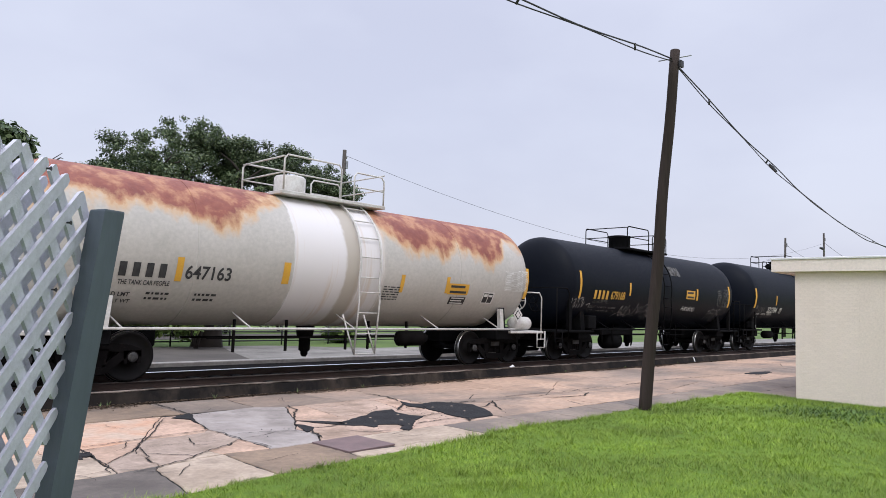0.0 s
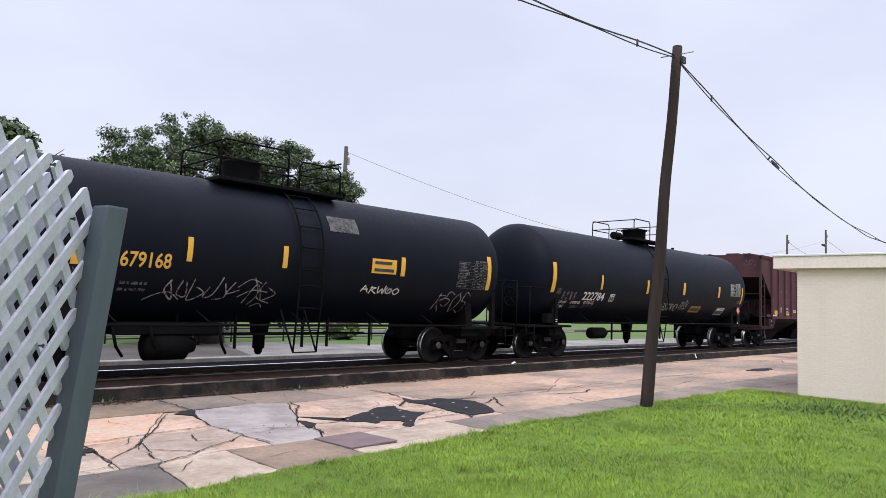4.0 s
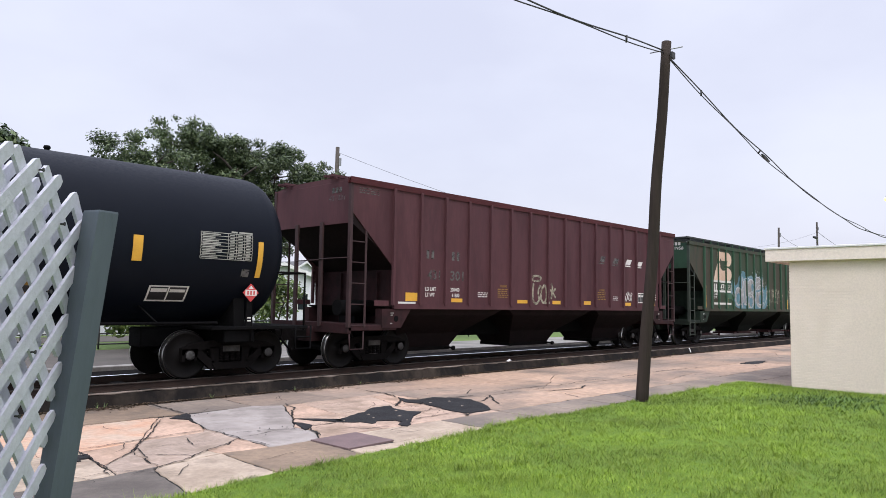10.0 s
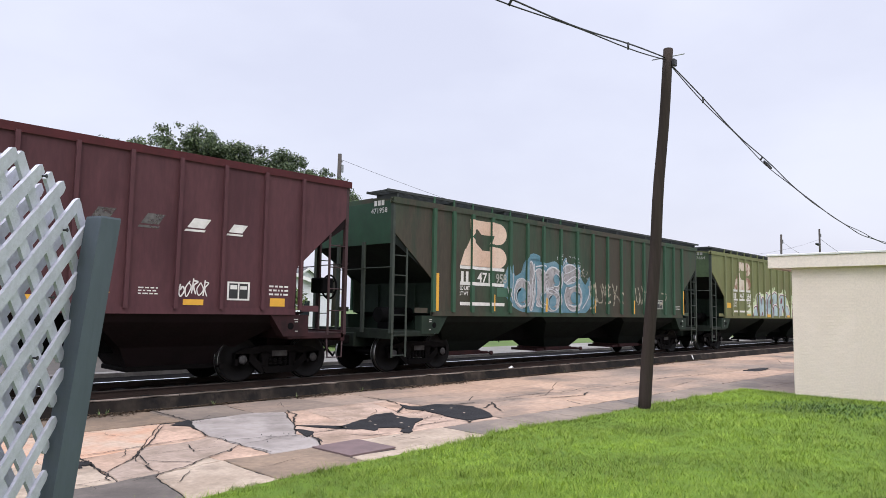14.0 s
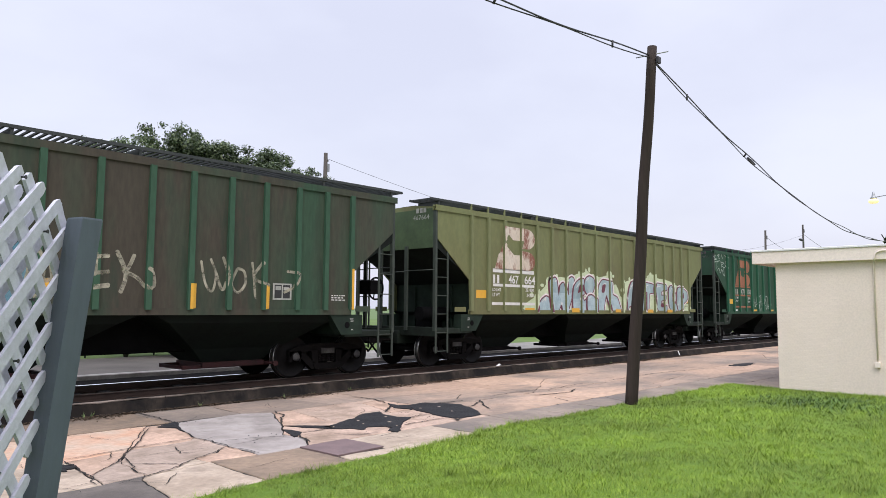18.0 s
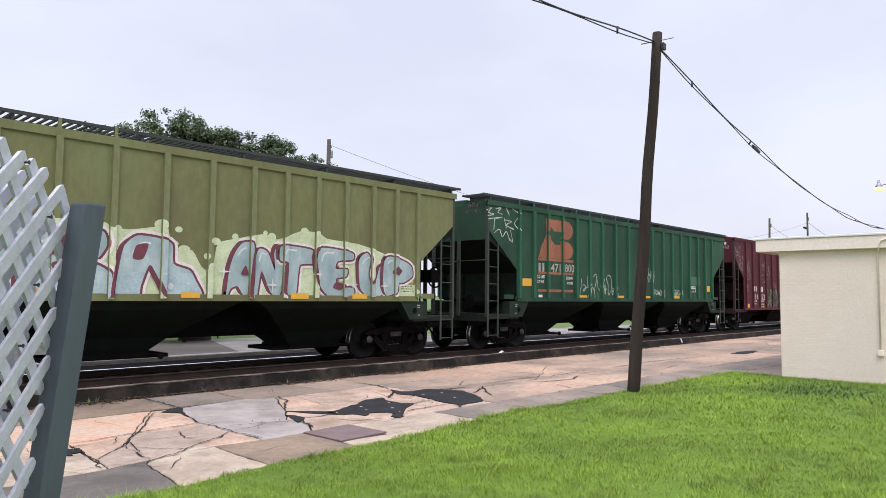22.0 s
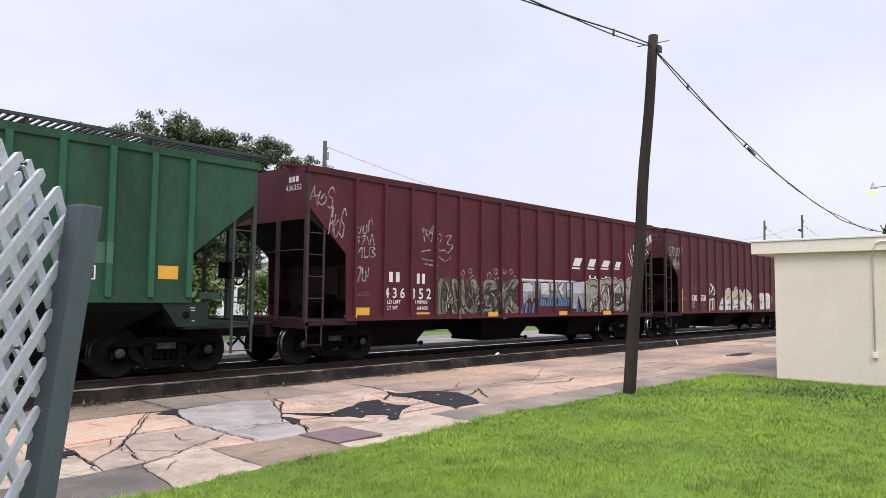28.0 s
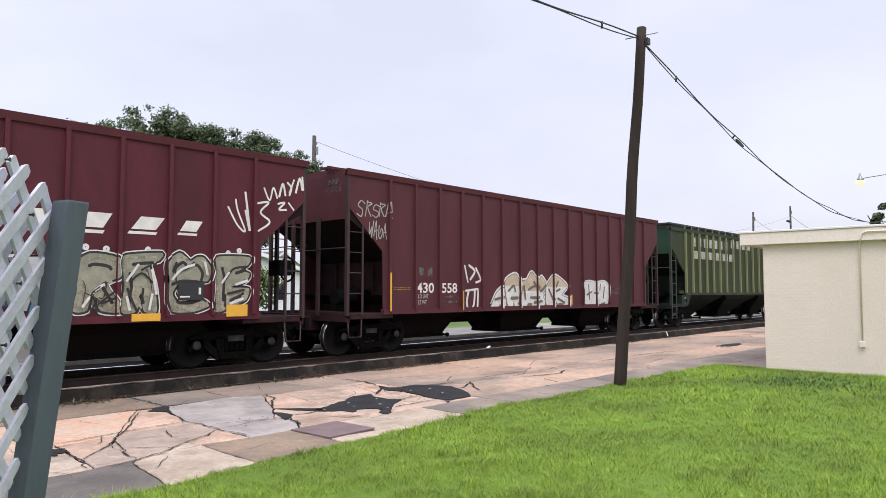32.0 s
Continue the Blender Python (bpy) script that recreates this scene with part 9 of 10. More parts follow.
for z in (2.30, 1.6, 0.9, 0.2, 0.008, 0.0):
    ease = 0.955 if z in (0.0,) else 1.0
    mid = F_EDGE - (Vector((0, 0, 1)) + F_LEAN) * z + (F_LEFT + F_RIGHT) * 0.5
    for a, c in ((-0.5, -0.5), (0.5, -0.5), (0.5, 0.5), (-0.5, 0.5)):
        v.append(mid + (F_LEFT * a + F_RIGHT * c) * ease)
f = [(0, 1, 2, 3), (20, 21, 22, 23)]
for k in (0, 4, 8, 12, 16):
    f += [(k + i, k + (i + 1) % 4, k + 4 + (i + 1) % 4, k + 4 + i) for i in range(4)]
part("shaft", Shape().add(v, f), M_POSTGREY, post)

# far utility poles and their lines
M_FARPOLE = surface("pole_weathered_grey", (0.085, 0.075, 0.066), (0.05, 0.044, 0.04), 0.9, scale=2, fine=30, amount=0.8, bump=0.5, bscale=30, stretch=(1, 1, 0.08))
for (x, y, z, lean, label) in ((21.1, 28.0, 9.7, 0.6, "weathered grey utility pole across the track"), (88.8, 25.0, 12.1, 0.0, "distant dark wooden utility pole"),
                               (75.9, 25.0, 10.3, 3.0, "distant leaning wooden utility pole"), (150.0, 30.0, 11.0, 0.0, "distant dark wooden utility pole")):
    p = empty("far_utility_pole", pose(x, y, -0.1), label, "utility pole", "far utility poles")
    part("shaft", Shape().tube([(-math.tan(radians(lean)) * z, 0, 0), (0, 0, z)], [0.15, 0.10], 10), M_FARPOLE, p)
    part("bracket", Shape().box(0.02, 0.15, -0.16, -0.06, z - 0.95, z - 0.55, 0.02), M_GALV, p)
    part("insulator", Shape().lathe([(z - 0.42, 0.03), (z - 0.36, 0.05), (z - 0.30, 0.03)], "z", (0.13, 0, 0), 8), M_GALV, p)
ln = empty("far_cable", pose(0, 0, 0), "thin distant overhead line", "cable")
part("strand", Shape().tube(arc((21.1, 27.9, 9.3), (88.8, 25, 10.8), -3.3, 40), 0.009, 5), M_WIRE, ln)
part("strand", Shape().tube(arc((88.8, 25, 10.9), (150.0, 30, 10.5), -1.2, 30), 0.02, 5), M_WIRE, ln)
part("strand", Shape().tube(arc((75.9, 25, 9.6), (88.8, 25, 8.8), -0.6, 20), 0.015, 5), M_WIRE, ln)
sl = empty("street_lamp", pose(88.8, 24.0, 0), "small distant street lamp on a bracket arm", "street lamp")
part("arm", Shape().tube([(0, 1.0, 9.6), (-1.6, 0.5, 9.9), (-3.0, 0.2, 9.9)], 0.04, 6), M_GALV, sl)
part("head", Shape().lathe([(-0.7, 0.05), (-0.5, 0.12), (0.3, 0.16), (0.5, 0.08)], "x", (-3.6, 0.2, 9.88), 10), M_PIPE, sl)

# glowing street lamp beyond the building
lamp = empty("street_lamp", pose(60.0, 8.2, 0), "lit street lamp on a curved arm beyond the building", "street lamp")
part("mast", Shape().tube([(0, 0, -0.2), (0, 0, 10.3)], [0.13, 0.08], 12), M_GALV, lamp)
part("arm", Shape().tube([(0, 0, 10.0), (0, 0.8, 10.35), (0, 2.0, 10.52), (0, 3.3, 10.42), (0, 3.62, 10.36)], 0.035, 8), M_GALV, lamp)
part("housing", Shape().lathe([(10.25, 0.22), (10.32, 0.24), (10.45, 0.14), (10.62, 0.09), (10.80, 0.07)], "z", (0, 3.7, 0), 14), M_GALV, lamp)
part("globe", Shape().lathe([(9.90, 0.05), (9.93, 0.25), (10.05, 0.36), (10.18, 0.34), (10.26, 0.22)], "z", (0, 3.7, 0), 16), M_LAMPGLOW, lamp, "glowing pale yellow lamp globe")

# pipe fence across the track
pf = empty("pipe_fence", pose(0, 26.0, 0), "black pipe rail fence along the far lawn", "fence")
for x in [2 + 2.45 * i for i in range(15)]:
    part("post", Shape().tube([(x, 0, -0.2), (x, 0, 1.0)], 0.035, 8), M_PIPE, pf)
for z in (0.95, 0.55, 0.18):
    part("rail", Shape().tube([(2, 0, z), (36.3, 0, z)], 0.028, 8), M_PIPE, pf)


# white houses
def house(x, y, w, d, wall_h, ridge, label, rz=0.0, step=0.16):
    """A gabled white weatherboard house; its gable faces the track."""
    hs = empty("white_house", pose(x, y, 0, 0, 0, rz), label, "house", "houses")
    b = Shape().prism([(-w / 2, -0.2), (w / 2, -0.2), (w / 2, wall_h), (0, ridge), (-w / 2, wall_h)], 0, d)
    body = part("wall", b, M_SIDING, hs)
    sl_ = (ridge - wall_h) / (w / 2)
    z = 0.1
    while z < ridge - 0.2:
        half = w / 2 if z < wall_h else (ridge - z) / sl_
        b = Shape().prism([(-half, z), (half, z), (half, z + step * 0.92), (-half, z + step * 0.92)], -0.012, -0.002)
        part("board", b, M_SIDING, body)
        z += step
    for s in (-1, 1):
        o = 0.45
        b = Shape().prism([(0, ridge + 0.02), (s * (w / 2 + o), wall_h - sl_ * o + 0.02), (s * (w / 2 + o), wall_h - sl_ * o + 0.16), (0, ridge + 0.18)], -0.45, d + 0.4)
        part("roof", b, M_SHINGLE, hs)
        b = Shape().prism([(0, ridge - 0.14), (s * (w / 2 + o), wall_h - sl_ * o - 0.14), (s * (w / 2 + o), wall_h - sl_ * o + 0.17), (0, ridge + 0.19)], -0.49, -0.452)
        part("bargeboard", b, M_WHITE, hs)
        b = Shape().box(*sorted((s * (w / 2 - 0.06), s * (w / 2 + 0.02))), -0.03, 0.0, -0.1, wall_h, 0.004)
        part("corner_board", b, M_WHITE, hs)
    for wx in (-w * 0.25, w * 0.2):
        win = part("window", Shape().box(wx - 0.5, wx + 0.5, -0.05, -0.013, 1.0, 2.5, 0.01), M_WHITE, hs)
        part("pane", Shape().box(wx - 0.42, wx + 0.42, -0.058, -0.05, 1.08, 2.42), M_GLASS_DARK, win)
    return hs


house(9.6, 36.0, 10.8, 12.0, 4.35, 7.6, "white weatherboard house with a gable towards the track")
house(58.0, 84.0, 12.0, 16.0, 4.4, 7.4, "small white weatherboard building far across the lawn", 12)

house(33.0, 51.0, 9.0, 9.0, 3.3, 4.9, "low white weatherboard house with a grey roof behind the lawn", -20)

# ---- pieces of the street and the wall ----
def split(poly, p, d):
    """Cuts a convex polygon by a line through p along d."""
    n = Vector((-d[1], d[0]))
    left, right = [], []
    for i, a in enumerate(poly):
        b = poly[(i + 1) % len(poly)]
        sa, sb = n.dot(Vector(a) - Vector(p)), n.dot(Vector(b) - Vector(p))
        if sa > -1e-6:
            left.append(a)
        if sa < 1e-6:
            right.append(a)
        if sa * sb < 0 and min(abs(sa), abs(sb)) > 1e-6:
            t = sa / (sa - sb)
            q = (a[0] + (b[0] - a[0]) * t, a[1] + (b[1] - a[1]) * t)
            left.append(q)
            right.append(q)
    return left, right


def area(poly):
    return abs(sum(a[0] * b[1] - b[0] * a[1] for a, b in zip(poly, poly[1:] + poly[:1]))) / 2


def crumble(poly, gap, rough, step=0.07):
    """Shrinks a polygon by the joint and makes its edges uneven; neighbours wander alike."""
    c = Vector((sum(p[0] for p in poly) / len(poly), sum(p[1] for p in poly) / len(poly)))
    out = []
    for i, a in enumerate(poly):
        b = poly[(i + 1) % len(poly)]
        a, b = Vector(a), Vector(b)
        n = max(1, int((b - a).length / step))
        for k in range(n):
            q = a.lerp(b, k / n)
            w = noise.noise_vector(Vector((q.x * 2.3, q.y * 2.3, 0.0))) * rough + noise.noise_vector(Vector((q.x * 7, q.y * 7, 3.0))) * rough * 0.6
            q = q + Vector((w.x, w.y))
            v = c - q
            out.append(q + v.normalized() * min(gap * (0.65 + 1.7 * abs(noise.noise(Vector((q.x * 4, q.y * 4, 7))))), v.length * 0.3))
    return out


def slab_piece(poly, mat, gap=0.008, rough=0.0, z=0.0):
    pts = crumble(poly, gap, rough)
    g = Shape()
    n = len(pts)
    c = Vector((sum(p.x for p in pts) / n, sum(p.y for p in pts) / n))
    tx, ty = random.uniform(-0.003, 0.003), random.uniform(-0.003, 0.003)

    def top(p, dz=0.0):
        return (p.x, p.y, z + dz + (p.x - c.x) * tx + (p.y - c.y) * ty)
    inner = [p + (c - p).normalized() * 0.012 for p in pts]
    g.add([top(p) for p in inner] + [top(p, -0.008) for p in pts] + [(p.x, p.y, -0.06) for p in pts],
          [tuple(range(n))] + [(i, (i + 1) % n, n + (i + 1) % n, n + i) for i in range(n)] + [(n + i, n + (i + 1) % n, 2 * n + (i + 1) % n, 2 * n + i) for i in range(n)])
    return part("slab", g, mat, road)


def inside(poly, p):
    s = [(b[0] - a[0]) * (p[1] - a[1]) - (b[1] - a[1]) * (p[0] - a[0]) for a, b in zip(poly, poly[1:] + poly[:1])]
    return all(v > 0 for v in s) or all(v < 0 for v in s)


def crack(pieces, p, q):
    """Breaks the pieces that a crack from p to q runs through."""
    out = []
    for poly in pieces:
        hits = sum(inside(poly, (p[0] + (q[0] - p[0]) * k / 10, p[1] + (q[1] - p[1]) * k / 10)) for k in range(1, 10))
        cut = [poly]
        if hits >= 3:
            l_, r_ = split(poly, p, (q[0] - p[0], q[1] - p[1]))
            if len(l_) > 2 and len(r_) > 2 and min(area(l_), area(r_)) > 0.02:
                cut = [l_, r_]
        out += cut
    return out


def slab_paint_at(x, y, row):
    if row and x > 9.8:
        return M_SLAB_FAR
    if row == 0:
        return M_SLAB_DARK if x < 3.3 else (M_SLAB_GREY if x > 7.9 else (M_SLAB_TAN if 4.2 < x < 5.6 else M_SLAB))
    if row == 3:
        return M_SLAB_TAN if x < 5.3 else (M_SLAB_GREY if x < 7.1 else M_SLAB)
    if 5.0 < x < 6.45 and row == 2 or 4.9 < x < 5.75 and row == 1:
        return M_SLAB_BLUE
    if 2.4 < x < 4.35 and row == 2:
        return M_SLAB_ORANGE
    return M_SLAB


random.seed(12)
M_SLAB_PALE = surface("slab_pale_concrete", (0.52, 0.42, 0.325), (0.38, 0.30, 0.225), 0.8, scale=1.1, fine=14, amount=0.9, bump=0.5, bscale=55,
                      dirt=(0.22, 0.175, 0.135), dirt_at=(0.50, 0.74), dirt_scale=1.3)
M_SLAB_TAN = surface("slab_tan", (0.30, 0.22, 0.155), (0.20, 0.15, 0.11), 0.85, scale=0.9, fine=11, amount=0.9, bump=0.5, bscale=50,
                     dirt=(0.15, 0.125, 0.105), dirt_at=(0.52, 0.78), dirt_scale=0.9)
M_SLAB_FAR = surface("slab_worn_tan", (0.50, 0.345, 0.245), (0.31, 0.240, 0.19), 0.85, scale=0.30, fine=9, amount=1.0, bump=0.5, bscale=50,
                     dirt=(0.17, 0.14, 0.115), dirt_at=(0.52, 0.74), dirt_scale=0.6, per_object=0.12, stretch=(0.6, 1, 1))
M_SLAB_DARK = surface("slab_dark_grey", (0.18, 0.155, 0.135), (0.11, 0.095, 0.083), 0.85, scale=0.9, fine=11, amount=0.9, bump=0.6, bscale=45)
# broken slabs near the eye: shared corners of the pieces
a, b, c, d = (3.05, 8.87), (3.82, 9.05), (4.86, 9.28), (4.87, 8.45)
e, f, g, h = (4.18, 8.03), (3.91, 7.77), (3.40, 7.57), (2.94, 7.50)
k, l, m, n = (3.57, 8.59), (3.45, 8.10), (2.97, 7.97), (4.86, 7.66)
o, p, r = (4.54, 8.15), (3.47, 8.34), (5.85, 8.65)
NEAR = (
    (M_SLAB_ORANGE, [(0.9, 10.70), (4.76, 10.64), b, (3.41, 8.96), a, (0.9, 8.87)]), (M_SLAB, [(4.76, 10.64), (5.16, 10.64), c, (4.73, 9.11), b]),
    (M_SLAB, [b, (4.73, 9.11), c, d, o, e, f, p, k]), (M_SLAB, [p, f, (3.56, 7.60), g, l]), (M_SLAB, [a, (3.41, 8.96), b, k, m]),
    (M_SLAB, [k, p, l, g, h, m]), (M_SLAB_PALE, [(0.9, 8.86), a, m, h, (0.9, 7.42)]), (M_SLAB, [d, n, (4.25, 7.72), e, o]), (M_SLAB_PALE, [e, (4.25, 7.72), g, (3.56, 7.60), f]),
    (M_SLAB_BLUE, [(5.16, 10.64), (6.45, 10.78), (6.90, 10.50), (6.25, 9.25), r, d, c]), (M_SLAB_BLUE, [d, r, (5.95, 8.20), (5.60, 7.68), n]),
    (M_SLAB_DARK, [(0.9, 7.42), h, g, (3.30, 7.42), (3.15, 6.1), (0.9, 6.1)]), (M_SLAB_PALE, [(3.30, 7.44), g, (4.25, 7.72), (4.18, 6.1), (3.15, 6.1)]),
    (M_SLAB_TAN, [(4.25, 7.72), n, (5.47, 7.66), (5.45, 6.2), (4.18, 6.1)]), (M_SLAB_PALE, [(5.47, 6.88), (6.22, 6.85), (7.9, 6.95), (7.9, 6.3), (5.46, 6.3)]),
    (M_SLAB_PALE, [(6.28, 7.70), (7.9, 7.66), (7.9, 6.96), (6.22, 6.86)]), (M_SLAB_GREY, [(7.9, 7.66), (9.3, 7.66), (9.3, 6.3), (7.9, 6.3)]),
    (M_SLAB_TAN, [(0.9, 10.72), (5.20, 10.72), (5.15, 12.11), (0.9, 12.11)]), (M_SLAB_GREY, [(5.20, 10.72), (6.45, 10.80), (6.55, 12.11), (5.15, 12.11)]),
    (M_SLAB_FAR, [(6.45, 10.80), (6.92, 10.52), (9.4, 10.64), (9.4, 12.11), (6.55, 12.11)]), (M_SLAB, [(6.92, 10.50), (9.35, 10.64), (9.35, 9.08), (7.05, 9.20), (6.25, 9.25)]),
    (M_SLAB, [(6.25, 9.23), (7.05, 9.18), (9.35, 9.06), (9.35, 7.66), (5.62, 7.69), (5.95, 8.20), r]))
CRACKS = (((7.05, 9.2), (7.3, 10.6)), ((7.3, 8.8), (9.3, 8.3)), ((7.0, 10.1), (9.2, 10.45)), ((8.4, 9.1), (8.9, 10.6)), ((6.1, 8.25), (6.9, 7.7)), ((8.3, 10.6), (8.0, 12.1)))
for paint, poly in NEAR:
    pieces = [poly]
    for cut in CRACKS:
        pieces = crack(pieces, *cut) if min(x for x, y in poly) > 6.2 else pieces
    for piece_ in pieces:
        slab_piece(piece_, paint, 0.013, 0.035, random.uniform(0.0, 0.004))
STARTS = (9.3, 9.35, 9.35, 9.4)
ROWS = ((6.57, 7.66, 2.6), (7.66, 9.08, 3.1), (9.08, 10.64, 3.1), (10.64, 12.11, 3.6))
for row, (y0, y1, ln) in enumerate(ROWS):
    x = STARTS[row]
    while x < 44:
        x1 = x + ln * random.uniform(0.85, 1.15)
        pieces = [[(x, y0), (x1, y0), (x1, y1), (x, y1)]]
        for _ in range(3 if x < 16 and row in (1, 2) else (1 if random.random() < 0.6 else 0)):
            big = max(pieces, key=area)
            c = (sum(p[0] for p in big) / len(big) + random.uniform(-0.5, 0.5), sum(p[1] for p in big) / len(big) + random.uniform(-0.3, 0.3))
            a = random.uniform(0, math.pi)
            l_, r_ = split(big, c, (math.cos(a), math.sin(a)))
            if len(l_) > 2 and len(r_) > 2 and min(area(l_), area(r_)) > 0.12:
                pieces.remove(big)
                pieces += [l_, r_]
        for q in pieces:
            cx, cy = sum(p[0] for p in q) / len(q), sum(p[1] for p in q) / len(q)
            slab_piece(q, slab_paint_at(cx, cy, row), 0.016, 0.05, random.uniform(0.0, 0.005))
        x = x1
# apron between the lawn's corner and the brick building
for q in ([(17.3, 5.56), (20.5, 5.56), (20.5, 6.55), (17.3, 6.55)],
          [(20.5, 5.56), (24.0, 5.56), (24.0, 6.55), (20.5, 6.55)], [(24.0, 5.56), (27.0, 5.56), (27.0, 6.55), (24.0, 6.55)]):
    slab_piece(q, M_SLAB_GREY, 0.012, 0.02, 0.004)
g = Shape().box(-60, 0.88, 6.30, 12.11, -0.06, 0.0)
part("far_slabs", g, M_ROAD, road)["kind"] = "stuff"
g = Shape().box(46.5, 160, 6.57, 12.11, -0.06, 0.0)
part("far_slabs", g, M_ROAD, road)["kind"] = "stuff"


def patch(x, y, rx, ry, turn, seed, z, rough=0.30):
    """An irregular asphalt patch with a crumbling edge."""
    n, pts = 150, []
    for i in range(n):
        a = 2 * math.pi * i / n
        e = Vector((math.cos(a), math.sin(a), 0))
        k = 1 + rough * 1.9 * noise.noise(e * 1.5 + Vector((seed, 0, 0))) + rough * 1.2 * noise.noise(e * 4.5 + Vector((0, 0, seed))) + rough * 0.6 * noise.noise(e * 16 + Vector((0, seed, 0)))
        u, v = rx * k * math.cos(a), ry * k * math.sin(a)
        c, s = math.cos(radians(turn)), math.sin(radians(turn))
        pts.append((x + u * c - v * s, y + u * s + v * c))
    g = Shape()
    g.add([(p[0], p[1], z - 0.03) for p in pts] + [(x + (p[0] - x) * 0.985, y + (p[1] - y) * 0.985, z + 0.004) for p in pts] + [(x, y, z + 0.008)],
          [(i, (i + 1) % n, n + (i + 1) % n, n + i) for i in range(n)] + [(n + i, n + (i + 1) % n, 2 * n) for i in range(n)])
    return part("asphalt_patch", g, M_ASPHALT, road, "black crumbling asphalt patch")


def ragged(corners, z, rough=0.07):
    """An asphalt patch with broken edges, from its few corners."""
    pts = crumble(corners, 0.0, rough, 0.05)
    n = len(pts)
    c = Vector((sum(p.x for p in pts) / n, sum(p.y for p in pts) / n))
    g = Shape()
    g.add([(p.x, p.y, z - 0.03) for p in pts] + [(p.x + (c.x - p.x) * 0.02, p.y + (c.y - p.y) * 0.02, z + 0.004) for p in pts],
          [(i, (i + 1) % n, n + (i + 1) % n, n + i) for i in range(n)] + [tuple(range(n, 2 * n))])
    return part("asphalt_patch", g, M_ASPHALT, road, "black crumbling asphalt patch")


ragged([(6.60, 8.66), (6.99, 8.83), (7.41, 8.99), (7.87, 9.25), (8.30, 9.30), (8.15, 8.96), (8.09, 8.61), (8.22, 8.43), (7.86, 8.20), (7.56, 7.90), (7.25, 7.66), (7.09, 7.60), (7.05, 7.75),
        (7.30, 7.86), (7.33, 8.06), (7.06, 8.18), (6.84, 8.06), (6.80, 8.25), (6.58, 8.45)], 0.012, 0.06)
ragged([(6.21, 9.18), (6.49, 8.95), (6.75, 8.70), (6.60, 8.43), (6.47, 8.68), (6.33, 8.92)], 0.012, 0.03)
ragged([(6.02, 8.94), (6.12, 8.80), (6.13, 8.55), (5.99, 8.36), (5.84, 8.32), (5.92, 8.60)], 0.012, 0.04)
ragged([(9.23, 9.52), (9.65, 9.57), (9.84, 9.25), (9.97, 8.92), (9.82, 8.52), (9.54, 8.02), (9.31, 7.83), (9.05, 7.80), (8.76, 7.80), (8.68, 7.94), (8.70, 8.30), (8.76, 8.65), (8.80, 8.97)], 0.012, 0.06)
ragged([(9.11, 9.98), (9.06, 9.65), (9.22, 9.48), (8.85, 9.05), (8.81, 9.29), (8.79, 9.48)], 0.011, 0.05)
ragged([(4.84, 10.47), (5.09, 10.61), (5.30, 10.73), (5.15, 10.36), (4.94, 9.75), (5.01, 10.14)], 0.010, 0.05)
patch(2.85, 8.55, 0.24, 0.16, 20, 3.0, 0.010, 0.35)
patch(24.0, 8.8, 0.9, 0.25, 0, 6.0, 0.010)


def fissure(corners, w, seed):
    """A wandering crack with broken lips, from a few of its corners."""
    rnd = random.Random(seed)
    way, n = [Vector((x, y, 0.0135)) for x, y in corners], 0
    line = []
    for p, q in zip(way, way[1:]):
        n = max(2, int((q - p).length / 0.045))
        line += [p.lerp(q, i / n) for i in range(n)]
    line.append(way[-1])
    last = len(line) - 1
    sides = []
    for i, p in enumerate(line):
        d = (line[min(i + 1, last)] - line[max(i - 1, 0)]).normalized()
        side = Vector((-d.y, d.x, 0))
        end = min(1.0, 4.0 * min(i, last - i) / max(last, 1) + 0.35)
        mid = p + side * (0.055 * noise.noise(p * 3.1) + 0.030 * noise.noise(p * 11.0)) * end
        sides += [mid - side * w * end * rnd.uniform(0.25, 1.25), mid + side * w * end * rnd.uniform(0.25, 1.25)]
    g = Shape()
    g.add(sides, [(2 * i, 2 * i + 2, 2 * i + 3, 2 * i + 1) for i in range(last)])
    part("crack", g, M_CRACK, road)


fissure([(4.94, 9.80), (4.81, 9.26), (4.84, 8.65), (4.84, 8.35), (4.88, 7.70)], 0.013, 1)
fissure([(4.81, 9.21), (4.42, 9.15), (3.92, 9.15), (3.34, 8.99), (3.05, 8.98)], 0.012, 2)
fissure([(4.75, 10.48), (3.99, 9.25), (3.61, 8.64), (2.99, 7.93)], 0.011, 3)
fissure([(3.05, 8.98), (3.01, 8.42), (2.89, 7.50)], 0.013, 4)
fissure([(3.61, 8.64), (3.42, 7.80), (3.41, 7.57)], 0.011, 5)
fissure([(3.53, 8.21), (3.73, 7.99), (3.93, 7.75)], 0.012, 6)
fissure([(4.84, 8.35), (4.25, 7.97), (3.74, 7.65), (3.44, 7.55), (3.03, 7.37)], 0.012, 7)
fissure([(4.33, 8.82), (4.19, 8.37), (4.32, 8.26)], 0.012, 8)
fissure([(5.90, 8.45), (5.39, 8.62), (4.93, 8.73)], 0.012, 9)
fissure([(7.04, 10.65), (6.86, 10.12), (6.50, 9.64), (6.22, 9.17)], 0.020, 10)
fissure([(5.95, 8.35), (5.72, 7.82)], 0.022, 11)
fissure([(5.19, 10.68), (5.24, 11.31), (5.22, 12.10)], 0.018, 12)
fissure([(6.10, 8.51), (6.55, 8.54)], 0.020, 13)
fissure([(9.70, 9.35), (10.05, 9.25), (10.42, 9.22)], 0.035, 14)
fissure([(9.65, 8.64), (9.97, 8.58), (10.76, 9.07)], 0.022, 15)
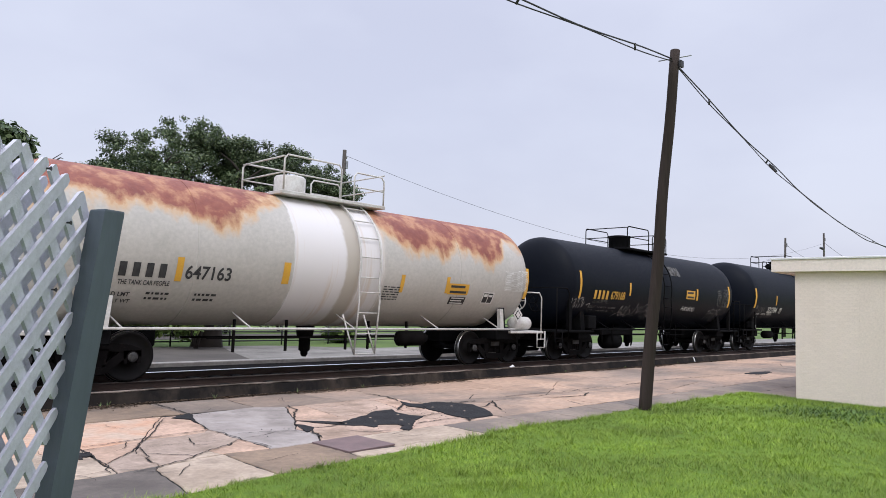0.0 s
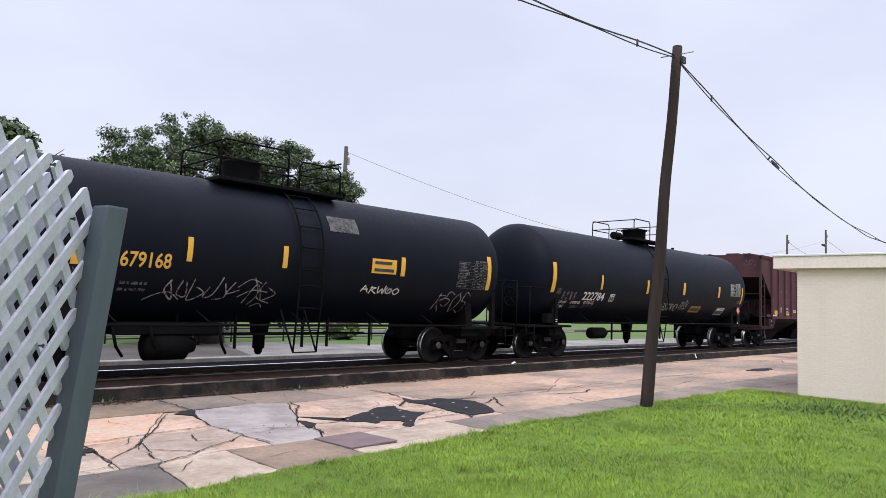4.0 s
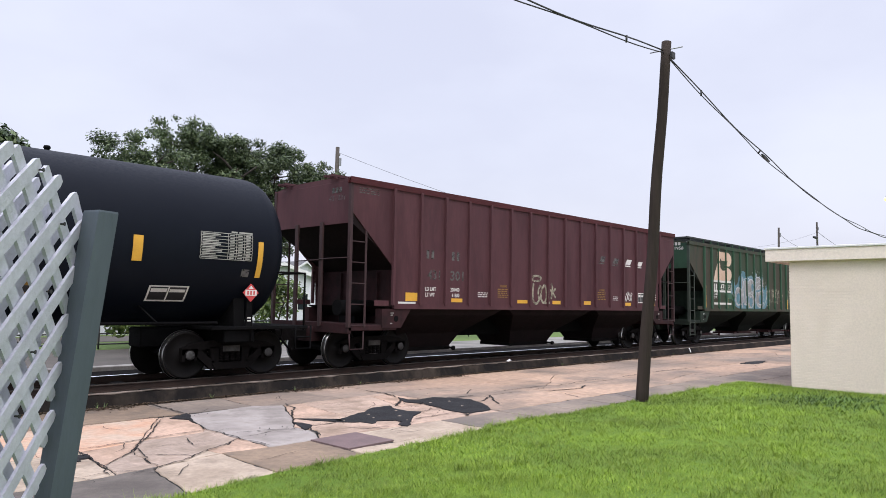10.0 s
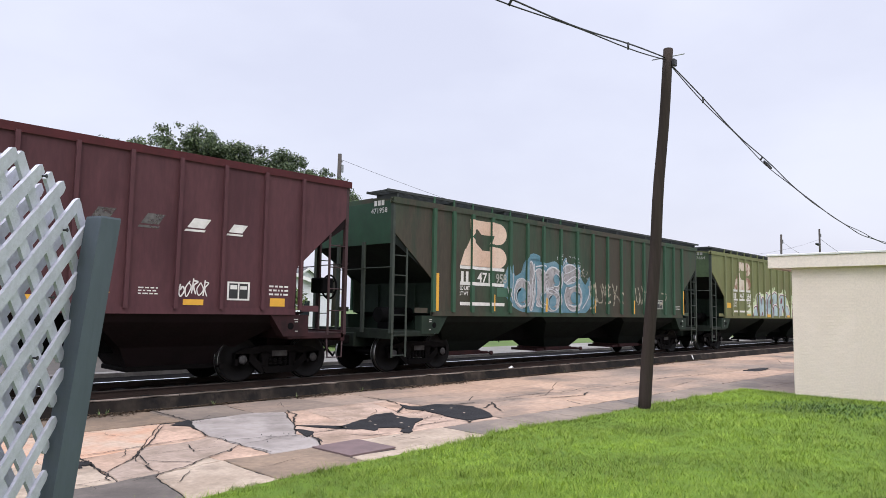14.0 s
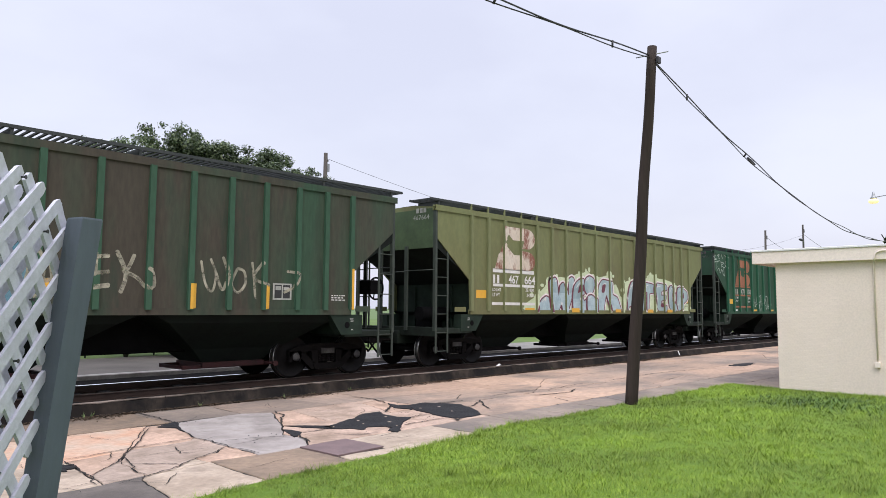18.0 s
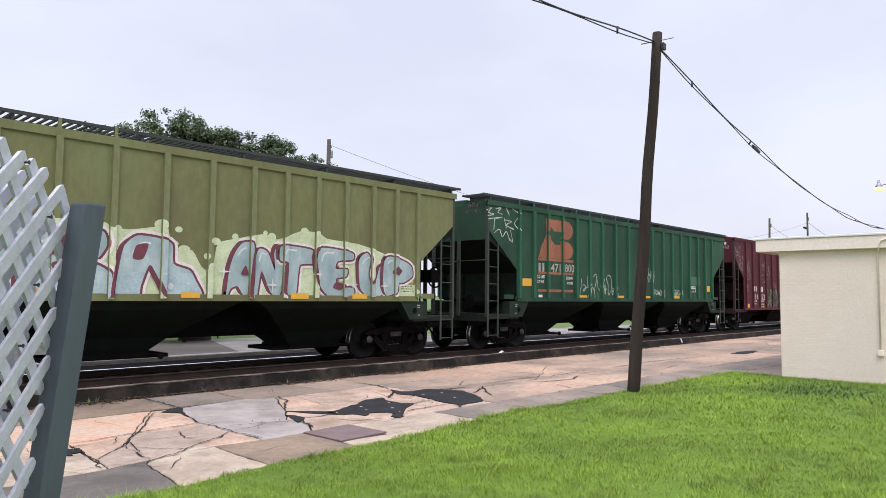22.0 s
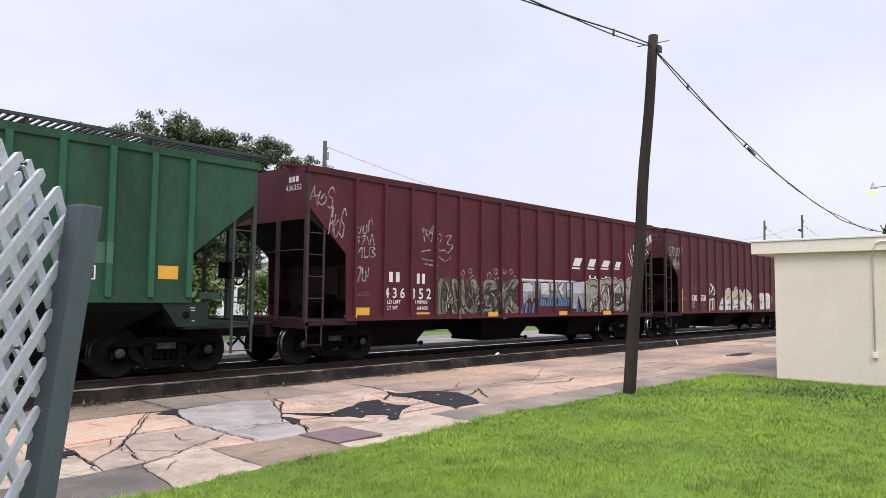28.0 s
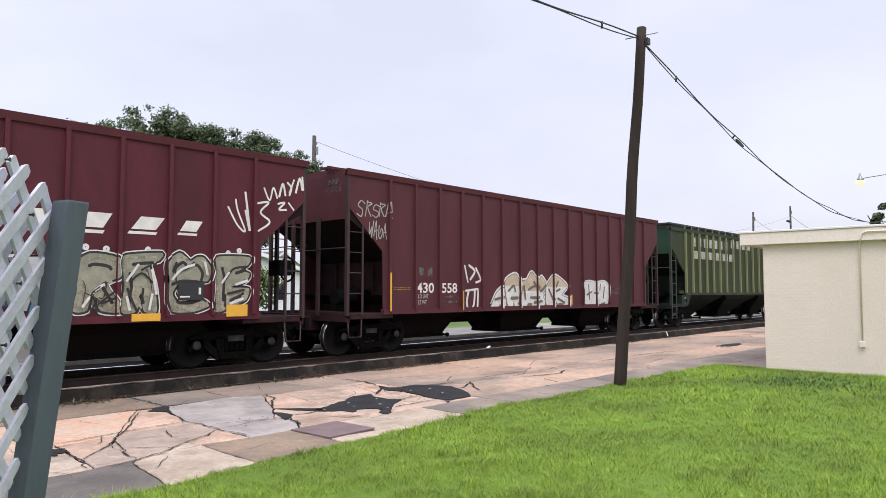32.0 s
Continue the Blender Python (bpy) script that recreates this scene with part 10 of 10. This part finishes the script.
fissure([(10.76, 9.07), (10.3, 8.6), (9.9, 8.1)], 0.022, 16)
fissure([(9.09, 10.02), (9.29, 10.59), (9.27, 11.27)], 0.024, 17)
fissure([(6.37, 8.11), (6.54, 7.80), (6.91, 7.73)], 0.012, 18)
fissure([(8.15, 8.43), (8.46, 8.47), (8.75, 8.43)], 0.020, 19)
fissure([(7.59, 7.94), (7.89, 7.97), (8.39, 8.00), (8.70, 7.95)], 0.018, 20)
fissure([(8.68, 7.92), (8.50, 7.63), (8.75, 7.79)], 0.024, 21)
fissure([(12.15, 8.75), (13.0, 8.53), (13.39, 8.61), (13.83, 8.80)], 0.026, 22)
fissure([(12.15, 8.24), (11.87, 7.72)], 0.018, 23)
fissure([(8.31, 9.16), (8.93, 9.66)], 0.030, 24)
fissure([(11.2, 9.3), (12.4, 9.35), (13.4, 9.2), (15.2, 9.3)], 0.016, 25)
fissure([(16.0, 9.2), (18.5, 9.35), (21.0, 9.1)], 0.022, 26)


def grit():
    """Loose crumbs of asphalt and concrete along the joints and patches."""
    rnd = random.Random(31)
    g = Shape()
    spots = [(7.6, 8.5, 1.1, 0.6, 130), (9.3, 8.8, 0.9, 0.9, 110), (6.4, 8.6, 0.5, 0.3, 60), (5.0, 10.6, 0.5, 0.2, 40)]
    for cx, cy, rx, ry, n in spots:
        for _ in range(n):
            x, y, r = rnd.gauss(cx, rx * 0.6), rnd.gauss(cy, ry * 0.6), rnd.uniform(0.004, 0.012)
            g.add([(x - r, y, 0.0), (x, y - r * 0.8, 0.0), (x + r, y + r * 0.2, 0.0), (x, y + r, 0.0), (x, y, 0.004 + r * 0.8)], [(0, 1, 4), (1, 2, 4), (2, 3, 4), (3, 0, 4)])
    chips = Shape()
    for cx, cy in ((7.35, 8.75), (7.62, 8.30), (7.95, 8.75), (7.20, 8.45), (9.20, 8.40), (9.45, 8.95), (9.05, 9.05), (7.45, 7.95), (8.62, 8.60), (6.70, 8.55)):
        r = rnd.uniform(0.02, 0.045)
        ring_ = [(cx + r * rnd.uniform(0.6, 1.3) * math.cos(a), cy + r * rnd.uniform(0.6, 1.3) * math.sin(a)) for a in (0.2, 1.3, 2.6, 3.5, 4.6, 5.5)]
        chips.add([(x, y, 0.014) for x, y in ring_] + [(cx, cy, 0.024)], [(i, (i + 1) % 6, 6) for i in range(6)])
    tagged(part("concrete_chips", chips, M_SLAB_PALE), "pale chips of broken concrete lying on the asphalt", "chips", kind="stuff")
    tagged(part("grit", g, M_ASPHALT), "loose black crumbs of asphalt on the street", "grit", kind="stuff")


grit()


def hairlines():
    """Fine cracks that wander over the slabs."""
    rnd = random.Random(5)
    g = Shape()
    for k in range(40):
        x, y = (rnd.uniform(2.4, 10), rnd.uniform(7.0, 11.9)) if k < 24 else (rnd.uniform(9, 26), rnd.uniform(7.0, 11.9))
        a, n, w = rnd.uniform(0, 6.28), rnd.randrange(7, 18), rnd.uniform(0.0025, 0.006)
        pts = []
        for i in range(n):
            pts.append(Vector((x, y, 0.013)))
            a += rnd.gauss(0, 0.28)
            x, y = x + math.cos(a) * 0.07, min(12.05, max(6.75, y + math.sin(a) * 0.07))
        sides = []
        for i, p in enumerate(pts):
            d = (pts[min(i + 1, n - 1)] - pts[max(i - 1, 0)]).normalized()
            m = Vector((-d.y, d.x, 0)) * w * (1 - (2 * i / (n - 1) - 1) ** 4) * rnd.uniform(0.6, 1.3)
            sides += [p - m, p + m]
        g.add(sides, [(2 * i, 2 * i + 2, 2 * i + 3, 2 * i + 1) for i in range(n - 1)])
    part("hairline_cracks", g, M_CRACK, road)["kind"] = "stuff"


hairlines()
plate = empty("utility_cover", pose(5.86, 7.29, 0.004, 0, 0, 2), "dull maroon steel cover plate set in the street", "cover plate")
part("plate", Shape().box(-0.39, 0.39, -0.38, 0.38, -0.02, 0.012, 0.004), M_PLATE, plate)
mark = empty("kerb_marker", pose(26.6, 12.165, 0.03), "small white paint mark on the face of the kerb", "marker")
part("block", Shape().add([(-0.05, -0.035, 0.02), (0.02, -0.035, 0.02), (0.03, 0.038, 0.19), (-0.03, 0.038, 0.19), (-0.05, 0.03, 0.0), (0.02, 0.03, 0.0), (0.03, 0.09, 0.17), (-0.03, 0.09, 0.17)], [(0, 1, 2, 3), (3, 2, 6, 7), (1, 5, 6, 2), (4, 0, 3, 7)]), M_WHITE, mark)
mark = empty("white_rag", pose(15.4, 12.29, 0.228), "small scrap of white litter on the kerb", "litter")
part("scrap", Shape().add([(-0.12, -0.04, 0), (0.0, -0.06, 0.03), (0.13, 0.0, 0.0), (0.04, 0.05, 0.05), (-0.08, 0.05, 0.01), (0.0, 0.0, 0.07)], [(0, 1, 5), (1, 2, 5), (2, 3, 5), (3, 4, 5), (4, 0, 5)]), M_WHITE, mark)

# courses of the building's wall
BH, BL = 0.0677, 0.2032
brick = Shape().box(0.0080, 0.030, -BL + 0.002, -0.002, 0.0038, BH - 0.0038, 0.002).mesh("brick", M_CREAM)
half = Shape().box(0.0080, 0.030, -BL / 2 + 0.002, -0.002, 0.0038, BH - 0.0038, 0.002).mesh("brick", M_CREAM)
rest = Shape()
for c in range(43):
    z = c * BH - 0.02
    y = 0.0
    if c % 2:
        part("brick", half, None, wall, at=pose(0.0, y, z))
        y -= BL / 2
    k = 0
    while y > -13.5:
        if k < 6:
            part("brick", brick, None, wall, at=pose(random.uniform(-0.001, 0.001), y, z))
        else:
            rest.box(0.0080, 0.03, y - BL + 0.002, y - 0.002, z + 0.0038, z + BH - 0.0038)
        y -= BL
        k += 1
part("far_bricks", rest, M_CREAM, wall)["kind"] = "stuff"



# ---- what moves ----
def motions():
    """The train rolls past; its wheels turn."""
    for car, x_mid in CARS:
        walk(car, [(t, pose(x_mid - run(t), TRACK_Y, RAIL_Z)) for t in (0.0, 4.0, 8.0, 12.0, 16.0, 20.0, 24.0, 28.0, 32.0)])
    turns = [(t, -math.degrees(run(t) / WR)) for t in [i * 0.16 for i in range(201)]]
    for w, x in WHEELSETS:
        walk(w, [(t, pose(x, 0, WR, 0, a, 0)) for t, a in turns])


motions()
